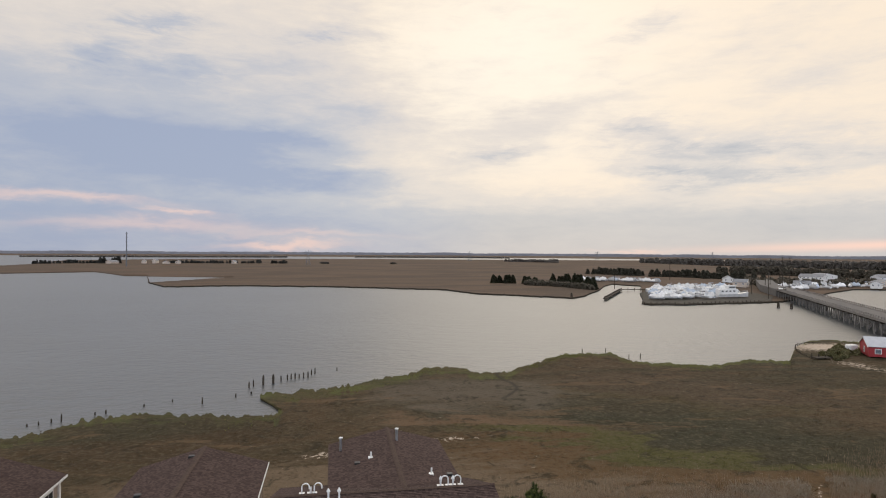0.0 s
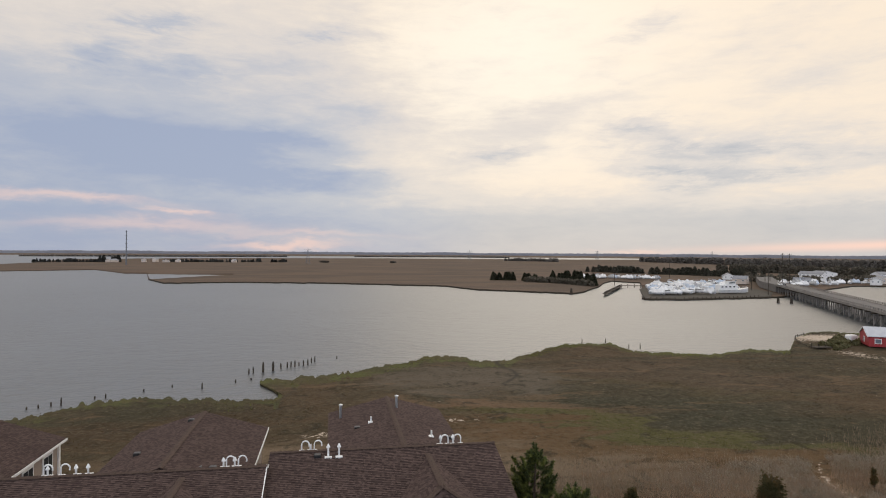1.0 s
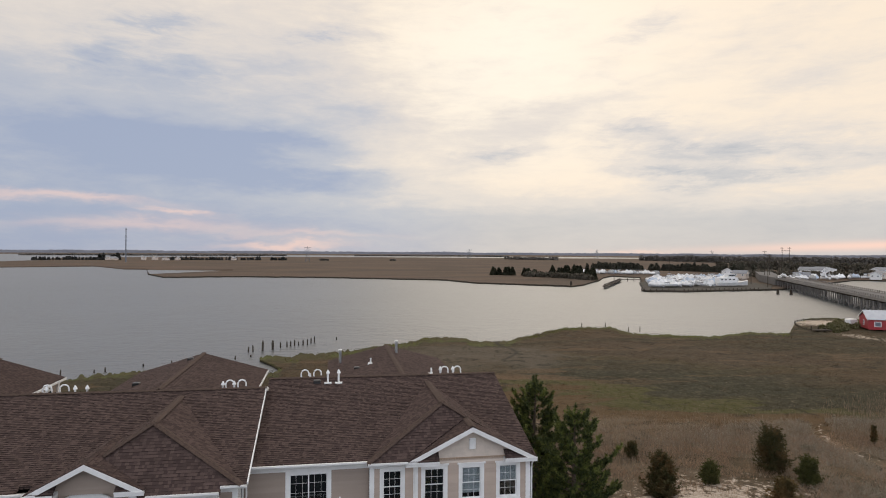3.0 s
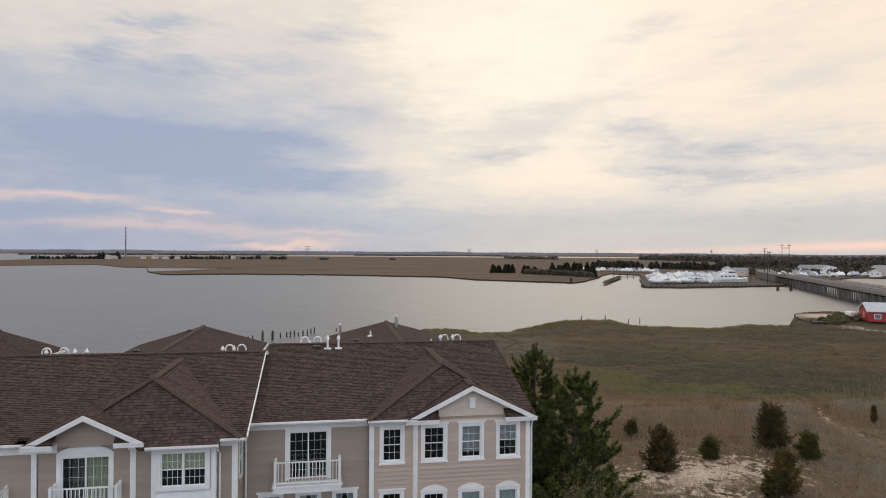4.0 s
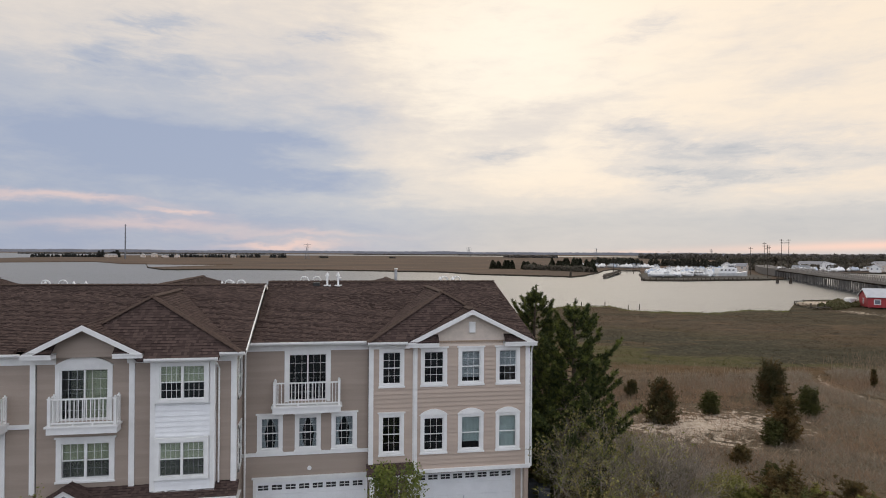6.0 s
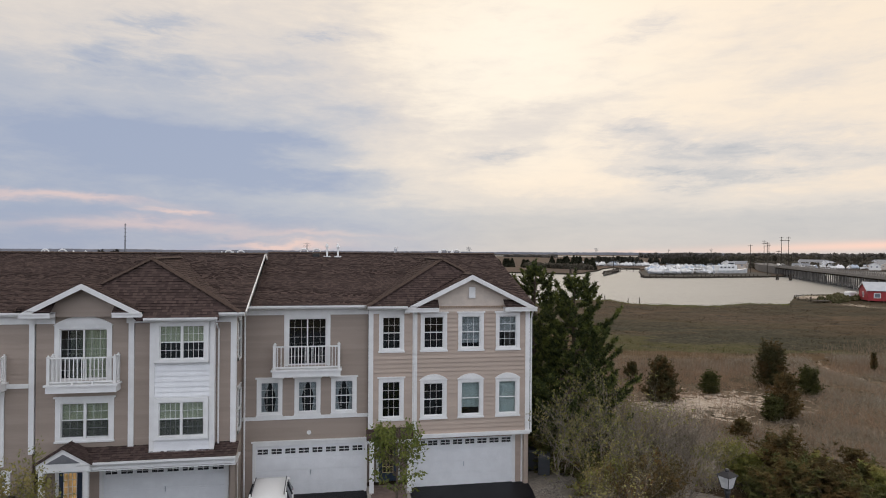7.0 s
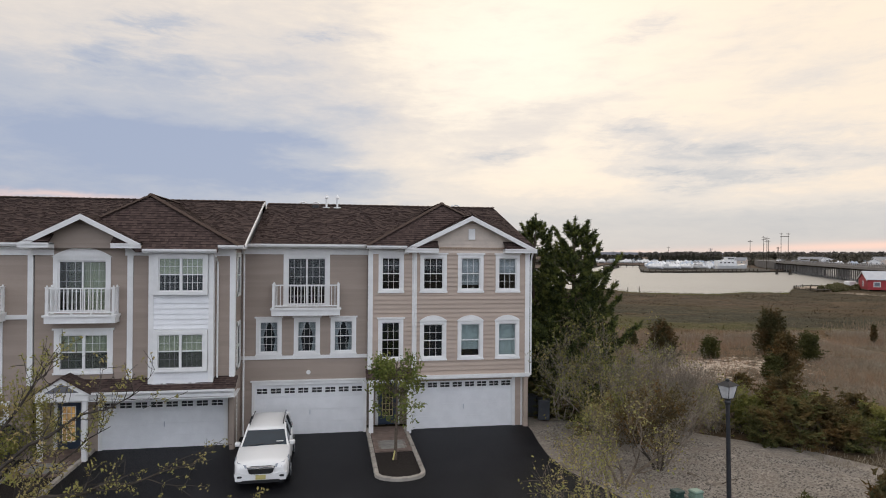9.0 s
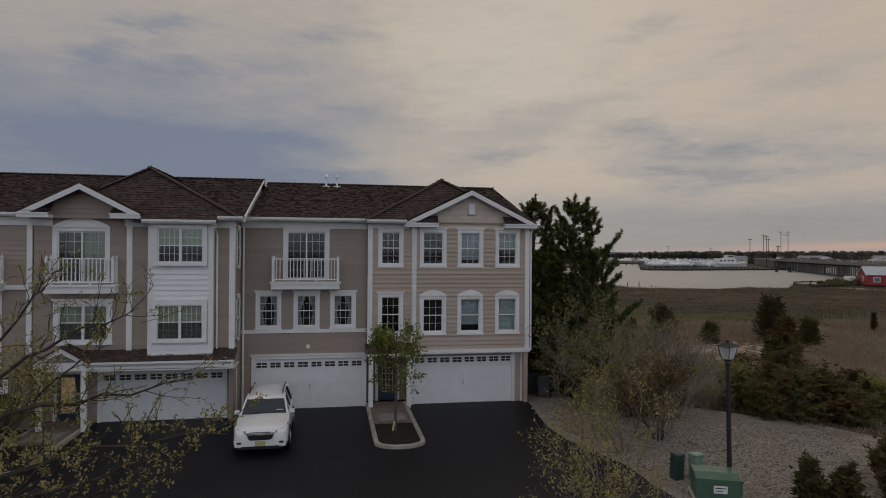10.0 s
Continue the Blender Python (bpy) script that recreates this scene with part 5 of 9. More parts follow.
while z < 8.2:
    for a, b, c, d in cells(-7.05, -4.81, z, min(z + 0.22, 8.25), [(-7.0, -4.86, 6.5, 8.3), (-7.0, -4.86, 3.35, 5.2)]):
        wpart("plank", prism(bmesh.new(), [(YB - 0.02, c), (YB + 0.015, d), (YB + 0.03, d), (YB + 0.03, c)], a, b, "x"), WHITE_PANEL, bay)
    z += 0.22
for a in (-7.2, -4.85):
    wpart("bay_corner", boxed(a, a + 0.19, YB - 0.03, YB + 0.1, 2.8, 8.36), WHITE, bay)
wpart("bay_foot", boxed(-7.2, -4.66, YB - 0.05, YL, 2.78, 2.95), WHITE, bay)


def bay_window(z0, z1, cover, drop, screen):
    """Two sashes side by side, set proud on the bay."""
    return window(fore_house, -6.98, -4.88, z0, z1, YB - 0.11, cols=4, units=2, head="", cover=cover, drop=drop, casing=0.17, deep=0.086, screen=screen)


bay_window(6.6, 8.3, BLIND_GREEN, 0.5, False)
bay_window(3.45, 5.15, BLIND_GREEN, 1.0, True)
# dark sheet on the solid bay, painted as a dim room
for z0, z1 in ((6.6, 8.3), (3.45, 5.15)):
    wpart("bay_room", boxed(-6.9, -4.95, YB - 0.01, YB + 0.018, z0 + 0.1, z1 - 0.1), DARK_ROOM, bay)
siding(fore_house, 28.21, 30.04, 0.0, 8.6, 3.86, [(28.75, 29.55, 6.55, 8.2), (28.75, 29.55, 3.4, 5.2)], 0.2, side=1)


def side_window(house, y0, y1, z0, z1, x):
    bm = bmesh.new()
    for a, b, c, d in ((y0, y0 + 0.14, z0, z1), (y1 - 0.14, y1, z0, z1), (y0, y1, z0, z0 + 0.14), (y0, y1, z1 - 0.14, z1 + 0.05), (y0, y1, (z0 + z1) / 2 - 0.03, (z0 + z1) / 2 + 0.03)):
        box(bm, x - 0.02, x + 0.05, a, b, c, d)
    w = wpart("window", bm, WHITE, house, "narrow white cased side window")
    wpart("pane", boxed(x - 0.03, x - 0.01, y0 + 0.1, y1 - 0.1, z0 + 0.1, z1 - 0.1), BLACK, w)


side_window(fore_house, 28.62, 29.68, 6.45, 8.3, -3.86)
side_window(fore_house, 28.62, 29.68, 3.3, 5.3, -3.86)
wpart("downspout", tube(bmesh.new(), [(-3.7, 29.6, 8.5), (-3.72, 29.92, 8.2), (-3.72, 29.92, 0.05)], 0.045), WHITE, fore_house)
wpart("downspout", tube(bmesh.new(), [(-4.55, 27.6, 8.2), (-4.55, 28.1, 7.9), (-4.55, 28.12, 3.0)], 0.04), WHITE, fore_house)
# garage, porch roof and entry
YG = 28.9
garage_door(fore_house, -9.28, -4.36, 2.1, YG)
siding(fore_house, -9.62, -9.42, 0.0, 2.5, YG, [], 0.2)
siding(fore_house, -4.22, -3.86, 0.0, 2.5, YG, [], 0.2)
trim_box(fore_house, -4.06, -3.84, YG - 0.1, YG + 0.05, 0, 2.4, "corner_board")
wpart("wall", boxed(-9.62, -3.86, YG + 0.0, YG + 0.2, 2.36, 2.6), TAN, fore_house)
roof_face(fore_house, [(-9.75, 27.35, 2.76), (-3.72, 27.35, 2.76), (-3.72, YL, 3.12), (-9.75, YL, 3.12)], 0.06, "porch_roof")
gutter(fore_house, -9.75, -3.72, 27.35, 2.73)
trim_box(fore_house, -9.7, -3.76, 27.36, 27.44, 2.47, 2.63, "fascia")
soffit(fore_house, -9.75, -3.72, 27.35, YG, 2.44)
wpart("wall", boxed(-11.6, -9.5, 28.95, 29.1, 0, 3.0), TAN, fore_house)
front_door(fore_house, -11.0, -10.1, 28.95, 2.05, LIT)
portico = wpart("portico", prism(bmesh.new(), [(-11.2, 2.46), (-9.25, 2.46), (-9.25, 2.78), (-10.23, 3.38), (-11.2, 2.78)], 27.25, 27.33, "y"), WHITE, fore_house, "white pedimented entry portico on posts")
# flat grey triangle set on the front, painted as the opening's shade
wpart("pediment_panel", prism(bmesh.new(), [(-10.86, 2.80), (-9.60, 2.80), (-10.23, 3.16)], 27.235, 27.25, "y"), PEDIMENT_SHADE, portico, "grey panel painted as the shade in the pediment opening")
roof_face(fore_house, [(-11.3, 27.2, 2.76), (-10.23, 27.2, 3.43), (-10.23, YL, 3.43), (-11.3, YL, 2.76)], 0.06, "portico_roof")
roof_face(fore_house, [(-9.15, 27.2, 2.76), (-10.23, 27.2, 3.43), (-10.23, YL, 3.43), (-9.15, YL, 2.76)], 0.06, "portico_roof")
for x in (-11.05, -9.42):
    wpart("portico_post", boxed(x - 0.09, x + 0.09, 27.3, 27.48, 0.05, 2.46, bevel=0.01), WHITE, fore_house)
trim_box(fore_house, -11.2, -9.25, 27.33, 28.95, 2.42, 2.48, "entry_ceiling")
# roof
RY, RZ, FY = 35.45, 11.06, 27.85
SL = (RZ - 8.68) / (RY - FY)
LX0 = -12.4
roof_face(fore_house, [(-7.65, FY, 8.68), (-3.41, FY, 8.68), (-3.41, RY, RZ), (-7.65, RY, RZ)])
roof_face(fore_house, [(LX0, 28.3, 8.68 + SL * 0.45), (-7.65, 28.3, 8.68 + SL * 0.45), (-7.65, RY, RZ), (LX0, RY, RZ)])
roof_face(fore_house, [(LX0, 43.0, 8.68), (-3.41, 43.0, 8.68), (-3.41, RY, RZ), (LX0, RY, RZ)])
cap(fore_house, (LX0, RY, RZ), (-3.41, RY, RZ))
bar(fore_house, (-3.41, FY - 0.05, 8.64), (-3.41, RY, RZ - 0.04), 0.05, 0.11, "bargeboard")
bar(fore_house, (-3.41, 43.0, 8.64), (-3.41, RY, RZ - 0.02), 0.06, 0.2, "bargeboard")
wpart("wall", prism(bmesh.new(), [(28.3, 8.5), (42.9, 8.5), (RY, RZ - 0.15)], -3.9, -3.6, "x"), WHITE_PANEL, fore_house)
wpart("wall", boxed(-3.9, -3.6, 30.05, 43.0, 0, 8.6), TAN, fore_house)
wpart("wall", boxed(LX0, -3.6, 42.8, 43.0, 0, 8.6), TAN, fore_house)
HX, HY, HZ, HL, HR, HF, HE = -7.64, 29.74, 10.85, -11.6, -3.7, 27.45, 8.44
hb = RY - (RZ - HZ) / SL
HFS, HLS, HRS = (HZ - HE) / (HY - HF), (HZ - HE) / (HX - HL), (HZ - 8.64) / (HX + 3.6) * -1
cut_z = HZ - HLS * (HX + 9.4)
cut = (-9.4, HY - (HZ - cut_z) / HFS, cut_z)
step_y = HY - (HZ - 8.64) / HFS
roof_face(fore_house, [(HX, HY, HZ), (HX, hb, HZ), (-11.4, 28.45, HZ - HLS * (HX + 11.4)), cut])
roof_face(fore_house, [(HX, HY, HZ), (HX, hb, HZ), (-3.6, FY + 0.05, 8.64), (-3.6, step_y, 8.64)])
roof_face(fore_house, [(-7.62, HF, HE), (-4.45, HF, HE), (-4.45, step_y, 8.64), (-3.6, step_y, 8.64), (HX, HY, HZ), cut])
cap(fore_house, cut, (HX, HY, HZ))
cap(fore_house, (-3.6, step_y, 8.64), (HX, HY, HZ))
cap(fore_house, (HX, HY, HZ), (HX, hb, HZ))
gutter(fore_house, -7.35, -4.5, HF, HE)
soffit(fore_house, -7.35, -4.5, HF, YB, HE - 0.09)
gutter(fore_house, -4.47, -3.45, step_y, 8.62)
soffit(fore_house, -4.47, -3.45, step_y, YL, 8.54)
front_gable(fore_house, -9.69, -11.95, -7.42, 27.45, 27.96, 9.88, 8.70, 31.7, 27.7, TAN)
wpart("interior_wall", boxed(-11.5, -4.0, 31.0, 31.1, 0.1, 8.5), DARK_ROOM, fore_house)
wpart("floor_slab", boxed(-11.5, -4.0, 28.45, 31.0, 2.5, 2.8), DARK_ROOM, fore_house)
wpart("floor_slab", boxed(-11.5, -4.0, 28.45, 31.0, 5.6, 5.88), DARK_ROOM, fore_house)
rear_fore = tagged(empty("rear_wing", -9, 42, 0), "rear wing under brown shingle roof with white eaves", "house wing", "rear wings")
rear_wing(rear_fore, -9.05, -13.4, -4.55, 36.0, 48.1, 11.03, 9.72, (-4.55,))

# ---- the next house along
far_house = tagged(empty("townhouse", -16, 28.5, 0), "tan clapboard townhouse with white balcony at the row's end", "townhouse", "row of townhouses")
siding(far_house, -22.0, -11.72, 0.0, 8.55, YL, [(-15.3, -13.4, 5.95, 8.3), (-17.5, -12.6, 0, 2.15)], 0.2)
sliding_door(far_house, -15.4, -13.3, 5.92, 8.25, YL, BLIND, 0.6)
balcony(far_house, -15.6, -12.75, 27.3, YL, 5.9, 6.92)
trim_box(far_house, -12.7, -11.87, YL - 0.06, YL - 0.02, 5.62, 5.8, "band")
trim_box(far_house, -13.0, -12.75, YL - 0.06, YL - 0.02, 2.5, 5.6, "corner_board")
garage_door(far_house, -17.45, -12.65, 2.1, YL)
frieze(far_house, -22, -11.72, YL, 8.2, 8.52)
roof_face(far_house, [(-24, FY, 8.68), (LX0, FY, 8.68), (LX0, RY, RZ), (-24, RY, RZ)])
roof_face(far_house, [(-24, 43.0, 8.68), (LX0, 43.0, 8.68), (LX0, RY, RZ), (-24, RY, RZ)])
cap(far_house, (-24, RY, RZ), (LX0, RY, RZ))
gutter(far_house, -24, -12.1, FY, 8.66)
soffit(far_house, -24, -12.1, FY, YL, 8.58)
wpart("interior_wall", boxed(-22, -11.8, 31.0, 31.1, 0.1, 8.5), DARK_ROOM, far_house)
wpart("wall", boxed(-24, -23.8, 28.2, 43, 0, 8.6), TAN, far_house)
wpart("wall", boxed(-24, LX0, 42.8, 43.0, 0, 8.6), TAN, far_house)
rear_far = tagged(empty("rear_wing", -22, 42, 0), "rear wing with white eave and tan wall", "house wing", "rear wings")
rear_wing(rear_far, -22.4, -26.5, -18.23, 36.0, 48.1, 10.9, 9.55, (-18.23,))
for y in (40.2, 43.2, 46.0):
    wn = wpart("window", boxed(-18.64, -18.56, y - 0.75, y + 0.75, 7.0, 9.1), WHITE, rear_far, "white framed window in the side wall")
    # these panes are opaque, in the painted room dimness
    wpart("pane", boxed(-18.58, -18.54, y - 0.6, y - 0.05, 7.15, 8.95), DARK_ROOM, wn)
    wpart("pane", boxed(-18.58, -18.54, y + 0.05, y + 0.6, 7.15, 8.95), DARK_ROOM, wn)
wpart("corner_board", boxed(-18.66, -18.54, 47.6, 47.9, 0, 9.5), WHITE, rear_far)

# ---------------------------------------------------------------- made ground
bm = bmesh.new()
prism(bm, [(-40, -30), (60, -30), (11.6, 12.0), (10.9, 14.5), (10.3, 17.0), (10.15, 18.6), (10.15, 20.4), (9.7, 22.0), (9.2, 23.6), (9.1, 25.5), (9.3, 27.3), (9.55, 28.9), (9.65, 30.12), (-40, 30.12)], -0.06, 0.0, "z")
tagged(link_mesh("driveway", bm, ASPHALT), "fresh black asphalt driveway in front of garages", "driveway", kind="structure")
bm = bmesh.new()
prism(bm, [(9.4, 31.5), (9.2, 29), (8.9, 24), (9.4, 20), (10.1, 16), (11.2, 11), (24, 4), (31, 12), (24.2, 18.6), (21.8, 21.8), (20.6, 24.0), (18.8, 25.8), (16.8, 27.8), (14.4, 29.0), (12.2, 30), (11.6, 31.5)], -0.05, -0.012, "z")
tagged(link_mesh("gravel_bed", bm, GRAVEL), "pale grey gravel bed beside the driveway", "gravel", kind="structure")
PEBBLE = leaf_material("mixed_pebbles", (0.36, 0.32, 0.27), (0.13, 0.115, 0.10), (0.26, 0.22, 0.18), 0.9)
rng = np.random.default_rng(5)
n = 32000
gx, gy = rng.uniform(9, 22, n), rng.uniform(12, 30, n)
keep = (gx > 9.6 + 0.65 * np.exp(-((gy - 20) / 2.0) ** 2) + np.clip(19 - gy, 0, 9) * 0.18) & (gx < 13.2 + (30 - gy) * 0.95) & (gx < 21.2 + (21 - gy) * 0.45)
gx, gy = gx[keep], gy[keep]
s = rng.uniform(0.015, 0.045, len(gx))
base = np.stack([gx, gy, np.full(len(gx), -0.006)], -1)
quads = np.stack([base + np.stack([s * a, s * b, s * c], -1) for a, b, c in ((-1, -1, 0), (1, -0.8, 0), (0.2, 0.1, 0.9), (-0.9, 0.9, 0))], 1)
blades("gravel_stones", quads, PEBBLE)
tagged(bpy.data.objects["gravel_stones"], "loose pale gravel stones", "gravel", kind="stuff")


def island(name, x0, x1, y_house, y_tip, walk_to, label):
    """A kerbed island between two drives: a paved walk from the door and a bed of mulch at the rounded end."""
    isl = tagged(empty(name, (x0 + x1) / 2, (y_house + y_tip) / 2, 0), label, "planting island", "planting islands")
    r = (x1 - x0) / 2
    cx, cy = (x0 + x1) / 2, y_tip + r * 0.75
    def ring(k):
        arc = [(cx + (r + k) * math.cos(t), cy + (r * 0.75 + k) * math.sin(t)) for t in (math.pi * i / 14 for i in range(14, 29))]
        return [(x0 - k, y_house)] + arc + [(x1 + k, y_house)]
    outer, inner = ring(0.0), ring(-0.17)
    n = len(outer)
    stones = 0
    for i in range(n - 1):
        a, b, c, d = Vector(outer[i]), Vector(outer[i + 1]), Vector(inner[i]), Vector(inner[i + 1])
        k = max(1, round((b - a).length / 0.62))
        for j in range(k):
            u, v = j / k + 0.008, (j + 1) / k - 0.008
            bm = bmesh.new()
            prism(bm, [a.lerp(b, u)[:2], a.lerp(b, v)[:2], c.lerp(d, v)[:2], c.lerp(d, u)[:2]], -0.03, 0.13 + 0.004 * (stones % 3), "z")
            bmesh.ops.bevel(bm, geom=[e for e in bm.edges if all(q.co.z > 0.1 for q in e.verts)], offset=0.02, segments=1, affect="EDGES")
            wpart("kerb_stone", bm, CONCRETE, isl)
            stones += 1
    bm = bmesh.new()
    prism(bm, [p for p in inner], -0.03, 0.07, "z")
    wpart("mulch", bm, MULCH, isl, "black mulch bed")
    # pavers
    xa, xb = x0 + 0.19, x1 - 0.19
    brick, w, h = None, 0.2, 0.1
    y = walk_to
    row = 0
    shared = {}
    grey0, grey1 = walk_to + 0.25, walk_to + 1.45
    while y < y_house - 0.05 and row < 90:
        x = xa - (row % 2) * w / 2
        while x < xb:
            a, b = max(x, xa), min(x + w, xb)
            if b - a > 0.03:
                grey = grey0 < y < grey1 and xa + 0.25 < (a + b) / 2 < xb - 0.25
                key = (round(b - a, 3), grey)
                if key not in shared:
                    bm = boxed(0.004, b - a - 0.004, 0.004, h - 0.004, 0.07, 0.125)
                    ob = wpart("paver", bm, PAVER_GREY if grey else PAVER, isl)
                    shared[key] = ob.data
                else:
                    ob = new("paver", shared[key])
                    ob.parent = isl
                    ob.matrix_parent_inverse = isl.matrix_basis.inverted()
                ob.location = (a, y, 0)
            x += w
        y += h
        row += 1
    return isl


island("planting_island", 1.80, 3.74, 30.3, 23.35, 26.6, "kerbed island with paver walk and black mulch bed")
island("planting_island", -11.55, -9.50, 29.5, 22.3, 25.6, "kerbed island with paver walk before the porch")


# ---------------------------------------------------------------- vehicles
def suv(name, paint, label):
    """A mid-size sport utility vehicle, nose towards -y, its base at the origin."""
    car = tagged(empty(name), label, "car", "parked cars")
    # side outline: station along the length (nose first), half width at the sill, at the belt, belt height, roof height, half width of roof
    L = 4.86
    st = [(-2.43, 0.66, 0.74, 0.78, 0), (-2.36, 0.84, 0.86, 0.92, 0), (-2.1, 0.92, 0.93, 1.00, 0), (-1.6, 0.945, 0.95, 1.08, 0), (-1.15, 0.95, 0.955, 1.14, 0), (-0.9, 0.95, 0.955, 1.15, 0),
          (0.0, 0.955, 0.955, 1.12, 0), (1.0, 0.955, 0.95, 1.13, 0), (1.9, 0.94, 0.92, 1.15, 0), (2.3, 0.90, 0.86, 1.12, 0), (2.43, 0.82, 0.78, 0.95, 0)]
    bm = bmesh.new()
    rings = []
    for y, ws, wb, zb, _ in st:
        nose = 0.42 if y < -2.3 else 0.28
        crown = 0.05 if y < -0.9 else 0.0
        prof = [(-ws * 0.93, nose), (-ws, nose + 0.14), (-wb, 0.62), (-wb * 0.985, zb - 0.1), (-wb * 0.93, zb), (0, zb + crown), (wb * 0.93, zb), (wb * 0.985, zb - 0.1), (wb, 0.62), (ws, nose + 0.14), (ws * 0.93, nose)]
        rings.append([bm.verts.new((x, y, z)) for x, z in prof])
    for a, b in zip(rings, rings[1:]):
        k = len(a)
        for i in range(k):
            bm.faces.new((a[i], a[(i + 1) % k], b[(i + 1) % k], b[i]))
    bm.faces.new(rings[0])
    bm.faces.new(rings[-1][::-1])
    bmesh.ops.recalc_face_normals(bm, faces=bm.faces[:])
    body = part("body", bm, paint, car)
    for p in body.data.polygons:
        p.use_smooth = True
    # greenhouse: dark cabin, glass line, roof
    gh = [(-1.02, 0.80, 1.13, 1.14), (-0.30, 0.70, 1.13, 1.60), (0.10, 0.665, 1.12, 1.69), (1.0, 0.665, 1.12, 1.71), (1.9, 0.65, 1.12, 1.66), (2.18, 0.66, 1.12, 1.50), (2.34, 0.72, 1.1, 1.13)]
    bm = bmesh.new()
    rings = [[bm.verts.new(v) for v in ((-0.87, y, zb), (-w - 0.01, y, max(zb + 0.002, zt - 0.05)), (w + 0.01, y, max(zb + 0.002, zt - 0.05)), (0.87, y, zb))] for y, w, zb, zt in gh]
    for a, b in zip(rings, rings[1:]):
        for i in range(3):
            bm.faces.new((a[i], a[i + 1], b[i + 1], b[i]))
    bm.faces.new(rings[0])
    bm.faces.new(rings[-1][::-1])
    bmesh.ops.recalc_face_normals(bm, faces=bm.faces[:])
    part("cabin_glass", bm, CAR_GLASS, car, "dark tinted windows")
    bm = bmesh.new()
    rr = [(-0.30, 0.71, 1.575), (-0.1, 0.70, 1.63), (0.3, 0.685, 1.69), (1.0, 0.68, 1.715), (1.7, 0.67, 1.69), (2.05, 0.67, 1.62), (2.28, 0.66, 1.56)]
    top = [[bm.verts.new(v) for v in ((-w, y, z - 0.07), (-w * 0.93, y, z), (0, y, z + 0.02), (w * 0.93, y, z), (w, y, z - 0.07))] for y, w, z in rr]
    for a, b in zip(top, top[1:]):
        for i in range(4):
            bm.faces.new((a[i], a[i + 1], b[i + 1], b[i]))
    bm.faces.new(top[0])
    bm.faces.new(top[-1][::-1])
    bmesh.ops.recalc_face_normals(bm, faces=bm.faces[:])
    roof = part("roof", bm, paint, car)
    for p in roof.data.polygons:
        p.use_smooth = True
    for s in (-1, 1):
        part("pillar", tube(bmesh.new(), [(s * 0.845, -1.0, 1.14), (s * 0.71, -0.28, 1.58), (s * 0.69, 0.2, 1.655)], 0.035, 6), paint, car)
        part("pillar", tube(bmesh.new(), [(s * 0.87, 0.35, 1.12), (s * 0.69, 0.4, 1.66)], 0.035, 6), BLACK, car)
        part("pillar", tube(bmesh.new(), [(s * 0.86, 1.45, 1.12), (s * 0.685, 1.35, 1.66)], 0.045, 6), BLACK, car)
        part("pillar", tube(bmesh.new(), [(s * 0.80, 2.3, 1.12), (s * 0.68, 2.05, 1.58)], 0.07, 6), paint, car)
        rail = part("roof_rail", tube(bmesh.new(), [(s * 0.62, -0.05, 1.69), (s * 0.62, 0.05, 1.75), (s * 0.62, 1.8, 1.76), (s * 0.62, 1.95, 1.69)], 0.018, 6), BLACK, car, "black roof rail")
        bm = boxed(s * 1.0 - 0.1, s * 1.0 + 0.1, -0.78, -0.62, 1.08, 1.24, bevel=0.03)
        mir = part("wing_mirror", bm, paint, car)
        part("mirror_arm", boxed(min(s * 0.86, s * 0.93), max(s * 0.86, s * 0.93), -0.73, -0.66, 1.1, 1.15), BLACK, mir)
        bm = bmesh.new()
        for (xa, ya, za), (xb, yb, zb), (xc, yc, zc), (xd, yd, zd) in (((0.48, -2.44, 0.80), (0.50, -2.40, 0.90), (0.80, -2.30, 0.965), (0.80, -2.36, 0.80)), ((0.80, -2.36, 0.80), (0.80, -2.30, 0.965), (0.935, -1.78, 1.03), (0.955, -2.02, 0.86))):
            v = [bm.verts.new((s * a, b, c)) for a, b, c in ((xa, ya, za), (xb, yb, zb), (xc, yc, zc), (xd, yd, zd), (xa, ya + 0.2, za), (xb, yb + 0.2, zb), (xc - 0.1, yc + 0.1, zc - 0.03), (xd - 0.1, yd + 0.1, zd))]
            for q in ((0, 1, 2, 3), (7, 6, 5, 4), (0, 4, 5, 1), (1, 5, 6, 2), (2, 6, 7, 3), (3, 7, 4, 0)):
                bm.faces.new([v[i] for i in q])
        bmesh.ops.recalc_face_normals(bm, faces=bm.faces[:])
        hl = part("headlight", bm, HEADLAMP, car, "clear swept-back headlight")
        bm = bmesh.new()
        bmesh.ops.create_uvsphere(bm, u_segments=8, v_segments=6, radius=0.06, matrix=Matrix.Translation((s * 0.70, -2.36, 0.80)))
        part("lamp_bowl", bm, CHROME, hl)
        part("fog_light", boxed(s * 0.72 - 0.09, s * 0.72 + 0.09, -2.475, -2.28, 0.46, 0.55, bevel=0.03), BLACK, car)
        part("tail_light", boxed(s * 0.78 - 0.09, s * 0.78 + 0.09, 2.32, 2.44, 0.85, 1.05, bevel=0.02), RED, car, "red tail light")
        for yy in (-1.45, 1.36):
            bm = bmesh.new()
            bmesh.ops.create_cone(bm, cap_ends=True, segments=28, radius1=0.37, radius2=0.37, depth=0.25, matrix=pose(s * 0.85, yy, 0.37, 0, 90, 0))
            bmesh.ops.bevel(bm, geom=[e for e in bm.edges if abs(abs(e.verts[0].co.x) - abs(e.verts[1].co.x)) < 1e-4], offset=0.03, segments=2, affect="EDGES")
            wheel = part("wheel", bm, RUBBER, car)
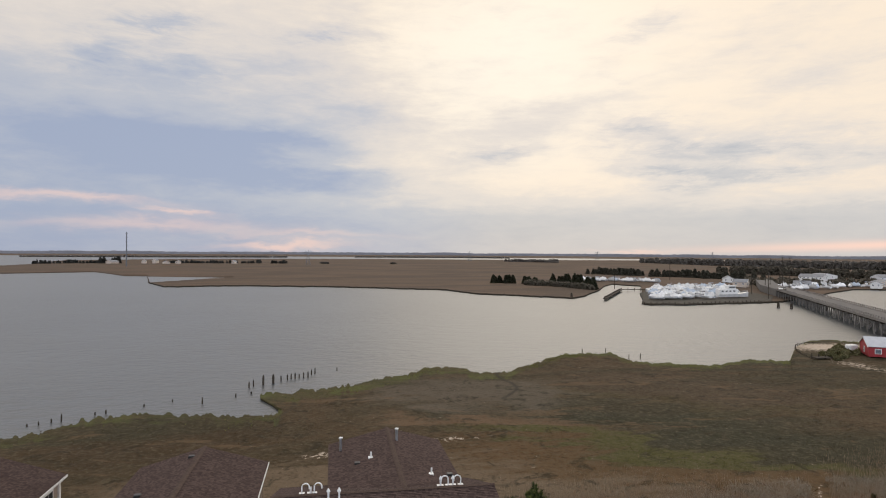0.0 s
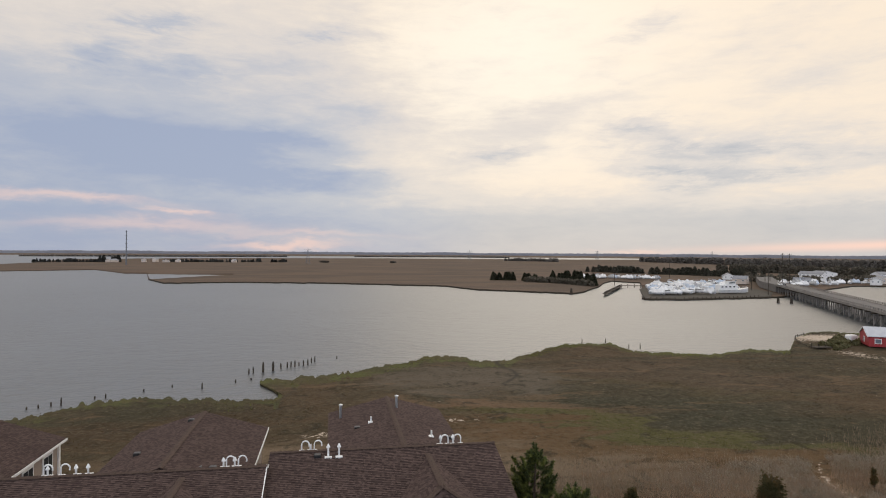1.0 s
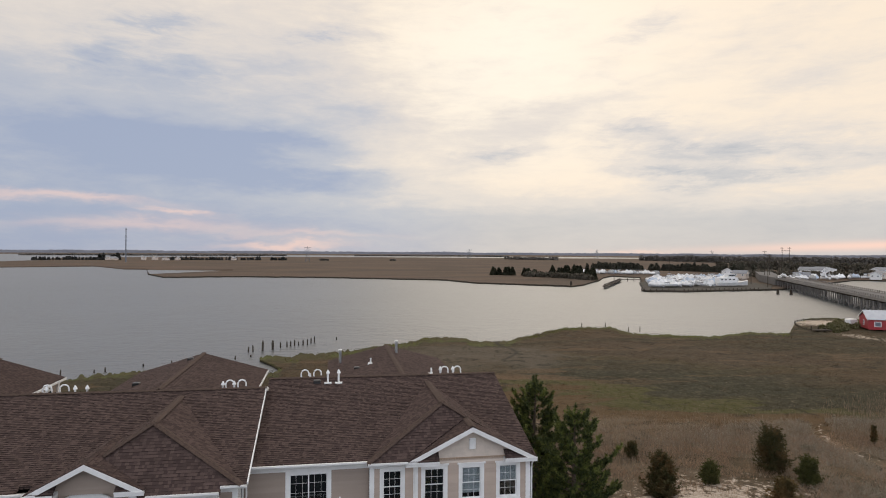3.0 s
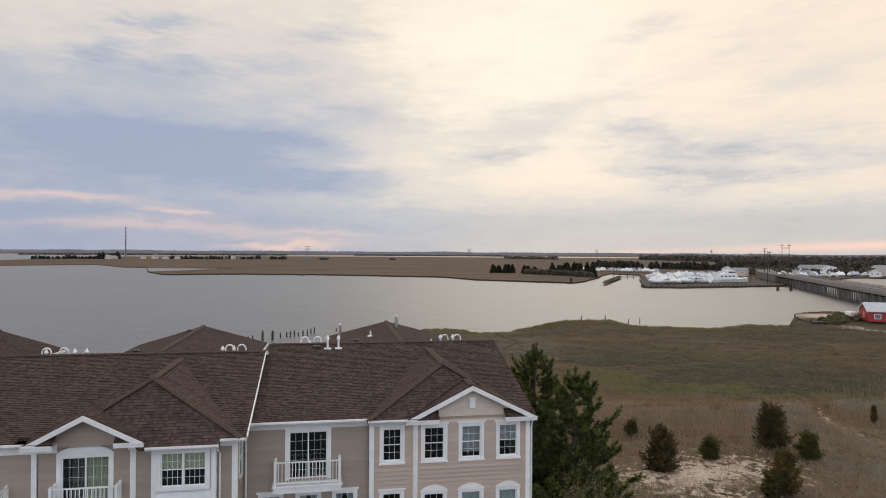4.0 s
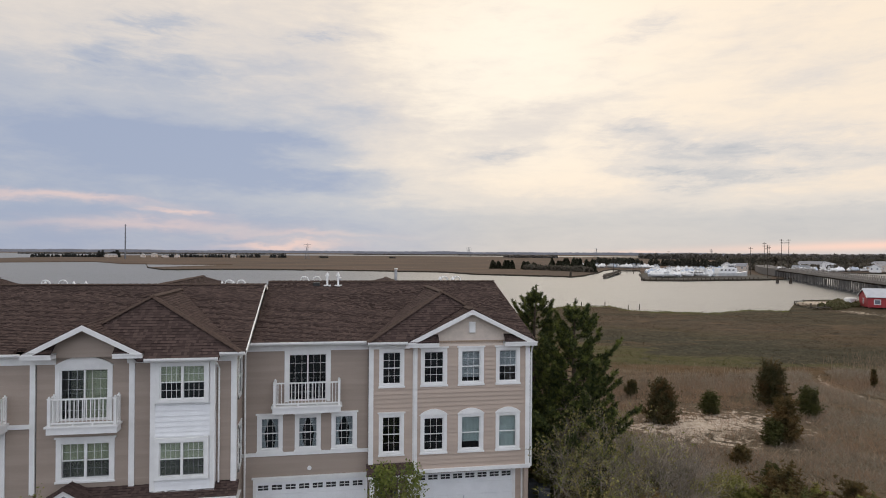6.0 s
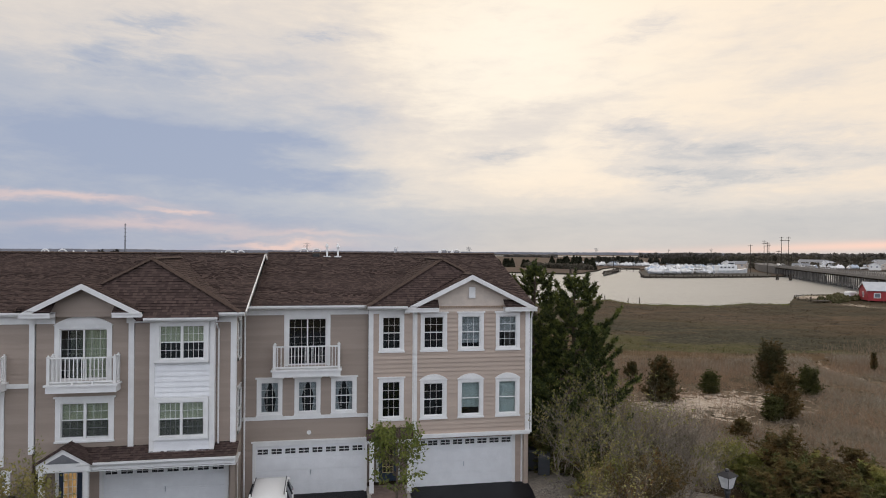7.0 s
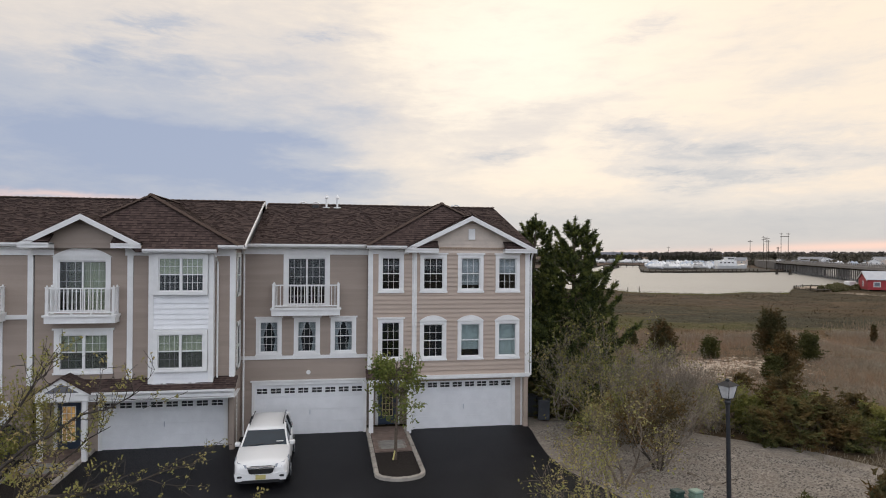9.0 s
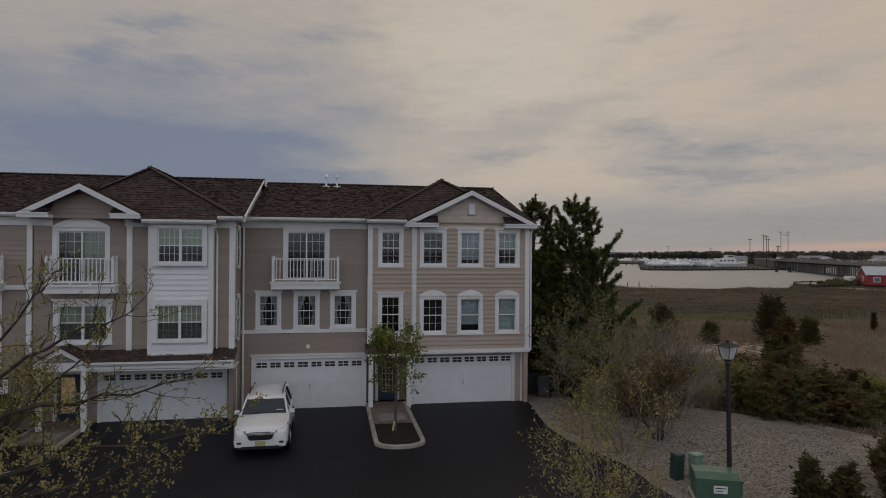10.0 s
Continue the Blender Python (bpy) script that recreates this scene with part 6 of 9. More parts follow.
            bm = bmesh.new()
            bmesh.ops.create_cone(bm, cap_ends=True, segments=20, radius1=0.25, radius2=0.22, depth=0.04, matrix=pose(s * 0.982, yy, 0.37, 0, 90 * s, 0))
            rim = part("rim", bm, METAL, wheel)
            bm = bmesh.new()
            for k in range(5):
                a = k * 2 * math.pi / 5
                box(bm, s * 1.0 - 0.006, s * 1.0 + 0.006, yy + math.cos(a) * 0.15 - 0.05, yy + math.cos(a) * 0.15 + 0.05, 0.37 + math.sin(a) * 0.15 - 0.05, 0.37 + math.sin(a) * 0.15 + 0.05)
            part("rim_slot", bm, BLACK, wheel)
            bm = bmesh.new()
            tube(bm, [(s * 0.955, yy + 0.44 * math.cos(a), 0.37 + 0.44 * math.sin(a)) for a in (math.pi * i / 12 for i in range(13))], 0.04, 5)
            part("wheel_arch", bm, BLACK, car)
    bm = prism(bmesh.new(), [(-0.48, 0.84), (-0.40, 0.64), (-0.32, 0.60), (0.32, 0.60), (0.40, 0.64), (0.48, 0.84), (0.30, 0.865), (-0.30, 0.865)], -2.475, -2.38, "y")
    grille = part("grille", bm, BLACK, car, "black grille with chrome bars")
    for zz, w in ((0.835, 0.46), (0.79, 0.45)):
        part("grille_bar", boxed(-w, w, -2.50, -2.45, zz - 0.018, zz + 0.018, bevel=0.008), CHROME, grille)
    bm = bmesh.new()
    bmesh.ops.create_uvsphere(bm, u_segments=10, v_segments=6, radius=0.075, matrix=Matrix.Translation((0, -2.48, 0.80)) @ Matrix.Diagonal((1.2, 0.35, 0.85, 1)))
    part("badge", bm, CHROME, grille)
    part("number_plate", boxed(-0.17, 0.17, -2.52, -2.45, 0.42, 0.56), PLATE, car, "plain yellow plate")
    part("lower_bumper", prism(bmesh.new(), [(-0.78, 0.28), (0.78, 0.28), (0.62, 0.385), (-0.62, 0.385)], -2.46, -2.2, "y"), BLACK, car)
    part("front_bumper", prism(bmesh.new(), [(-0.86, 0.36), (0.86, 0.36), (0.90, 0.60), (0.78, 0.66), (0.40, 0.585), (-0.40, 0.585), (-0.78, 0.66), (-0.90, 0.60)], -2.452, -2.25, "y"), paint, car)
    for x in (-0.35, 0.3):
        part("wiper", tube(bmesh.new(), [(x - 0.25, -1.0, 1.17), (x + 0.3, -0.93, 1.22)], 0.012, 4), BLACK, car)
    part("dash_paper", boxed(0.42, 0.68, -0.86, -0.84, 1.24, 1.27), WHITE, car)
    return car


def gloss_material(name, col, rough):
    return material(name, col, tuple(c * 1.2 for c in col), 2.0, rough, spread=0.02)


CAR_GLASS = gloss_material("tinted_car_glass", (0.009, 0.020, 0.032), 0.04)
HEADLAMP = material("headlamp_lens", (0.42, 0.45, 0.48), (0.28, 0.30, 0.33), 9.0, 0.12, coat=0.5)
PLATE = material("yellow_plate", (0.55, 0.47, 0.18), (0.5, 0.43, 0.17), 4.0, 0.5)
car = suv("sport_utility_car", CAR_WHITE, "white sport utility car parked on black asphalt")
car.matrix_basis = pose(-2.27, 25.7, 0, 0, 0, 0.8)
DARK_PAINT = gloss_material("dark_car_paint", (0.03, 0.03, 0.035), 0.3)
car2 = suv("sport_utility_car", DARK_PAINT, "dark sport utility car parked by the next house")
car2.matrix_basis = pose(-12.9, 27.2, 0, 0, 0, 180)


# ---------------------------------------------------------------- lamp and cabinets by the drive
def street_lamp(x, y, h):
    lamp = tagged(empty("street_lamp", x, y, 0), "black post lamp with a four-sided frosted lantern", "street lamp")
    part("post", tube(bmesh.new(), [(0, 0, -0.1), (0, 0, 0.25), (0, 0, 0.3), (0, 0, h - 0.78)], [0.11, 0.11, 0.075, 0.06], 12), LAMP_BLACK, lamp)
    part("collar", tube(bmesh.new(), [(0, 0, h - 0.80), (0, 0, h - 0.72), (0, 0, h - 0.66), (0, 0, h - 0.6)], [0.075, 0.10, 0.085, 0.14], 12), LAMP_BLACK, lamp)
    z0, z1, a, b = h - 0.58, h - 0.2, 0.12, 0.2
    bm = bmesh.new()
    lo = [bm.verts.new((sx * a, sy * a, z0)) for sx, sy in ((-1, -1), (1, -1), (1, 1), (-1, 1))]
    hi = [bm.verts.new((sx * b, sy * b, z1)) for sx, sy in ((-1, -1), (1, -1), (1, 1), (-1, 1))]
    for i in range(4):
        bm.faces.new((lo[i], lo[(i + 1) % 4], hi[(i + 1) % 4], hi[i]))
    bm.faces.new(lo[::-1])
    bm.faces.new(hi)
    lantern = part("lantern", bm, LAMP_GLASS, lamp, "frosted white lantern panes")
    for sx, sy in ((-1, -1), (1, -1), (1, 1), (-1, 1)):
        part("lantern_bar", tube(bmesh.new(), [(sx * a, sy * a, z0 - 0.02), (sx * b, sy * b, z1 + 0.01)], 0.014, 5), LAMP_BLACK, lantern)
    bm = bmesh.new()
    lo = [bm.verts.new((sx * (b + 0.05), sy * (b + 0.05), z1)) for sx, sy in ((-1, -1), (1, -1), (1, 1), (-1, 1))]
    hi = [bm.verts.new((sx * 0.08, sy * 0.08, z1 + 0.12)) for sx, sy in ((-1, -1), (1, -1), (1, 1), (-1, 1))]
    for i in range(4):
        bm.faces.new((lo[i], lo[(i + 1) % 4], hi[(i + 1) % 4], hi[i]))
    bm.faces.new(lo[::-1])
    bm.faces.new(hi)
    part("lamp_roof", bm, LAMP_ROOF, lamp)
    part("finial", tube(bmesh.new(), [(0, 0, z1 + 0.1), (0, 0, z1 + 0.16), (0, 0, z1 + 0.2)], [0.06, 0.07, 0.04], 10), LAMP_BLACK, lamp)
    return lamp


LAMP_ROOF = material("lamp_roof_paint", (0.016, 0.016, 0.019), (0.024, 0.024, 0.027), 5.0, 0.5, spec=0.3)
lamp = street_lamp(12.28, 17.9, 4.6)
lamp.matrix_basis = pose(12.28, 17.9, 0, 0, -1.6, 20)


def pedestal(x, y, mat, label, lean):
    p = tagged(empty("utility_pedestal", x, y, 0), label, "utility pedestal", "utility pedestals")
    p.matrix_basis = pose(x, y, 0, 0, lean, 12)
    part("body", boxed(-0.17, 0.17, -0.15, 0.15, -0.02, 0.72, bevel=0.02), mat, p)
    part("lid", boxed(-0.19, 0.19, -0.17, 0.17, 0.72, 0.82, bevel=0.03), mat, p)
    for k in range(4):
        part("rib", boxed(-0.185, 0.185, -0.165, 0.165, 0.14 + k * 0.15, 0.17 + k * 0.15), mat, p)
    return p


pedestal(11.15, 19.0, UTIL_DARK, "dark green ribbed utility pedestal on gravel", 3)
pedestal(11.75, 18.9, UTIL_PALE, "faded pale green utility pedestal on gravel", 2)
cab = tagged(empty("transformer_cabinet", 11.6, 17.3, 0), "green transformer cabinet with a white notice plate", "electrical cabinet")
cab.matrix_basis = pose(11.55, 17.55, 0, 0, 0, -22)
bm = bmesh.new()
prism(bm, [(-0.42, 0.0), (0.45, 0.0), (0.45, 0.72), (-0.1, 0.72), (-0.42, 0.6)], -0.62, 0.62, "x")
part("body", bm, UTIL_GREEN, cab)
part("notice", boxed(-0.12, 0.26, -0.435, -0.422, 0.2, 0.42), WHITE, cab, "white notice plate with plain bars")
part("notice_bar", boxed(-0.08, 0.22, -0.44, -0.436, 0.34, 0.37), UTIL_DARK, cab)
part("notice_bar", boxed(-0.08, 0.14, -0.44, -0.436, 0.26, 0.28), UTIL_DARK, cab)
part("pad", boxed(-0.7, 0.7, -0.5, 0.52, -0.05, 0.02), CONCRETE, cab)
box2 = tagged(empty("meter_box", 12.1, 17.35, 0), "small weathered green utility box on gravel", "utility box")
part("body", boxed(-0.15, 0.15, -0.13, 0.13, -0.02, 0.42, bevel=0.02), UTIL_GREEN, box2)
part("lid", boxed(-0.17, 0.17, -0.15, 0.15, 0.42, 0.47, bevel=0.01), UTIL_DARK, box2)


def trash_can(x, y, turn):
    c = tagged(empty("wheeled_bin", x, y, 0), "dark grey wheeled rubbish bin with lid", "rubbish bin", "rubbish bins")
    c.matrix_basis = pose(x, y, 0, 0, 0, turn)
    bm = bmesh.new()
    prism(bm, [(-0.24, 0.06), (0.26, 0.06), (0.33, 1.0), (-0.33, 1.0)], -0.28, 0.28, "x")
    part("body", bm, BIN, c)
    part("lid", boxed(-0.31, 0.31, -0.37, 0.36, 1.0, 1.08, bevel=0.03), BIN, c)
    part("handle", tube(bmesh.new(), [(-0.22, 0.4, 0.98), (0.22, 0.4, 0.98)], 0.02), BLACK, c)
    for s in (-1, 1):
        part("wheel", tube(bmesh.new(), [(s * 0.24, 0.28, 0.12), (s * 0.31, 0.28, 0.12)], 0.12, 12), RUBBER, c)
    return c


BIN = material("grey_bin_plastic", (0.06, 0.065, 0.075), (0.05, 0.055, 0.06), 3.0, 0.5)
trash_can(10.35, 31.6, 8)
trash_can(10.75, 30.75, -15)


# ---------------------------------------------------------------- pipes on the roofs
def vent_cane(x, y, z, h, way, r=0.048):
    """A white pipe that rises and bends over like a cane."""
    v = tagged(empty("vent_pipe", x, y, z), "white plastic cane-shaped roof vent pipe", "vent pipe", "roof pipes")
    pts = [(0, 0, -0.3), (0, 0, h - 0.22)] + [(way * 0.22 * (1 - math.cos(t)), 0, h - 0.22 + 0.22 * math.sin(t)) for t in (math.pi * i / 10 for i in range(1, 11))] + [(way * 0.44, 0, h - 0.34)]
    part("pipe", tube(bmesh.new(), pts, r, 8), PVC, v)
    part("flashing", boxed(-0.16, 0.16, -0.18, 0.18, -0.12, 0.03), PVC, v)
    return v


def vent_cap(x, y, z, h):
    v = tagged(empty("vent_pipe", x, y, z), "white roof vent pipe with a conical cap", "vent pipe", "roof pipes")
    part("pipe", tube(bmesh.new(), [(0, 0, -0.3), (0, 0, h - 0.2)], 0.055, 8), PVC, v)
    part("cap", tube(bmesh.new(), [(0, 0, h - 0.22), (0, 0, h - 0.18), (0, 0, h)], [0.115, 0.115, 0.02], 8), PVC, v)
    part("flashing", boxed(-0.2, 0.2, -0.22, 0.22, -0.12, 0.02), PVC, v)
    return v


def flue(x, y, z, h):
    v = tagged(empty("chimney_flue", x, y, z), "galvanised round flue with a rain cap on the roof", "flue", "roof pipes")
    part("pipe", tube(bmesh.new(), [(0, 0, -0.4), (0, 0, h - 0.15)], 0.11, 12), METAL, v)
    part("cap", tube(bmesh.new(), [(0, 0, h - 0.1), (0, 0, h - 0.04), (0, 0, h)], [0.15, 0.155, 0.08], 12), PVC, v)
    return v


def small_vent(x, y, z, kind):
    v = tagged(empty("roof_vent", x, y, z), "small stub vent on the shingles", "roof vent", "roof pipes")
    if kind == "stub":
        part("pipe", tube(bmesh.new(), [(0, 0, -0.2), (0, 0, 0.38)], 0.06, 8), PVC, v)
        part("flashing", boxed(-0.2, 0.12, -0.25, 0.2, -0.08, 0.03), PVC, v)
    else:
        part("hood", boxed(-0.2, 0.2, -0.2, 0.2, -0.1, 0.14, bevel=0.04), BLACK, v)
    return v


def rear_z(y, ridge_y=RIDGE_Y, ridge_z=RIDGE_Z, slope=SLOPE):
    return ridge_z - slope * abs(y - ridge_y)


for x, way in ((-1.72, 1), (-0.98, 1), (7.2, -1), (8.0, -1)):
    y = 38.7
    vent_cane(x, y, rear_z(y), 0.60, way, 0.042)
vent_cap(6.72, 38.7, rear_z(38.7), 0.62)
vent_cap(7.5, 38.7, rear_z(38.7), 0.62)
vent_cap(-0.14, 36.9, rear_z(36.9), 0.74)
vent_cap(0.47, 36.9, rear_z(36.9), 0.74)
small_vent(-0.75, 36.95, rear_z(36.95), "hood")
small_vent(-1.2, 38.7, rear_z(38.7), "stub")
for x, way in ((-15.1, 1), (-14.25, 1), (-5.75, 1), (-5.1, 1)):
    vent_cane(x, 36.9, rear_z(36.9, RY, RZ, SL), 0.62, way, 0.042)
for x in (-12.9, -13.5, -14.9, -5.9, -5.3):
    vent_cap(x, 36.9, rear_z(36.9, RY, RZ, SL), 0.58)
flue(5.0, 48.9, 10.66, 0.95)
flue(0.72, 49.5, 9.86, 1.05)
small_vent(2.85, 46.0, 10.38, "stub")
small_vent(6.75, 42.5, 10.2, "stub")
small_vent(1.85, 45.5, 10.1, "hood")
small_vent(8.1, 43.0, 9.85, "hood")
small_vent(-9.6, 46.4, 10.85, "hood")
small_vent(-11.6, 41.0, 10.3, "hood")
small_vent(-6.6, 37.6, 10.35, "hood")
small_vent(-7.4, 37.6, 10.4, "hood")

# ---------------------------------------------------------------- the shore: old piles
def pile(x, y, h, r, group="old piles"):
    p = tagged(empty("timber_pile", x, y, WATER_Z - 1.2), "rotted dark timber pile standing in the water", "pile", group)
    k = random.uniform(-0.08, 0.08)
    bm = tube(bmesh.new(), [(0, 0, -0.6), (k * 0.4, 0, 0.8), (k, k * 0.5, 1.2 + h * 0.7), (k * 1.3, k, 1.2 + h)], [r, r * 0.95, r * random.uniform(0.8, 1.1), r * random.uniform(0.3, 0.75)], 7)
    part("timber", bm, WOOD_OLD, p)
    return p


row = [(-15.8, 126.6, 1.3), (-15, 127.5, 1.5), (-13.3, 128.3, 2.3), (-11.5, 129.7, 2.1), (-10.1, 131.7, 1.3), (-8.9, 132.7, 1.3), (-8.3, 133.7, 1.3), (-7.5, 133.6, 1.5), (-6.7, 134.7, 0.9),
       (-5.8, 134.6, 1.3), (-4.9, 135, 1.5), (-4.3, 137.4, 1.4), (-3.6, 138.5, 1.5), (1.1, 141.8, 0.8), (-17.1, 118.6, 0.8), (-22, 114.2, 1.3), (-14.6, 121, 0.5)]
for x, y, h in row:
    pile(x, y, h * 0.88, 0.14 if h < 2 else 0.23)
for x, y, h in ((-27.3, 116.3, 0.6), (-31.2, 113.6, 0.6), (-35.8, 109.4, 0.9), (-37.3, 108.9, 0.6), (-40.8, 105.3, 1.5), (-42.1, 105, 0.8), (-43.4, 104, 0.7), (-44.8, 103.4, 0.5)):
    pile(x, y, h * 0.85, 0.12)
for x, y, h in ((71.7, 157.5, 1.2), (65, 157.5, 1.2), (75.8, 146.5, 1.5), (73.3, 147.5, 1.2)):
    pile(x, y, h, 0.11)


# ---------------------------------------------------------------- the red house on the spit
def gable_house(name, x, y, turn, w, d, wall_h, rise, wall_mat, roof_mat, label, windows=2, z=-0.5, group="", front=0):
    """A small house, its ridge along its depth; the gable end faces -y before it is turned."""
    h = tagged(empty(name, x, y, z), label, "house", group)
    h.matrix_basis = pose(x, y, z, 0, 0, turn)
    part("wall", prism(bmesh.new(), [(-w / 2, 0.35), (w / 2, 0.35), (w / 2, wall_h), (0, wall_h + rise), (-w / 2, wall_h)], 0, d, "y"), wall_mat, h)
    for s in (-1, 1):
        bm = bmesh.new()
        ex = s * (w / 2 + 0.3)
        zt, ze = wall_h + rise, wall_h - 0.3 * rise / (w / 2)
        prism(bm, [(0, zt + 0.04), (ex, ze + 0.04), (ex, ze + 0.16), (0, zt + 0.17)], -0.3, d + 0.3, "y")
        part("roof", bm, roof_mat, h)
        part("bargeboard", prism(bmesh.new(), [(0, zt - 0.12), (ex, ze - 0.12), (ex, ze + 0.05), (0, zt + 0.05)], -0.36, -0.28, "y"), WHITE, h)
    for sx in (-w / 2 + 0.2, w / 2 - 0.2):
        for k in range(max(2, int(d / 2.5))):
            part("foundation_post", boxed(sx - 0.15, sx + 0.15, 0.1 + k * (d - 0.4) / max(1, int(d / 2.5) - 1), 0.4 + k * (d - 0.4) / max(1, int(d / 2.5) - 1), -0.4, 0.35), WOOD_OLD, h)
    def pane(x0, x1, z0, z1, yy):
        wn = part("window", boxed(x0 - 0.14, x1 + 0.14, yy - 0.05, yy + 0.02, z0 - 0.14, z1 + 0.14), WHITE, h, "white framed window")
        part("pane", boxed(x0, x1, yy - 0.07, yy - 0.045, z0, z1), DIM_GLASS, wn)
        bm = boxed((x0 + x1) / 2 - 0.03, (x0 + x1) / 2 + 0.03, yy - 0.085, yy - 0.065, z0, z1)
        box(bm, x0, x1, yy - 0.084, yy - 0.066, (z0 + z1) / 2 - 0.03, (z0 + z1) / 2 + 0.03)
        part("muntin", bm, WHITE, wn)
    for i in range(windows):
        cx = -w / 2 + w * (i + 0.5) / windows
        pane(cx - 0.45, cx + 0.45, wall_h - 1.7, wall_h - 0.6, 0)
    for s in (-1, 1):
        for k in range(max(1, int(d / 3.5))):
            cy = d * (k + 0.5) / max(1, int(d / 3.5))
            wn = part("window", boxed(s * w / 2 - 0.05, s * w / 2 + 0.05, cy - 0.75, cy + 0.75, wall_h - 1.85, wall_h - 0.55), WHITE, h, "white framed window")
            part("pane", boxed(s * (w / 2 + 0.035) - 0.03, s * (w / 2 + 0.035) + 0.03, cy - 0.6, cy + 0.6, wall_h - 1.7, wall_h - 0.7), DIM_GLASS, wn)
    return h


DIM_GLASS = material("dim_window", (0.20, 0.22, 0.25), (0.12, 0.13, 0.15), 1.5, 0.15)
gable_house("red_house", 134.65, 140.75, -120.3, 8.4, 16.0, 2.9, 1.9, RED, GREY_ROOF, "small red clapboard house with white windows and pale roof", windows=1, z=-0.6)
shed = tagged(empty("white_tank", 135.0, 145.2, -0.6), "white tank standing beside the red house", "tank")
part("body", boxed(-1.3, 1.3, -1.0, 1.0, 0, 2.2, bevel=0.3), WHITE, shed)

# bulkhead and jetty at the end of the spit
jet = tagged(empty("timber_bulkhead", 121, 147, -1.2), "weathered timber bulkhead and jetty on the spit", "bulkhead")
line = [(116.5, 136.6), (118.6, 141.5), (120.8, 146.3), (123.4, 151), (126.4, 155.2), (130.5, 160), (136, 163.4), (142, 164)]
for (ax, ay), (bx, by) in zip(line, line[1:]):
    ln = math.hypot(bx - ax, by - ay)
    part("wale", tube(bmesh.new(), [(ax - 121, ay - 147, 0.6), (bx - 121, by - 147, 0.6)], 0.09, 5), WOOD_OLD, jet)
    for k in range(int(ln / 1.6)):
        px, py = ax + (bx - ax) * k * 1.6 / ln - 121, ay + (by - ay) * k * 1.6 / ln - 147
        part("post", tube(bmesh.new(), [(px, py, -2), (px, py, 0.8 + random.uniform(-0.2, 0.3))], 0.10, 6), WOOD_OLD, jet)
for k in range(3):
    part("post", tube(bmesh.new(), [(-3.6 + k * 1.6, -8.6 - k * 0.4, -2), (-3.6 + k * 1.6, -8.6 - k * 0.4, 2.0 - 0.25 * k)], 0.17, 6), WOOD_OLD, jet)
part("deck", boxed(-3.9, 0.6, -10.6, -8.3, 0.9, 1.1), WOOD_OLD, jet)

# ---------------------------------------------------------------- the bridge
def bridge():
    a, b = Vector((150.1, 118.7, 1.1)), Vector((268.4, 337.6, 1.1))
    d = (b - a).normalized()
    length = (b - a).length
    br = tagged(empty("road_bridge", a.x, a.y, a.z), "long low concrete road bridge on many piles", "bridge")
    br.matrix_basis = pose(a.x, a.y, a.z, 0, 0, math.degrees(math.atan2(d.y, d.x)))
    part("deck", boxed(-30, length, -5.4, 5.4, 2.35, 3.05), CONCRETE_OLD, br)
    part("roadway", boxed(-30, length, -4.6, 4.6, 3.054, 3.12), ROADTOP, br)
    for s in (-1, 1):
        part("kerb", boxed(-30, length, min(s * 4.7, s * 5.4), max(s * 4.7, s * 5.4), 3.06, 3.3), CONCRETE_OLD, br)
        for z in (3.62, 3.95):
            part("rail", boxed(-30, length, s * 5.15 - 0.07, s * 5.15 + 0.07, z - 0.06, z + 0.06), CONCRETE_OLD, br)
        for i in range(int((length + 30) / 2.6)):
            x = -30 + i * 2.6
            part("rail_post", boxed(x - 0.12, x + 0.12, s * 5.15 - 0.12, s * 5.15 + 0.12, 3.3, 4.1), CONCRETE_OLD, br)
    n = int(length / 7.0)
    for i in range(1, n):
        x = length * i / n
        cap_ = part("pile_cap", boxed(x - 0.4, x + 0.4, -5.6, 5.6, 1.75, 2.35), WOOD_OLD, br)
        for k in range(5):
            y = -5.0 + k * 2.5
            part("timber_post", tube(bmesh.new(), [(x, y, -5.0), (x, y, 1.75)], 0.24, 7), CONCRETE_OLD, cap_)
    return br


CONCRETE_OLD = material("weathered_concrete", (0.25, 0.23, 0.21), (0.19, 0.175, 0.16), 0.8, 0.9)
bridge()
for x, y in ((214, 274), (218, 270), (226.5, 258)):
    dol = tagged(empty("fender_dolphin", x, y, WATER_Z - 1), "cluster of dark fender piles in the water", "fender piles", "fender piles")
    for k in range(5):
        t = k * 1.257
        part("timber_post", tube(bmesh.new(), [(0.7 * math.cos(t), 0.7 * math.sin(t), -1), (0.3 * math.cos(t), 0.3 * math.sin(t), 3.6)], 0.25, 6), WOOD_OLD, dol)
bm = bmesh.new()
prism(bm, [(263, 339), (273, 334), (300, 384), (360, 470), (350, 476), (290, 390)], -0.3, 4.2, "z")
tagged(link_mesh("road", bm, ROADTOP), "worn grey road leading off the bridge", "road", kind="structure")
for (x, y), turn in (((262, 331), 27), ((258, 329), 27)):
    c = copy_thing(car2 if x > 260 else car, pose(x, y, 4.22, 0, 0, -28))
    c["label"] = "distant car driving off the bridge road"


# ---------------------------------------------------------------- the marina
WRAP_GREY = material("grey_canvas", (0.42, 0.42, 0.41), (0.33, 0.33, 0.33), 0.6, 0.8)
WRAP_BLUE = material("pale_blue_cover", (0.50, 0.56, 0.64), (0.40, 0.46, 0.54), 0.6, 0.6)


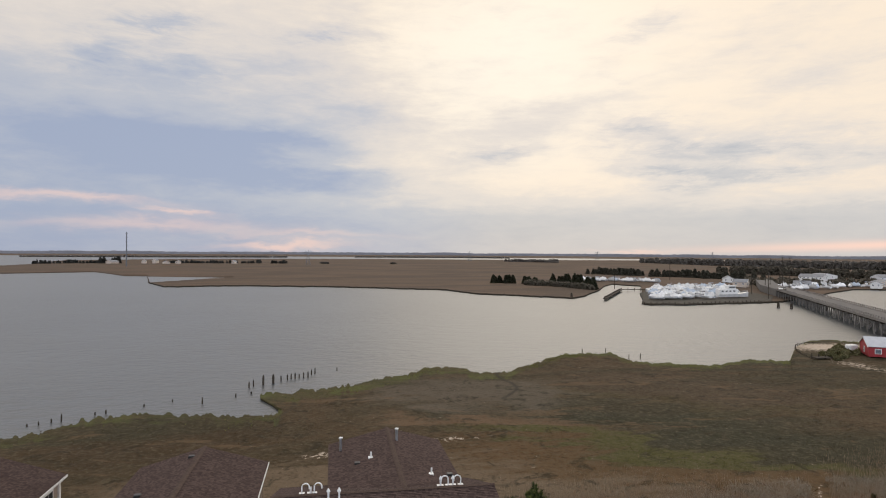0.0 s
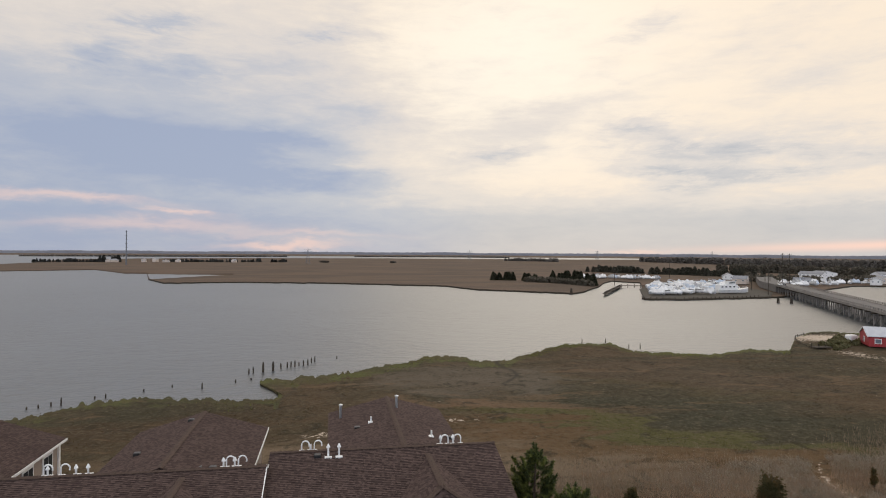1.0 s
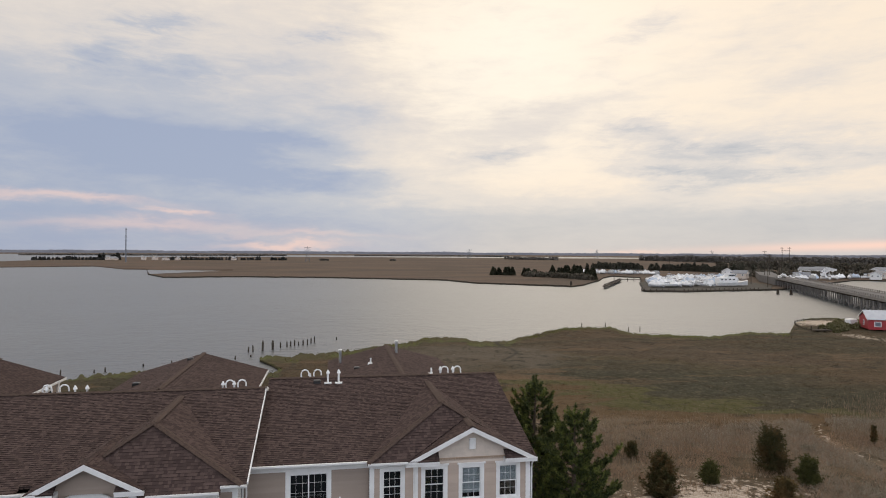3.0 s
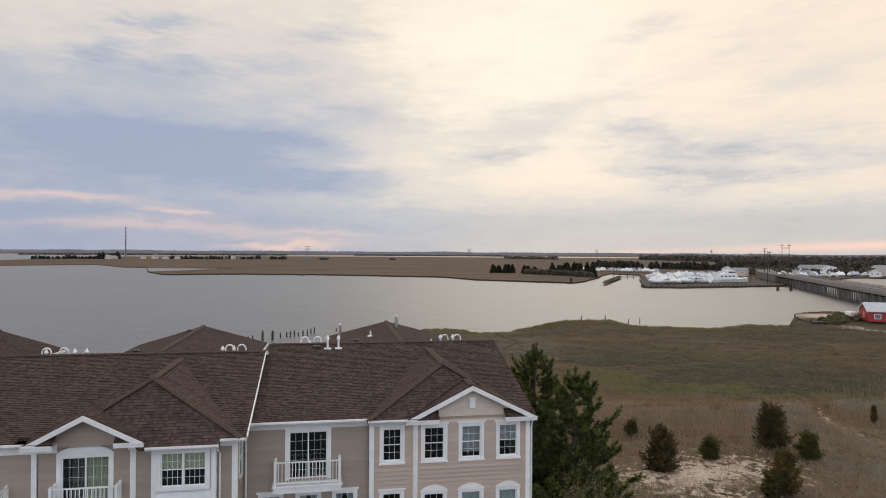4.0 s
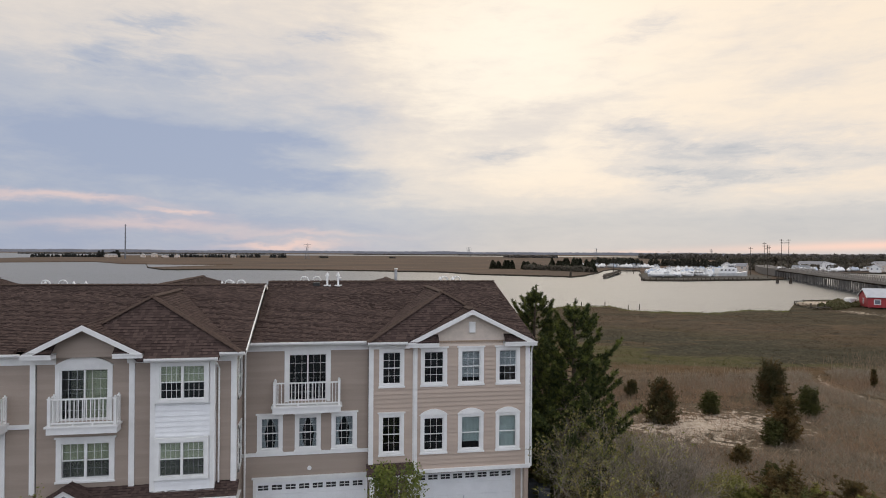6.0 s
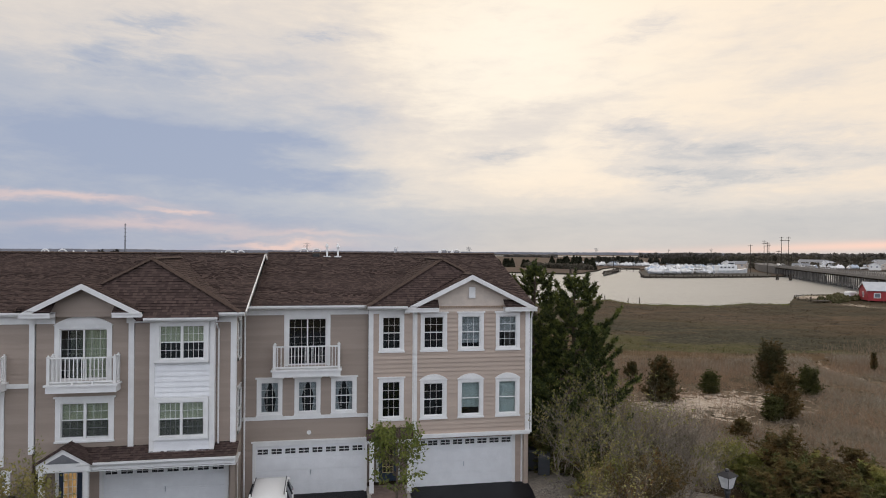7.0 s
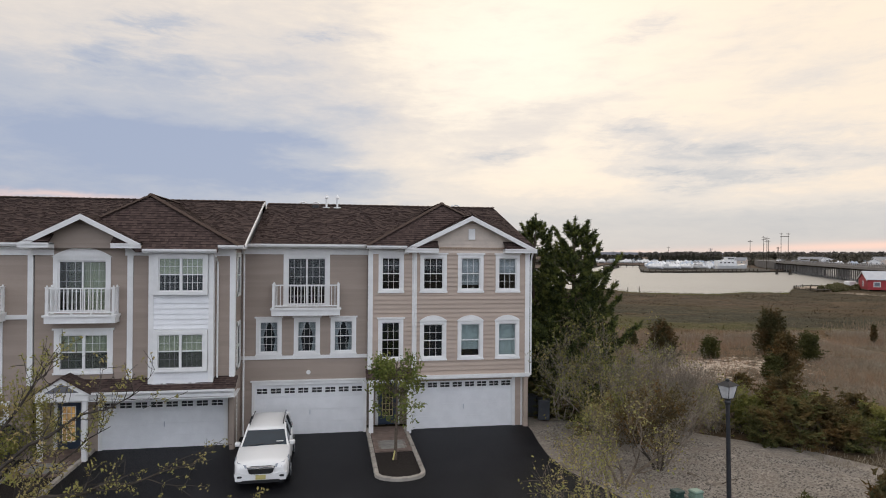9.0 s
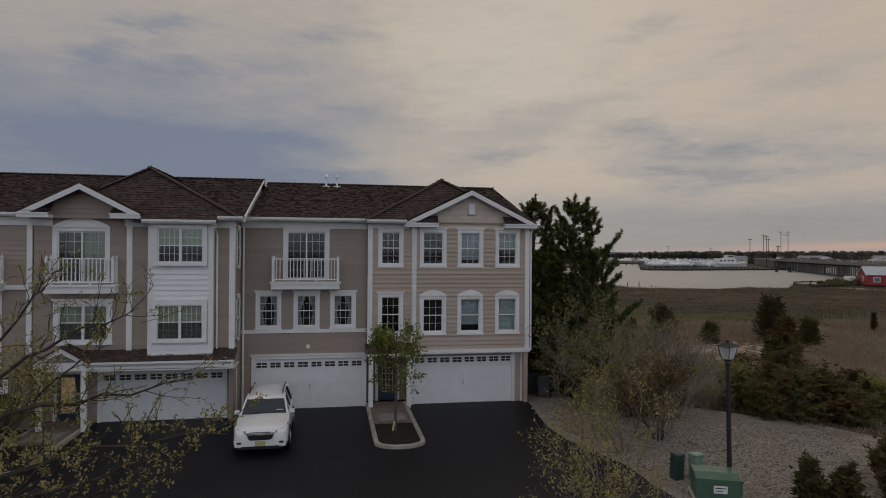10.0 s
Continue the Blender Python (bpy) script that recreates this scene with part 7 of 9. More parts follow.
def wrapped_boat(name, length, beam, peak, label, wrap=None):
    """A laid-up boat on stands: a hull under a tented white wrap."""
    b = tagged(empty(name), label, "boat", "wrapped boats")
    st = [(-0.5, 0.86, 0.42), (-0.2, 1.0, 0.36), (0.15, 0.95, 0.34), (0.38, 0.6, 0.42), (0.5, 0.04, 0.6)]
    bm = bmesh.new()
    rings = []
    for t, w, k in st:
        hw = beam / 2 * w
        rings.append([bm.verts.new(v) for v in ((-hw, t * length, 1.7 + k * 0.8), (-hw * 0.8, t * length, 1.0), (0, t * length, 0.6), (hw * 0.8, t * length, 1.0), (hw, t * length, 1.7 + k * 0.8))])
    for a, c in zip(rings, rings[1:]):
        for i in range(4):
            bm.faces.new((a[i], a[i + 1], c[i + 1], c[i]))
    bm.faces.new(rings[0])
    bm.faces.new(rings[-1][::-1])
    part("hull", bm, HULL, b)
    # the wrap is drawn over poles, so that it stands in sharp peaks with flat panels between
    bm = bmesh.new()
    rings = []
    for t, w, k, hgt in ((-0.5, 0.86, 0.42, 0.35), (-0.34, 0.95, 0.38, 1.0), (-0.16, 1.0, 0.36, 0.72), (0.02, 1.0, 0.35, 1.25), (0.2, 0.9, 0.36, 0.6), (0.36, 0.64, 0.42, 0.62), (0.5, 0.04, 0.6, 0.05)):
        hw = beam / 2 * w * 1.05
        top = 2.0 + k * 0.8 + peak * hgt
        rings.append([bm.verts.new(v) for v in ((-hw, t * length, 1.25 + k * 0.8), (-hw * 0.98, t * length, 2.0 + k * 0.8), (0, t * length, top), (hw * 0.98, t * length, 2.0 + k * 0.8), (hw, t * length, 1.25 + k * 0.8))])
    for a, c in zip(rings, rings[1:]):
        for i in range(4):
            bm.faces.new((a[i], a[i + 1], c[i + 1], c[i]))
    bm.faces.new(rings[0])
    bm.faces.new(rings[-1][::-1])
    bmesh.ops.recalc_face_normals(bm, faces=bm.faces[:])
    part("wrap", bm, wrap or SHRINK, b)
    for s in (-1, 1):
        for t in (-0.35, 0.2):
            part("stand", tube(bmesh.new(), [(s * beam * 0.5, t * length, 0), (s * beam * 0.3, t * length, 1.0)], 0.06, 4), WOOD_OLD, b)
    return b


kinds = [wrapped_boat("wrapped_boat", 9.5, 3.2, 1.5, "boat on stands under white shrink-wrap"), wrapped_boat("wrapped_boat", 12.5, 3.9, 2.5, "tall boat on stands under white shrink-wrap"),
         wrapped_boat("wrapped_boat", 7.0, 2.6, 1.2, "small boat under white shrink-wrap"),
         wrapped_boat("wrapped_boat", 8.5, 3.0, 2.3, "boat under a grey canvas cover", WRAP_GREY), wrapped_boat("wrapped_boat", 10.5, 3.4, 2.2, "boat under a pale blue cover", WRAP_BLUE)]


def cruiser(length, beam, label):
    """A laid-up white motor cruiser with a cabin, dark windscreen and a canvas top."""
    b = tagged(empty("motor_cruiser"), label, "boat", "laid-up cruisers")
    bm = bmesh.new()
    rings = []
    for t, w, zt in ((-0.5, 0.9, 2.2), (-0.15, 1.0, 2.2), (0.2, 0.92, 2.4), (0.4, 0.55, 2.65), (0.5, 0.04, 2.85)):
        hw = beam / 2 * w
        rings.append([bm.verts.new(v) for v in ((-hw, t * length, zt), (-hw * 0.8, t * length, 1.1), (0, t * length, 0.6), (hw * 0.8, t * length, 1.1), (hw, t * length, zt))])
    for a, c in zip(rings, rings[1:]):
        for i in range(5):
            bm.faces.new((a[i], a[(i + 1) % 5], c[(i + 1) % 5], c[i]))
    bm.faces.new(rings[0])
    bm.faces.new(rings[-1][::-1])
    bmesh.ops.recalc_face_normals(bm, faces=bm.faces[:])
    part("hull", bm, SHRINK, b)
    part("hull_stripe", boxed(-beam * 0.51, beam * 0.51, -length * 0.45, length * 0.1, 1.55, 1.72), HULL, b)
    cab = part("cabin", boxed(-beam * 0.36, beam * 0.36, -length * 0.12, length * 0.22, 2.2, 3.3, bevel=0.15), WHITE, b)
    part("windscreen", boxed(-beam * 0.37, beam * 0.37, -length * 0.08, length * 0.225, 2.75, 3.12), BLACK, cab, "dark windscreen band")
    part("flybridge", boxed(-beam * 0.28, beam * 0.28, -length * 0.1, length * 0.08, 3.3, 4.1, bevel=0.1), WHITE, b)
    part("canvas_top", boxed(-beam * 0.33, beam * 0.33, -length * 0.22, length * 0.06, 4.9, 5.0, bevel=0.03), WRAP_BLUE, b)
    for sx in (-1, 1):
        for t in (-0.2, 0.04):
            part("canopy_pole", tube(bmesh.new(), [(sx * beam * 0.3, t * length, 3.2), (sx * beam * 0.3, t * length, 4.9)], 0.04, 4), METAL, b)
        part("stand", tube(bmesh.new(), [(sx * beam * 0.5, -length * 0.3, 0), (sx * beam * 0.3, -length * 0.3, 1.1)], 0.06, 4), WOOD_OLD, b)
    return b


kinds += [cruiser(10.5, 3.4, "white motor cruiser laid up on stands"), cruiser(12.5, 3.9, "large white motor cruiser laid up on stands")]
r2 = random.Random(11)
for k in kinds:
    k.scale = (0.8, 0.8, 0.9)
spots = []
for gx in range(11):
    for gy in range(8):
        u, v = gx / 10, gy / 7
        x = 175 + 60 * u + 46 * v + r2.uniform(-2.5, 2.5)
        y = 318 + 12 * u + 92 * v + r2.uniform(-3, 3)
        spots.append((x, y))
for i, (x, y) in enumerate(spots):
    if r2.random() < 0.30 or (x > 208 + (y - 322) * 0.3 and y < 342):
        continue
    k = kinds[r2.choice((0, 0, 1, 1, 2, 3, 4, 5, 5, 6, 6))]
    copy_thing(k, pose(x, y, -0.35, 0, 0, r2.choice((20, 200, 110, 35, 60)) + r2.uniform(-12, 12)))
for i in range(26):
    x = 224 + i * 2.2 + r2.uniform(-1, 1)
    copy_thing(kinds[i % 7], pose(x, 548 - i * 1.5 + r2.uniform(-5, 5), -0.6, 0, 0, r2.uniform(-20, 20) + 30))
for i, k in enumerate(kinds):
    k.matrix_basis = pose(176 + i * 5, 324 + i, -0.35, 0, 0, 100 + 15 * i) @ Matrix.Diagonal((0.8, 0.8, 0.9, 1))
for i in range(26):
    x = 322 + (i % 13) * 7.5 + r2.uniform(-2, 2)
    copy_thing(kinds[i % 7], pose(x, 395 + (i // 13) * 26 + (i % 13) * 3.0 + r2.uniform(-3, 3), -0.5, 0, 0, r2.uniform(0, 180)))


def work_boat(x, y, turn):
    """A large white boat with a long cabin, a row of windows and an upper bridge."""
    b = tagged(empty("cabin_boat", x, y, -0.4), "large white cabin boat with dark windows and upper bridge", "boat")
    b.matrix_basis = pose(x, y, -0.4, 0, 0, turn) @ Matrix.Diagonal((0.82, 0.82, 0.82, 1))
    bm = bmesh.new()
    rings = []
    for t, w, zt in ((-14, 2.6, 2.6), (-6, 3.1, 2.6), (4, 3.0, 2.9), (10, 2.0, 3.5), (14, 0.1, 4.2)):
        rings.append([bm.verts.new(v) for v in ((t, -w, zt), (t, -w * 0.75, 0.6), (t, w * 0.75, 0.6), (t, w, zt))])
    for a, c in zip(rings, rings[1:]):
        for i in range(4):
            bm.faces.new((a[i], a[(i + 1) % 4], c[(i + 1) % 4], c[i]))
    bm.faces.new(rings[0])
    bm.faces.new(rings[-1][::-1])
    bmesh.ops.recalc_face_normals(bm, faces=bm.faces[:])
    part("hull", bm, SHRINK, b)
    cabin = part("cabin", boxed(-13, 3, -2.3, 2.3, 2.6, 6.3, bevel=0.2), WHITE, b)
    for i in range(4):
        part("window", boxed(-11.5 + i * 3.4, -9.9 + i * 3.4, -2.36, -2.28, 4.4, 5.3), BLACK, cabin, "dark cabin window")
    up_ = part("upper_bridge", boxed(-5, 1.5, -1.8, 1.8, 6.3, 8.6, bevel=0.25), WHITE, b)
    part("window", boxed(-4.3, 0.8, -1.86, -1.78, 7.2, 8.0), BLACK, up_)
    part("canopy", boxed(-5.6, 2.2, -2.1, 2.1, 8.6, 8.85, bevel=0.08), SHRINK, b)
    for s in (-1, 1):
        part("rail", tube(bmesh.new(), [(3, s * 2.6, 3.9), (10, s * 1.7, 4.5), (13.6, 0, 5.1)], 0.05, 4), METAL, b)
    return b


YARD = material("dark_yard_dirt", (0.085, 0.075, 0.062), (0.055, 0.05, 0.042), 0.5, 0.95, 0.3, 6)
work_boat(230, 333, 8)
bm = bmesh.new()
prism(bm, [(158.5, 302), (176, 295), (204, 301), (236, 308), (262, 340), (290, 420), (240, 430), (196, 380)], -0.75, -0.42, "z")
tagged(link_mesh("boatyard", bm, YARD), "grey gravel boatyard ground at the marina", "yard", kind="structure")
quay = tagged(empty("timber_quay", 157, 297, -1.2), "dark timber quay wall along the marina edge", "quay")
edge = [(157.8, 303), (157.2, 299.0), (176, 293.6), (203, 300), (231, 306)]
for (ax, ay), (bx, by) in zip(edge, edge[1:]):
    ln = math.hypot(bx - ax, by - ay)
    part("wale", boxed(0, ln, -0.25, 0.25, 0.2, 0.75), WOOD_OLD, quay).matrix_basis = pose(ax - 157, ay - 297, 0, 0, 0, math.degrees(math.atan2(by - ay, bx - ax)))
    for k in range(int(ln / 3)):
        px, py = ax + (bx - ax) * k * 3 / ln - 157, ay + (by - ay) * k * 3 / ln - 297
        part("post", tube(bmesh.new(), [(px, py, -2), (px, py, 1.6)], 0.25, 6), WOOD_OLD, quay)
pier = tagged(empty("timber_pier", 147.5, 326, -1.2), "angled timber pier on piles in the basin", "pier")
for (ax, ay), (bx, by) in (((147.5, 326), (196, 406)), ((196, 406), (226, 402))):
    ln = math.hypot(bx - ax, by - ay)
    part("deck", boxed(0, ln, -1.0, 1.0, 1.2, 1.6), WOOD_OLD, pier).matrix_basis = pose(ax - 147.5, ay - 326, 0, 0, 0, math.degrees(math.atan2(by - ay, bx - ax)))
    for k in range(int(ln / 4.5)):
        px, py = ax + (bx - ax) * k * 4.5 / ln - 147.5, ay + (by - ay) * k * 4.5 / ln - 326
        part("timber_post", tube(bmesh.new(), [(px, py, -2), (px, py, 2.6)], 0.22, 6), WOOD_OLD, pier)
mark = tagged(empty("channel_marker", 137, 348, -1.2), "dark timber channel marker off the islet", "marker")
for k in range(3):
    part("timber_post", tube(bmesh.new(), [(k * 0.7 - 0.7, 0, -1), (k * 0.3 - 0.3, 0, 3.2)], 0.22, 6), WOOD_OLD, mark)

# houses and sheds behind the marina
SLATE = material("weathered_grey_roof", (0.24, 0.245, 0.26), (0.19, 0.195, 0.21), 1.0, 0.7)
for x, y, turn, w, d, wh, mat, lab in ((345, 505, -30, 9, 14, 3.6, "white", "long white boat shed"), (372, 440, 60, 6, 12, 3.0, "pale", "pale low shed by the water"),
                                       (310, 430, 40, 8, 10, 4.2, "tan", "tan house behind the marina"), (400, 408, -50, 7, 9, 4.0, "white", "small white house by the creek"), (428, 424, 0, 18, 10, 3.8, "pink", "long pinkish low building"),
                                       (455, 520, 25, 10, 22, 4.5, "white", "long white shed among trees"), (492, 560, 10, 30, 12, 4.0, "white", "long low white building"), (520, 500, 80, 14, 26, 5, "pale", "pale warehouse behind the trees")):
    wm = {"pale": CURTAIN, "white": WHITE, "tan": TAN_LIGHT, "pink": TAN_LIGHT}[mat]
    gable_house("small_house", x, y, turn, w, d, wh, min(2.4, w * 0.28), wm, SLATE, lab, windows=2, group="marina houses")


def utility_pole(x, y, h, arms=1, z=-0.6):
    p = tagged(empty("utility_pole", x, y, z), "tall timber utility pole with crossarms", "utility pole", "utility poles")
    part("pole", tube(bmesh.new(), [(0, 0, -1), (0, 0, h)], [0.24, 0.15], 6), WOOD_OLD, p)
    for k in range(arms):
        part("crossarm", boxed(-1.6, 1.6, -0.09, 0.09, h - 0.9 - k * 1.6, h - 0.65 - k * 1.6), WOOD_OLD, p)
    return p


for x, y, h, a in ((245, 322, 19, 2), (262, 360, 18, 1), (289, 383, 21.5, 2), (295, 386, 19, 1), (345, 440, 15, 1), (356, 455, 15, 1), (320, 560, 16, 1), (205, 436, 11, 1)):
    utility_pole(x, y, h, a)
# a tall frame that carries the crossing lines
for x in (303, 308.5):
    utility_pole(x, 384, 24, 1)
frame_top = tagged(empty("line_crossing_frame", 305.75, 384, 20.6), "crossbeam joining two tall line poles", "utility frame")
part("beam", boxed(-3.4, 3.4, -0.15, 0.15, 0, 0.35), WOOD_OLD, frame_top)


def lattice_tower(x, y, h, w, label, pole=False):
    t = tagged(empty("power_tower", x, y, -0.6), label, "power tower", "power towers")
    if pole:
        part("mast", tube(bmesh.new(), [(0, 0, -1), (0, 0, h * 0.5), (0, 0, h)], [1.1, 0.85, 0.6], 8), METAL_GREY, t)
        for k in range(5):
            part("arm", boxed(-1.8, 1.8, -0.2, 0.2, h - 2.5 - k * 6.0, h - 2.0 - k * 6.0), METAL_GREY, t)
        return t
    for sx in (-1, 1):
        for sy in (-1, 1):
            part("leg", tube(bmesh.new(), [(sx * w, sy * w, -1), (sx * w * 0.3, sy * w * 0.3, h * 0.7), (0, 0, h)], 0.28, 4), METAL_GREY, t)
    for k in range(3):
        part("crossarm", boxed(-w * 1.5, w * 1.5, -0.15, 0.15, h * (0.7 + 0.1 * k), h * (0.7 + 0.1 * k) + 0.4), METAL_GREY, t)
    for k in range(5):
        z0, z1 = h * 0.14 * k, h * 0.14 * (k + 1)
        f0, f1 = w * (1 - k / 5 * 0.7), w * (1 - (k + 1) / 5 * 0.7)
        part("brace", tube(bmesh.new(), [(-f0, -f0, z0), (f1, -f1, z1)], 0.16, 4), METAL_GREY, t)
        part("brace", tube(bmesh.new(), [(f0, -f0, z0), (-f1, -f1, z1)], 0.16, 4), METAL_GREY, t)
    return t


METAL_GREY = material("dull_grey_steel", (0.16, 0.17, 0.19), (0.13, 0.14, 0.15), 0.5, 0.6)
lattice_tower(-312, 1037, 53, 1.5, "tall grey steel transmission pole", True)
lattice_tower(-43, 1147, 28, 4.0, "far lattice power tower over the marsh")
lattice_tower(367, 1674, 28, 5.0, "far lattice power tower over the marsh")
lattice_tower(900, 2050, 31, 5.0, "far lattice power tower over the marsh")
lattice_tower(1290, 1980, 31, 5.0, "far lattice power tower over the marsh")
# far houses on the left shore
for i, (x, w, h) in enumerate(((-402, 14, 4), (-345, 8, 5), (-330, 8, 6), (-302, 12, 3), (-286, 8, 4), (-188, 7, 4))):
    gable_house("shore_house", x, 1235 + (i % 3) * 12, (i * 37) % 60 - 30, w, w * 1.2, h, 2.5, TAN_LIGHT, SLATE, "far pale house on the marsh shore", windows=2, group="far shore houses")

# ---------------------------------------------------------------- plants
def fan(rng, centres, length, width, up=0.4, per=10):
    """Thin leaf blades round many centres, as triangles."""
    c = np.repeat(centres, per, 0)
    n = len(c)
    d = rng.normal(size=(n, 3))
    d[:, 2] = np.abs(d[:, 2]) * up + d[:, 2] * (1 - up)
    d /= np.linalg.norm(d, axis=1)[:, None]
    s = np.cross(d, rng.normal(size=(n, 3)))
    s /= np.linalg.norm(s, axis=1)[:, None]
    ln = length * rng.uniform(0.6, 1.2, n)[:, None]
    w = width * rng.uniform(0.7, 1.2, n)[:, None]
    return np.stack([c - s * w, c + s * w, c + d * ln], 1)


def leaves(rng, centres, size, per=3, spread=0.15):
    c = np.repeat(centres, per, 0) + rng.normal(size=(len(centres) * per, 3)) * spread
    n = len(c)
    a = rng.normal(size=(n, 3))
    a /= np.linalg.norm(a, axis=1)[:, None]
    b = np.cross(a, rng.normal(size=(n, 3)))
    b /= np.linalg.norm(b, axis=1)[:, None]
    s = size * rng.uniform(0.6, 1.3, n)[:, None]
    return np.stack([c - a * s, c - b * s * 0.55, c + a * s, c + b * s * 0.55], 1)


def limbs(rng, start, way, length, radius, depth, bend=0.25, split=3, shrink=0.68, lift=0.1, twigs=None, angle=0.7):
    """Branches as (path, radii), each forking again; gathers the tips."""
    out = []
    steps = 4
    p, d = np.array(start, float), np.array(way, float)
    d /= np.linalg.norm(d)
    path, radii = [p.copy()], [radius]
    for i in range(steps):
        d = d + rng.normal(size=3) * bend * 0.5 + np.array([0, 0, lift])
        d /= np.linalg.norm(d)
        p = p + d * length / steps
        path.append(p.copy())
        radii.append(max(radius * (1 - 0.55 * (i + 1) / steps), 0.004))
        if depth > 0 and i >= 1:
            for _ in range(split if i == steps - 1 else 1):
                side = d + rng.normal(size=3) * angle
                out += limbs(rng, p, side, length * shrink * rng.uniform(0.7, 1.1), max(radii[-1] * 0.65, 0.004), depth - 1, bend, split, shrink, lift, twigs, angle)
    out.append((path, radii))
    if twigs is not None and depth <= 1:
        twigs += [path[2], path[3], path[4]]
    return out


def limb_mesh(paths, sides=4):
    bm = bmesh.new()
    for path, radii in paths:
        tube(bm, [tuple(p) for p in path], list(radii), sides if radii[0] > 0.02 else 3, cap=False)
    return bm


def pine(x, y, h, reach, seed, label):
    """Whorls of boughs that sweep up at their ends and carry upright needled shoots."""
    rng = np.random.default_rng(seed)
    t = tagged(empty("pine_tree", x, y, 0), label, "pine tree", "pines by the house")
    lean = lambda z: np.array((0.1 * math.sin(z * 0.5 + seed), 0.1 * math.sin(z * 0.4), 0.0))
    paths = [([tuple(lean(z) + np.array((0, 0, z))) for z in (-0.2, h * 0.3, h * 0.6, h * 0.97)], [0.24, 0.19, 0.12, 0.02])]
    at, way = [], []

    def shoot(p, d, ln):
        d = d / np.linalg.norm(d)
        n = max(4, int(ln / 0.045))
        for q in np.linspace(0.12, 1.0, n):
            at.append(p + d * ln * q + np.array((0, 0, 0.12 * q * q * ln)))
            way.append(d)

    z = h * 0.10
    while z < h * 0.94:
        f = z / h
        r = reach * (1 - f) ** 0.80 + 0.12
        if f < 0.28:
            r *= 0.72 + f
        n = int(4 + 4 * (1 - f))
        for k in range(n):
            a = 2 * math.pi * (k + rng.uniform(-0.4, 0.4)) / n + z * 2.1
            rr = r * rng.choice((0.6, 0.8, 1.0, 1.0, 1.2)) * rng.uniform(0.85, 1.1)
            rise = 0.10 + 0.65 * f + rng.uniform(-0.08, 0.12)
            out = np.array((math.cos(a), math.sin(a), 0.0))
            side = np.array((-math.sin(a), math.cos(a), 0.0))
            zz = z + rng.uniform(-0.12, 0.12)

            def on(u):
                return lean(zz) + out * rr * u + np.array((0, 0, zz + rr * (rise * u ** 1.8 - 0.10 * math.sin(u * 3.1))))

            paths.append(([on(u) for u in (0, 0.33, 0.66, 1.0)], [0.05 * (1 - f) + 0.014, 0.035 * (1 - f) + 0.01, 0.014, 0.006]))
            m = int(5 + rr * 4.5)
            for u in np.linspace(0.32, 0.97, m):
                s = rng.choice((-1, 1))
                ln = (0.28 + 0.5 * (1 - u) * min(rr, 2.2) * 0.6) * rng.uniform(0.7, 1.25)
                shoot(on(u), out * 0.7 + side * s * rng.uniform(0.3, 1.1) + np.array((0, 0, rng.uniform(0.25, 1.0))), ln)
            shoot(on(1.0), out * 0.8 + np.array((0, 0, 0.5 + f)), 0.34)
            shoot(on(0.97), out * 0.3 + np.array((0, 0, 1.2)), 0.26)
        z += 0.36 + 0.16 * f
    top = lean(h * 0.97) + np.array((0, 0, h * 0.94))
    shoot(top, np.array((0.02, 0.0, 1.0)), 0.75)
    for k in range(5):
        shoot(top, np.array((math.cos(k * 1.26), math.sin(k * 1.26), 1.3)), 0.42)
    part("trunk", limb_mesh(paths, 6), BARK, t)
    c, d = np.array(at), np.array(way)
    c, d = np.repeat(c, 8, 0), np.repeat(d, 8, 0)
    n = len(c)
    v = rng.normal(size=(n, 3))
    v /= np.linalg.norm(v, axis=1)[:, None]
    v = v + d * 0.75
    v /= np.linalg.norm(v, axis=1)[:, None]
    w = np.cross(v, rng.normal(size=(n, 3)))
    w /= np.linalg.norm(w, axis=1)[:, None]
    ln = rng.uniform(0.13, 0.24, n)[:, None]
    blades("crown", np.stack([c - w * 0.028, c + w * 0.028, c + v * ln], 1), PINE, t)
    return t


pine(12.5, 37.8, 10.6, 3.6, 3, "tall dark green pine beside the end house")
pine(12.9, 32.3, 10.1, 4.0, 4, "bushy dark green pine beside the end house")


def sprays(rng, n, h, w, profile, rise, lean=0.0, seed=0, per=9):
    """Tufts along many short boughs that end at uneven reaches, so that the outline is ragged."""
    out = []
    for _ in range(n):
        u = rng.uniform(0.0, 0.97)
        a = rng.uniform(0, 2 * math.pi)
        lump = noise.noise(Vector((math.cos(a) * 1.3 + seed, math.sin(a) * 1.3, u * 3.0)))
        r = w / 2 * profile(u) * (1 + 0.55 * lump) * rng.uniform(0.6, 1.15) + 0.06
        z0 = u * h * 0.92
        z1 = z0 + r * rise * (0.05 + 1.1 * u) + rng.uniform(-0.03, 0.08) * h
        if rng.uniform() < 0.16:
            r, z1 = r * 1.25, z1 + 0.07 * h + 0.12
        for q in np.linspace(0.25, 1.0, per):
            bow = q ** 1.5
            out.append((math.cos(a) * r * q + lean * u, math.sin(a) * r * q, z0 + (z1 - z0) * bow))
    return np.array(out) + rng.normal(size=(len(out), 3)) * 0.05


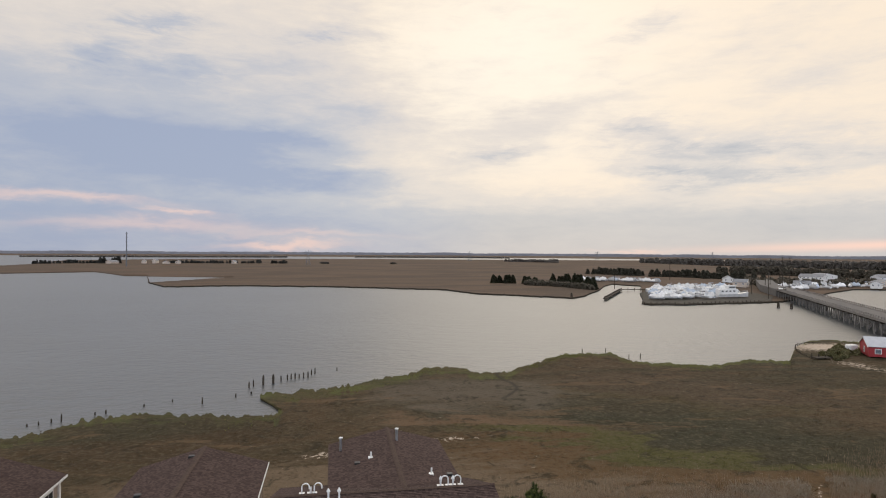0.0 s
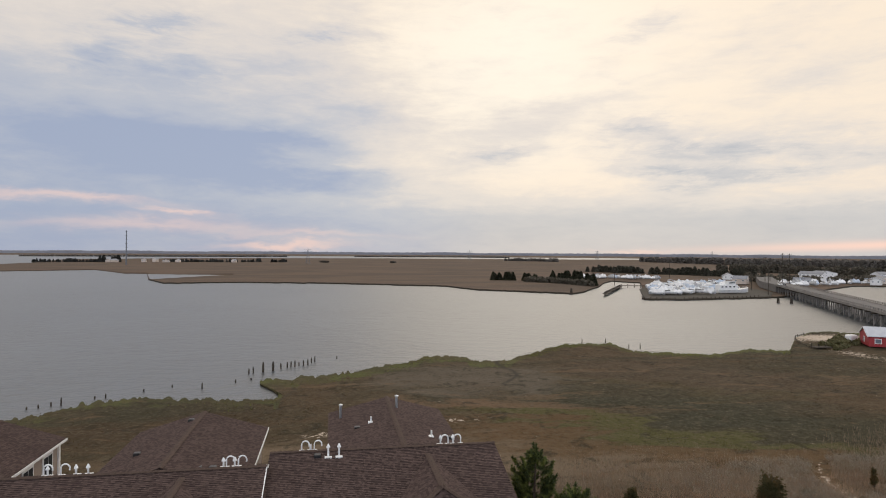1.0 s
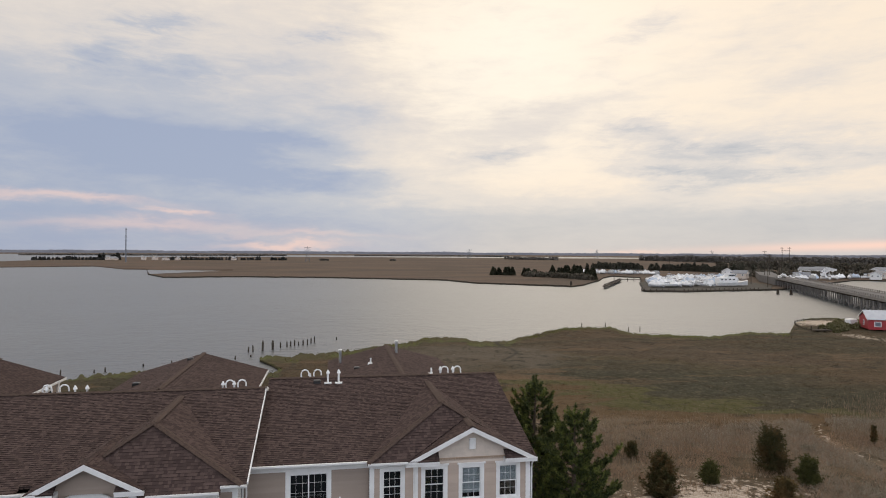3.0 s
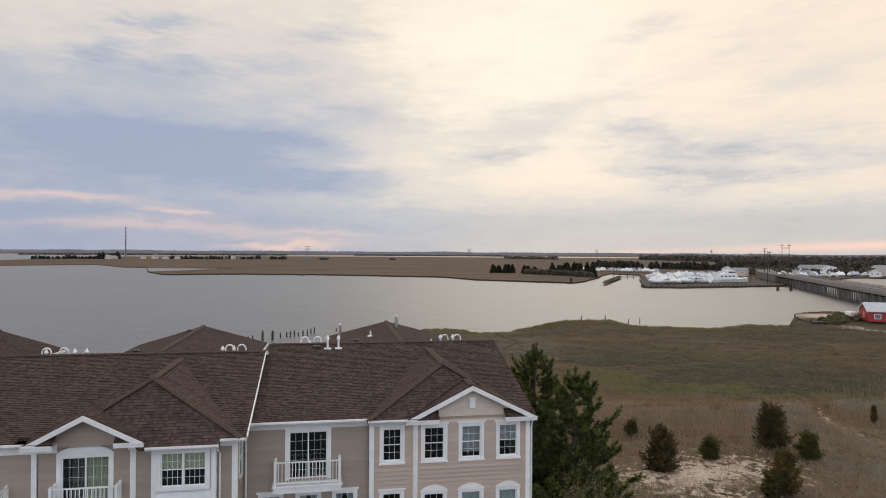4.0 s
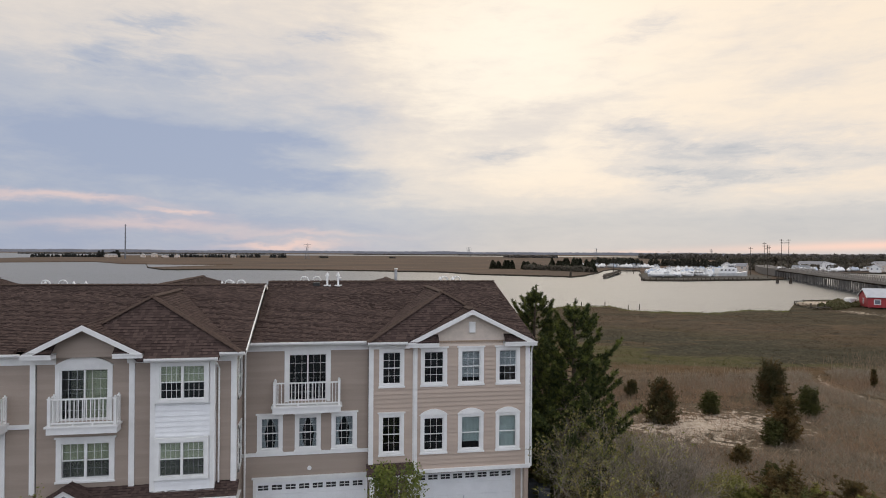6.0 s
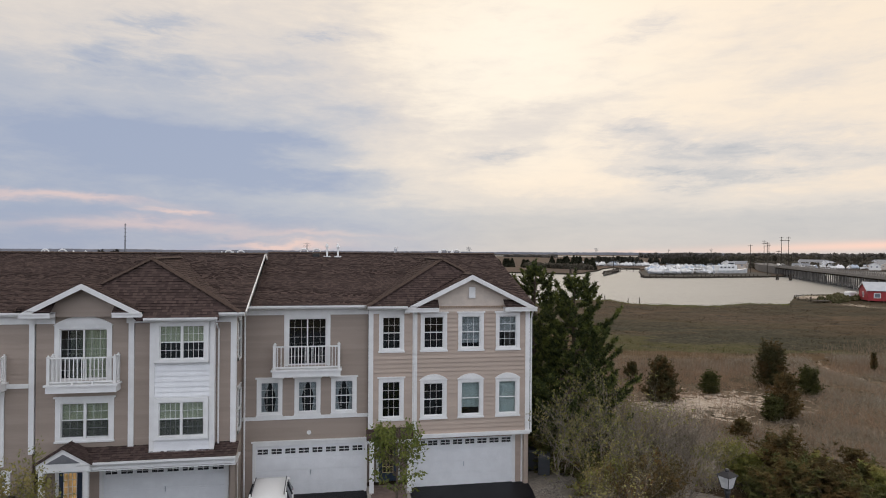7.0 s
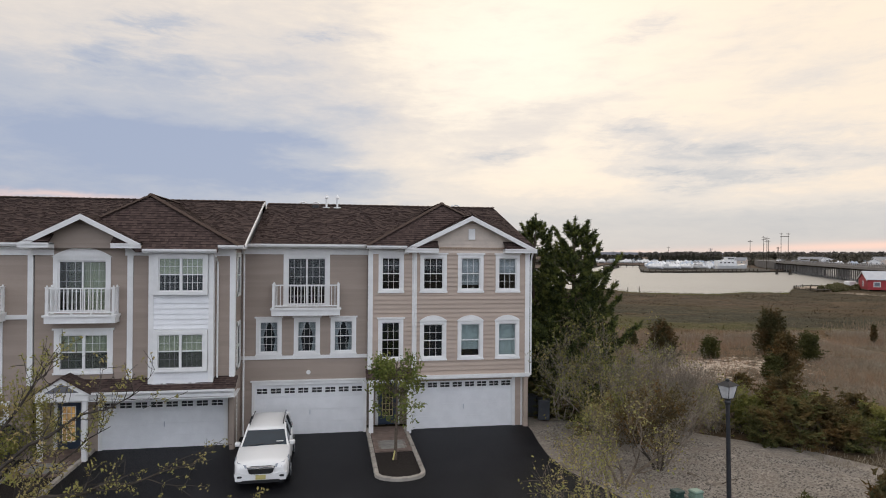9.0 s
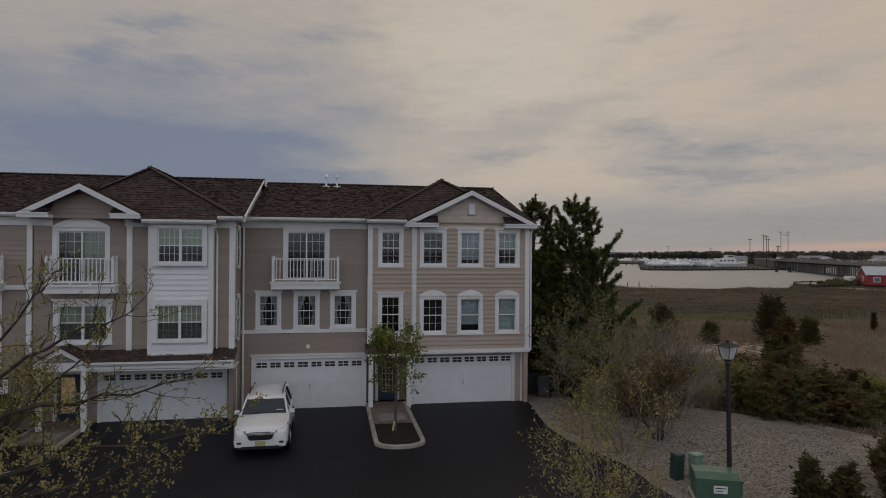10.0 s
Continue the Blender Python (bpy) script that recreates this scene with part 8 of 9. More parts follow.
def cedar(x, y, h, w, seed, mat, label, z=-0.1, lean=0.0, rounded=0.6):
    rng = np.random.default_rng(seed)
    t = tagged(empty("cedar_tree", x, y, z), label, "cedar tree", "cedars on the dune")
    c = sprays(rng, int(44 * h * w) + 30, h * 0.84, w * 0.92, lambda u: (1 - u) ** rounded * min(1, u * 2.5 + 0.62), 1.0, lean, seed)
    part("trunk", tube(bmesh.new(), [(0, 0, -0.2), (lean * 0.5, 0, h * 0.5), (lean, 0, h * 0.95)], [0.12, 0.08, 0.02], 6), BARK, t)
    blades("crown", fan(rng, c, 0.20, 0.042, 0.85, 6), mat, t)
    return t


CEDAR_LIGHT = leaf_material("young_cedar_leaves", (0.068, 0.074, 0.024), (0.105, 0.100, 0.032), (0.060, 0.056, 0.022))
CEDAR_RUST = leaf_material("rusty_cedar_leaves", (0.130, 0.092, 0.038), (0.084, 0.070, 0.028), (0.175, 0.105, 0.040))
cedar(24.9, 44.5, 3.9, 2.9, 21, CEDAR, "dark cedar on the sandy dune", rounded=0.75)
cedar(30.1, 46.3, 1.9, 1.7, 22, CEDAR_LIGHT, "small round light green cedar on the dune", rounded=0.45)
cedar(37.2, 48.3, 4.0, 2.9, 23, CEDAR, "broad dark cedar at the dune's edge", rounded=0.40)
cedar(31.0, 39.0, 3.5, 2.3, 24, CEDAR_RUST, "rusty brown-green cedar on the dune", rounded=0.65)
cedar(29.8, 38.6, 1.7, 1.5, 34, CEDAR_LIGHT, "small light green cedar beside a larger one", rounded=0.5)
cedar(38.0, 45.1, 2.4, 2.0, 25, CEDAR_LIGHT, "small cedar in the dune scrub", rounded=0.6)
cedar(53.1, 54.3, 1.9, 0.4, 26, CEDAR, "slim far cedar in the scrub")
cedar(27.0, 53.6, 1.5, 1.3, 27, CEDAR, "small dark cedar behind the dune")
cedar(25.0, 35.3, 1.1, 1.1, 28, CEDAR_RUST, "low rusty cedar shrub on the sand", rounded=0.5)
cedar(24.3, 31.6, 1.3, 1.2, 35, CEDAR_LIGHT, "low yellow-green cedar in the scrub", rounded=0.6)
cedar(14.0, 16.6, 1.5, 0.9, 29, CEDAR_LIGHT, "young light green cedar by the gravel", rounded=0.8)
cedar(14.7, 16.0, 1.3, 1.0, 30, CEDAR, "young cedar by the gravel", rounded=0.7)
cedar(17.0, 16.6, 1.9, 1.3, 31, CEDAR, "dark young cedar beside the gravel")
cedar(17.9, 17.6, 1.7, 1.6, 32, CEDAR_RUST, "brown-tinged cedar beside the gravel")
cedar(15.4, 14.6, 1.1, 1.3, 33, CEDAR_LIGHT, "low light green cedar by the gravel", rounded=0.5)


def shrub(x, y, h, w, seed, mat, label, dense=1.0):
    """A dense evergreen mound with an uneven outline."""
    rng = np.random.default_rng(seed)
    t = tagged(empty("evergreen_shrub", x, y, -0.1), label, "shrub", "shrubs by the gravel")
    c = sprays(rng, int(24 * h * w * dense) + 20, h, w, lambda u: max(0.1, 1 - (u - 0.25) ** 2 * 1.6) ** 0.5, 0.45, 0, seed)
    stems = []
    for k in range(5):
        stems += limbs(rng, (0, 0, -0.1), (rng.normal() * 0.5, rng.normal() * 0.5, 1), h * 0.6, 0.04, 1)
    part("stemwork", limb_mesh(stems), BARK, t)
    blades("foliage", fan(rng, c, 0.2, 0.03, 0.75, 9), mat, t)
    return t


for i, (x, y, h, w, m) in enumerate(((19.3, 25.6, 1.5, 1.8, 0), (20.3, 24.9, 2.2, 2.2, 0), (21.5, 24.7, 2.1, 2.2, 1), (22.5, 24.2, 1.5, 1.8, 0), (21.2, 26.9, 2.8, 2.3, 1),
                                     (19.9, 27.6, 1.8, 1.7, 2), (25.8, 27.6, 1.5, 1.6, 1), (22.9, 26.9, 1.7, 1.6, 2), (24.4, 24.3, 1.6, 1.8, 2), (25.6, 22.8, 1.8, 1.8, 2), (24.9, 25.8, 1.4, 1.6, 0))):
    shrub(x, y, h, w, 50 + i, (SHRUB, CEDAR_RUST, THICKET)[m], ("dark evergreen shrub at the gravel's edge", "rust-tinged evergreen shrub in the scrub", "light olive shrub in the scrub")[m])


def bare_tree(name, x, y, h, stems, seed, leaf, per, size, label, group, lean=(0, 0), depth=3, r0=0.05, spread=0.35, lift=0.1, leaf_spread=0.09, first=0.35, bark=None, keep=1.0):
    """A loose deciduous tree or thicket with thin forking limbs and sparse young leaves."""
    rng = np.random.default_rng(seed)
    t = tagged(empty(name, x, y, -0.05), label, name.replace("_", " "), group)
    paths, tips = [], []
    for k in range(stems):
        a = 2 * math.pi * (k + rng.uniform(-0.3, 0.3)) / max(stems, 1)
        way = (math.cos(a) * spread + lean[0], math.sin(a) * spread + lean[1], 1)
        paths += limbs(rng, (math.cos(a) * 0.12 * (stems > 1), math.sin(a) * 0.12 * (stems > 1), -0.1), way, h * first * rng.uniform(0.8, 1.15), r0 * rng.uniform(0.7, 1.1), depth, 0.3, 2 if depth > 3 else 3, 0.72, lift, tips, 0.55)
    part("branchwork", limb_mesh(paths), bark or TWIG, t)
    if per:
        tips = np.array(tips)
        blades("foliage", leaves(rng, tips[rng.uniform(size=len(tips)) < keep], size, per, leaf_spread), leaf, t)
    return t


SCRUBLEAF = leaf_material("grey_scrub_leaves", (0.20, 0.17, 0.12), (0.13, 0.115, 0.075), (0.16, 0.135, 0.09))
# thicket between the house and the dune
r3 = random.Random(4)
for i, (x, y, h, m) in enumerate(((11.6, 30.6, 4.2, 1), (12.6, 28.6, 5.2, 0), (13.8, 30.2, 5.6, 0), (13.4, 26.8, 4.4, 1), (14.8, 28.2, 4.4, 2), (15.8, 30.0, 4.2, 2), (15.2, 25.8, 3.6, 2), (16.4, 27.6, 4.2, 2), (17.6, 29.6, 3.6, 2), (12.2, 26.0, 2.6, 0),
                                  (13.2, 23.6, 3.0, 2), (16.9, 31.5, 4.0, 1), (18.6, 31.2, 3.2, 2), (11.4, 33.5, 3.0, 1), (14.2, 33.8, 4.6, 0), (19.8, 29.0, 2.2, 0), (18.3, 27.9, 2.4, 0))):
    bare_tree("thicket_shrub", x, y, h, 6, 100 + i, (THICKET, THICKET, SPRING)[m], (2, 1, 0)[m], 0.058, ("olive thicket shrub with fine young leaves", "twiggy grey thicket shrub with sparse leaves", "bare grey twiggy thicket shrub")[m], "thicket", depth=3, r0=0.055, spread=0.5, first=0.42, bark=THICKTWIG, keep=0.42)
# young trees by the drive and the camera
bare_tree("young_tree", 6.1, 13.5, 4.2, 3, 201, SPRING, 3, 0.040, "young tree with sparse yellow spring leaves by the drive", "young trees", depth=3, r0=0.06, spread=0.55, first=0.42, lift=0.05, keep=0.5)
bare_tree("young_tree", 8.6, 19.2, 3.2, 3, 202, SPRING, 3, 0.044, "slim young tree with yellowish leaves", "young trees", depth=3, r0=0.045, spread=0.45, first=0.4, keep=0.3)
bare_tree("young_tree", 10.6, 21.6, 4.0, 4, 203, SPRING, 2, 0.046, "many-stemmed young tree with yellowish leaves", "young trees", depth=3, r0=0.07, spread=0.5, first=0.4, keep=0.25)


def sweeping_tree(x, y):
    """A tree whose long limbs sweep out sideways and carry tufts of small leaves on short spurs."""
    rng = np.random.default_rng(204)
    t = tagged(empty("spring_tree", x, y, -0.05), "spreading tree with dark limbs and fresh yellow-green leaves", "spring tree", "young trees")
    paths, tips = [([(0, 0, -0.2), (0.05, 0, 1.8), (-0.02, 0.03, 3.6), (0.06, 0, 5.2), (0.1, 0.05, 6.3)], [0.13, 0.11, 0.085, 0.045, 0.012])], []
    for pts, r, tufts in ((((0, 0, 4.4), (1.5, -0.2, 5.25), (2.5, 0.0, 5.3), (3.6, 0.2, 5.5)), 0.042, 22), (((0, 0, 3.4), (1.6, -0.7, 4.55), (2.7, -0.8, 4.88), (4.25, -1.0, 5.06)), 0.048, 30),
                          (((0, 0, 4.6), (1.5, 0.4, 5.8), (2.1, 0.5, 6.15), (2.75, 0.7, 6.45)), 0.034, 16), (((0, 0, 4.9), (0.9, 0.4, 5.7), (1.35, 0.6, 6.5), (1.6, 0.7, 6.9)), 0.030, 18),
                          (((0, 0, 3.2), (1.5, -1.2, 4.35), (2.9, -1.3, 4.72), (3.9, -1.4, 4.95)), 0.040, 30), (((0, 0, 4.4), (-0.6, 0.2, 4.9), (-1.3, 0.3, 5.5), (-2.0, 0.2, 6.0)), 0.05, 14),
                          (((0, 0, 4.0), (1.2, 0.5, 5.0), (1.7, 0.6, 5.5), (2.3, 0.9, 5.9)), 0.030, 18), (((0, 0, 3.0), (1.3, -0.9, 4.0), (2.4, -1.0, 4.35), (3.3, -1.2, 4.6)), 0.036, 24)):
        q = [np.array(p, float) for p in pts]
        fine = [q[0] + (q[1] - q[0]) * k / 3 for k in range(3)] + [q[1] + (q[2] - q[1]) * k / 3 for k in range(3)] + [q[2] + (q[3] - q[2]) * k / 3 for k in range(4)]
        fine = [p + rng.normal(size=3) * 0.035 * (0 < i < 9) for i, p in enumerate(fine)]
        paths.append((fine, [r * (1 - 0.93 * i / 9) + 0.003 for i in range(10)]))
        for k in range(tufts):
            u = rng.uniform(0.25, 1.0) * 8.999
            i = int(u)
            p = fine[i] + (fine[i + 1] - fine[i]) * (u - i)
            d = (q[3] - q[1]) / np.linalg.norm(q[3] - q[1]) * 0.7 + rng.normal(size=3) * 0.55 + np.array((0, 0, 0.3))
            paths += limbs(rng, p, d, rng.uniform(0.22, 0.6), max(r * 0.22, 0.006), 1, 0.35, 2, 0.55, 0.04, tips, 0.6)
    part("branchwork", limb_mesh(paths, 6), DARKBARK, t)
    tips = np.array(tips)
    blades("foliage", leaves(rng, tips[rng.uniform(size=len(tips)) < 0.42], 0.022, 5, 0.022), SPRING, t)
    return t


sweeping_tree(-5.3, 9.3)
bare_tree("spring_tree", -11.2, 23.4, 3.9, 4, 205, THICKET, 4, 0.055, "young tree with yellow-green leaves in the island", "young trees", depth=3, r0=0.06, spread=0.35, first=0.42)


def street_tree(x, y, h):
    rng = np.random.default_rng(77)
    t = tagged(empty("ornamental_tree", x, y, 0.05), "young ornamental tree with round green crown in mulch", "ornamental tree")
    paths = [([(0, 0, -0.1), (0.02, 0, 0.9), (0.05, 0.02, 1.8), (0.03, 0, h * 0.92)], [0.07, 0.06, 0.05, 0.015])]
    tips = []
    for k in range(30):
        z = rng.uniform(1.35, h * 0.88)
        a = rng.uniform(0, 2 * math.pi)
        ln = 0.86 * math.sin(min(1.0, (h - z) / (h - 1.2) * 1.05 + 0.12) * math.pi * 0.62) + 0.12
        paths += limbs(rng, (0.04, 0, z), (math.cos(a), math.sin(a), 0.55), ln, 0.022, 1, 0.25, 3, 0.55, 0.06, tips, 0.7)
    part("trunk", limb_mesh(paths, 6), BARK, t)
    blades("crown", leaves(rng, np.array(tips), 0.070, 5, 0.11), STREETLEAF, t)
    part("tree_tie", tube(bmesh.new(), [(-0.1, -0.08, 0.04), (-0.02, -0.03, 0.4)], 0.035, 6), PLATE, t, "yellow tie at the trunk's foot")
    return t


street_tree(2.74, 25.6, 4.25)

bare_tree("young_tree", 12.7, 23.0, 3.6, 3, 207, CEDAR_RUST, 5, 0.055, "brown-leaved young tree at the end of the gravel", "young trees", depth=3, r0=0.06, spread=0.3, first=0.4, bark=DARKBARK, keep=0.6)
# low dark shrubs added to stand in for the thicket's shaded gaps
for i, (x, y, h, w) in enumerate(((11.2, 31.6, 1.9, 2.6), (13.4, 30.6, 2.2, 2.8), (12.4, 28.2, 1.6, 2.4), (15.6, 28.8, 1.8, 2.6), (17.6, 30.8, 1.5, 2.4), (14.2, 26.4, 1.3, 2.0))):
    shrub(x, y, h, w, 300 + i, (SHRUB, CEDAR)[i % 2], "evergreen growth added as the dark gaps within the thicket")
low = []
for k in range(3):
    low.append(bare_tree("scrub_bush", 36.5 + 3.0 * k, 33.5 + 2.5 * k, 1.0, 7, 230 + k, (THICKET, SCRUBLEAF, SCRUBLEAF)[k], (1, 2, 1)[k], 0.04, "low grey twiggy scrub bush in the dune grass", "scrub bushes", depth=2, r0=0.022, spread=0.8, first=0.5, bark=THICKTWIG))
for k in range(46):
    bx, by = r3.uniform(31, 62), r3.uniform(27, 57)
    if bx < 33 + (by - 30) * 0.25 or abs(bx - (46.3 + (by - 46) * 0.47)) < 2.0:
        continue
    b = copy_thing(low[k % 3], pose(bx, by, -0.05, 0, 0, r3.uniform(0, 360)))
    b.scale = (r3.uniform(0.8, 1.5), r3.uniform(0.8, 1.5), r3.uniform(0.6, 1.1))
# fallen limb on the gravel
fallen = tagged(empty("fallen_branch", 13.6, 22.4, 0.0), "dry brown fallen branch on the gravel", "branch")
part("limb", limb_mesh(limbs(np.random.default_rng(8), (0, 0, 0.08), (1, -0.35, 0.06), 2.2, 0.05, 2, 0.4, 2, 0.5, -0.02, None, 0.5)), TWIG, fallen)


# ---------------------------------------------------------------- grasses, reeds and scrub
def grass_field(name, n, area, h0, h1, width, mat, label, seed, dens=None, base_z=None, bend=0.35):
    rng = np.random.default_rng(seed)
    x, y = rng.uniform(area[0], area[1], n), rng.uniform(area[2], area[3], n)
    if dens is not None:
        keep = rng.uniform(0, 1, n) < dens(x, y)
        x, y = x[keep], y[keep]
    z = base_z(x, y) if base_z is not None else np.full(len(x), -0.1)
    n = len(x)
    p = np.stack([x, y, z], -1)
    a = rng.uniform(0, math.pi, n)
    s = np.stack([np.cos(a), np.sin(a), np.zeros(n)], -1) * (width * rng.uniform(0.6, 1.3, n))[:, None]
    h = rng.uniform(h0, h1, n)
    tip = p + np.stack([rng.normal(size=n) * bend * h, rng.normal(size=n) * bend * h, h], -1)
    ob = blades(name, np.stack([p - s, p + s, tip], 1), mat)
    return tagged(ob, label, "grass", kind="stuff")


def lie(x, y):
    r = np.hypot(x, y)
    return np.interp(r, [0, 44, 62, 400], [-0.04, -0.06, -0.6, -0.62]) + 0.55 * np.exp(-(((x - 33) / 16) ** 2 + ((y - 50) / 9) ** 2)) - 0.03


def bank_lie(x, y):
    gap = near_shore(np.degrees(np.arctan2(x, y))) - np.hypot(x, y)
    return lie(x, y) - 0.32 * np.clip(1.0 - gap / 25.0, 0, 1)


def patchy(scale, cut, seed):
    def f(x, y):
        v = np.array([noise.fractal(Vector((a * scale, b * scale, seed)), 1.0, 2.0, 3) for a, b in zip(x, y)])
        return np.clip((v - cut) * 3, 0, 1)
    return f


def belt(x, y):
    """Reeds stand in a belt between dune and marsh."""
    mid = 56.5 + 0.0025 * (x - 30) ** 2 - 2.0 * np.sin(x * 0.15)
    trail = np.abs(x - (46.3 + (y - 46) * 0.47 + 1.2 * np.sin(y * 0.3))) < 1.2
    return np.exp(-((y - mid) / 6.0) ** 2) * 0.8 * ~trail


def dune(x, y):
    clear = np.exp(-(((x - 27) / 8) ** 2 + ((y - 43 - (x - 27) * 0.15) / 4.2) ** 2)) * 0.62
    return np.clip(patchy(0.25, -0.25, 3)(x, y) - clear, 0.04, 1) * ((x > 12.5 + (30 - y).clip(0, 20) * 0.75) | (y > 31)) * ((y > 27.0) | (x > 19.9))


def marsh(x, y):
    r, a = np.hypot(x, y), np.degrees(np.arctan2(x, y))
    return (r < near_shore(a) - 1.0) * (r > 60) * (0.35 + 0.65 * patchy(0.05, -0.2, 9)(x, y))


def shore(x, y):
    r, a = np.hypot(x, y), np.degrees(np.arctan2(x, y))
    gap = near_shore(a) - r
    lush = np.clip(patchy(0.045, -0.1, 2)(x, y), 0.05, 1) * np.where(a < -7, 0.05, 1.0)
    return (gap > 2.2) * (np.abs(a + 5.2) > 1.6) * np.clip(1 - gap / 11.0, 0, 1) * lush


SCRUB = leaf_material("grey_scrub", (0.34, 0.295, 0.225), (0.225, 0.195, 0.145), (0.28, 0.23, 0.175))
DUNE = leaf_material("dune_grass", (0.38, 0.26, 0.17), (0.26, 0.18, 0.12), (0.31, 0.20, 0.13))
MARSH = marsh_grass_material()
MARSH_GREEN = leaf_material("shore_grass", (0.112, 0.126, 0.026), (0.165, 0.170, 0.034), (0.068, 0.074, 0.021))
grass_field("reeds", 150000, (9, 95, 44, 76), 0.35, 0.85, 0.016, REED, "dry pale reeds in a belt", 61, belt, lie, 0.12)
grass_field("dune_grass", 60000, (11, 62, 24, 58), 0.25, 0.65, 0.02, DUNE, "dry pinkish dune grass in tufts", 62, dune, lie, 0.6)
grass_field("marsh_grass", 90000, (-60, 130, 55, 165), 0.08, 0.2, 0.05, MARSH, "short brown marsh grass", 63, marsh, lie, 1.3)
grass_field("shore_grass", 220000, (-60, 130, 90, 175), 0.12, 0.32, 0.06, MARSH_GREEN, "bright green cordgrass along the water", 64, shore, bank_lie, 0.4)


def scrub_density(x, y):
    right = 1 / (1 + np.exp(-(x - 34 - (y - 35) * 0.25) / 2.5))
    return right * patchy(0.16, -0.25, 5)(x, y) * ((np.abs(x - (46.3 + (y - 46) * 0.47 + 1.2 * np.sin(y * 0.3))) > 1.0))


grass_field("scrub", 170000, (24, 80, 26, 64), 0.2, 0.75, 0.014, SCRUB, "grey twiggy dune scrub", 65, scrub_density, lie, 0.9)
grass_field("weeds", 60000, (13, 34, 22, 42), 0.12, 0.5, 0.014, SCRUB, "grey-green weeds behind the gravel", 66, dune, lie, 0.5)


# ---------------------------------------------------------------- far woods
def far_wood(name, pts, n, h, size, mat, label, seed, depth=18.0, flat=0.35, cone=0.0):
    """A belt of trees: many leaf clumps heaped into crowns of uneven height along a line."""
    rng = np.random.default_rng(seed)
    P = np.array(pts, float)
    seg = np.hypot(*np.diff(P, axis=0).T)
    cum = np.concatenate([[0], np.cumsum(seg)])
    crowns = max(8, int(cum[-1] / (h * 0.22)))
    u = np.sort(rng.uniform(0, cum[-1], crowns))
    cx, cy = np.interp(u, cum, P[:, 0]), np.interp(u, cum, P[:, 1])
    cy = cy + rng.uniform(0, depth, crowns)
    hh = h * (flat + (1 - flat) * np.array([0.5 + 0.5 * noise.noise(Vector((q / (h * 3.0), seed, 0))) for q in u])) * rng.uniform(0.75, 1.2, crowns)
    k = rng.integers(0, crowns, n)
    t = rng.uniform(0, 1, n)
    rad = hh[k] * (0.42 - 0.14 * cone) * np.where(cone > 0, (1 - t) ** 0.7, np.sqrt(np.maximum(0.05, 1 - (t - 0.35) ** 2 * 2.0)))
    a = rng.uniform(0, 2 * math.pi, n)
    c = np.stack([cx[k] + np.cos(a) * rad, cy[k] + np.sin(a) * rad, -0.6 + t * hh[k]], -1)
    ob = blades(name, leaves(rng, c, size, 1, 0.0), mat)
    return tagged(ob, label, "trees", kind="stuff")


STREETLEAF_DULL = leaf_material("dull_green_scrub", (0.120, 0.118, 0.050), (0.165, 0.150, 0.076), (0.14, 0.118, 0.064))
# distance haze is mixed into the next two leaf colours
HAZE_DARK = leaf_material("hazed_dark_shore_woods", (0.040, 0.045, 0.040), (0.062, 0.062, 0.056), (0.075, 0.066, 0.058))
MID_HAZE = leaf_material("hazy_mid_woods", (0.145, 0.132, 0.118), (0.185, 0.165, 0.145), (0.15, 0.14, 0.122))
EVERGREEN = leaf_material("grey_green_evergreens", (0.060, 0.062, 0.045), (0.100, 0.092, 0.070), (0.085, 0.076, 0.058))
BLACKISH = leaf_material("dark_evergreens", (0.026, 0.032, 0.018), (0.050, 0.052, 0.030), (0.044, 0.040, 0.024))


def polar(*pairs):
    return [(r * math.sin(radians(a)), r * math.cos(radians(a))) for a, r in pairs]


def far_ridge(name, pts, h, mat, label, seed):
    """A distant wooded shore as one low uneven bank."""
    P = np.array(pts, float)
    seg = np.hypot(*np.diff(P, axis=0).T)
    cum = np.concatenate([[0], np.cumsum(seg)])
    n = 900
    u = np.linspace(0, cum[-1], n)
    x, y = np.interp(u, cum, P[:, 0]), np.interp(u, cum, P[:, 1])
    bm = bmesh.new()
    rows = []
    for i in range(n):
        k = h * (0.72 + 0.25 * noise.fractal(Vector((u[i] / 420, seed, 0)), 1.0, 2.0, 4) + 0.12 * noise.noise(Vector((u[i] / 25, seed, 5))))
        s = 1 + 60 / math.hypot(x[i], y[i])
        rows.append((bm.verts.new((x[i], y[i], -2)), bm.verts.new((x[i] * (1 + (s - 1) * 0.15), y[i] * (1 + (s - 1) * 0.15), k * 0.8)), bm.verts.new((x[i] * s, y[i] * s, k)), bm.verts.new((x[i] * s * 1.03, y[i] * s * 1.03, -2))))
    for a, b in zip(rows, rows[1:]):
        for j in range(3):
            bm.faces.new((a[j], b[j], b[j + 1], a[j + 1]))
    bmesh.ops.recalc_face_normals(bm, faces=bm.faces[:])
    return tagged(link_mesh(name, bm, mat), label, "woods", kind="structure")


# blue-grey base colour carries the haze over the far bank
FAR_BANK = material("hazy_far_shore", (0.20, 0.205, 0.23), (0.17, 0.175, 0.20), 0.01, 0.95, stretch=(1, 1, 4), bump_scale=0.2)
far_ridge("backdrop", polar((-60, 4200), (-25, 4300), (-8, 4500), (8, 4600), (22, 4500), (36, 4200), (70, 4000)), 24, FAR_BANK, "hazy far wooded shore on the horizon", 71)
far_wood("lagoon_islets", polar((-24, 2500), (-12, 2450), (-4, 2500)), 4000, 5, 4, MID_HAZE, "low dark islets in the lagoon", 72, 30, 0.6)
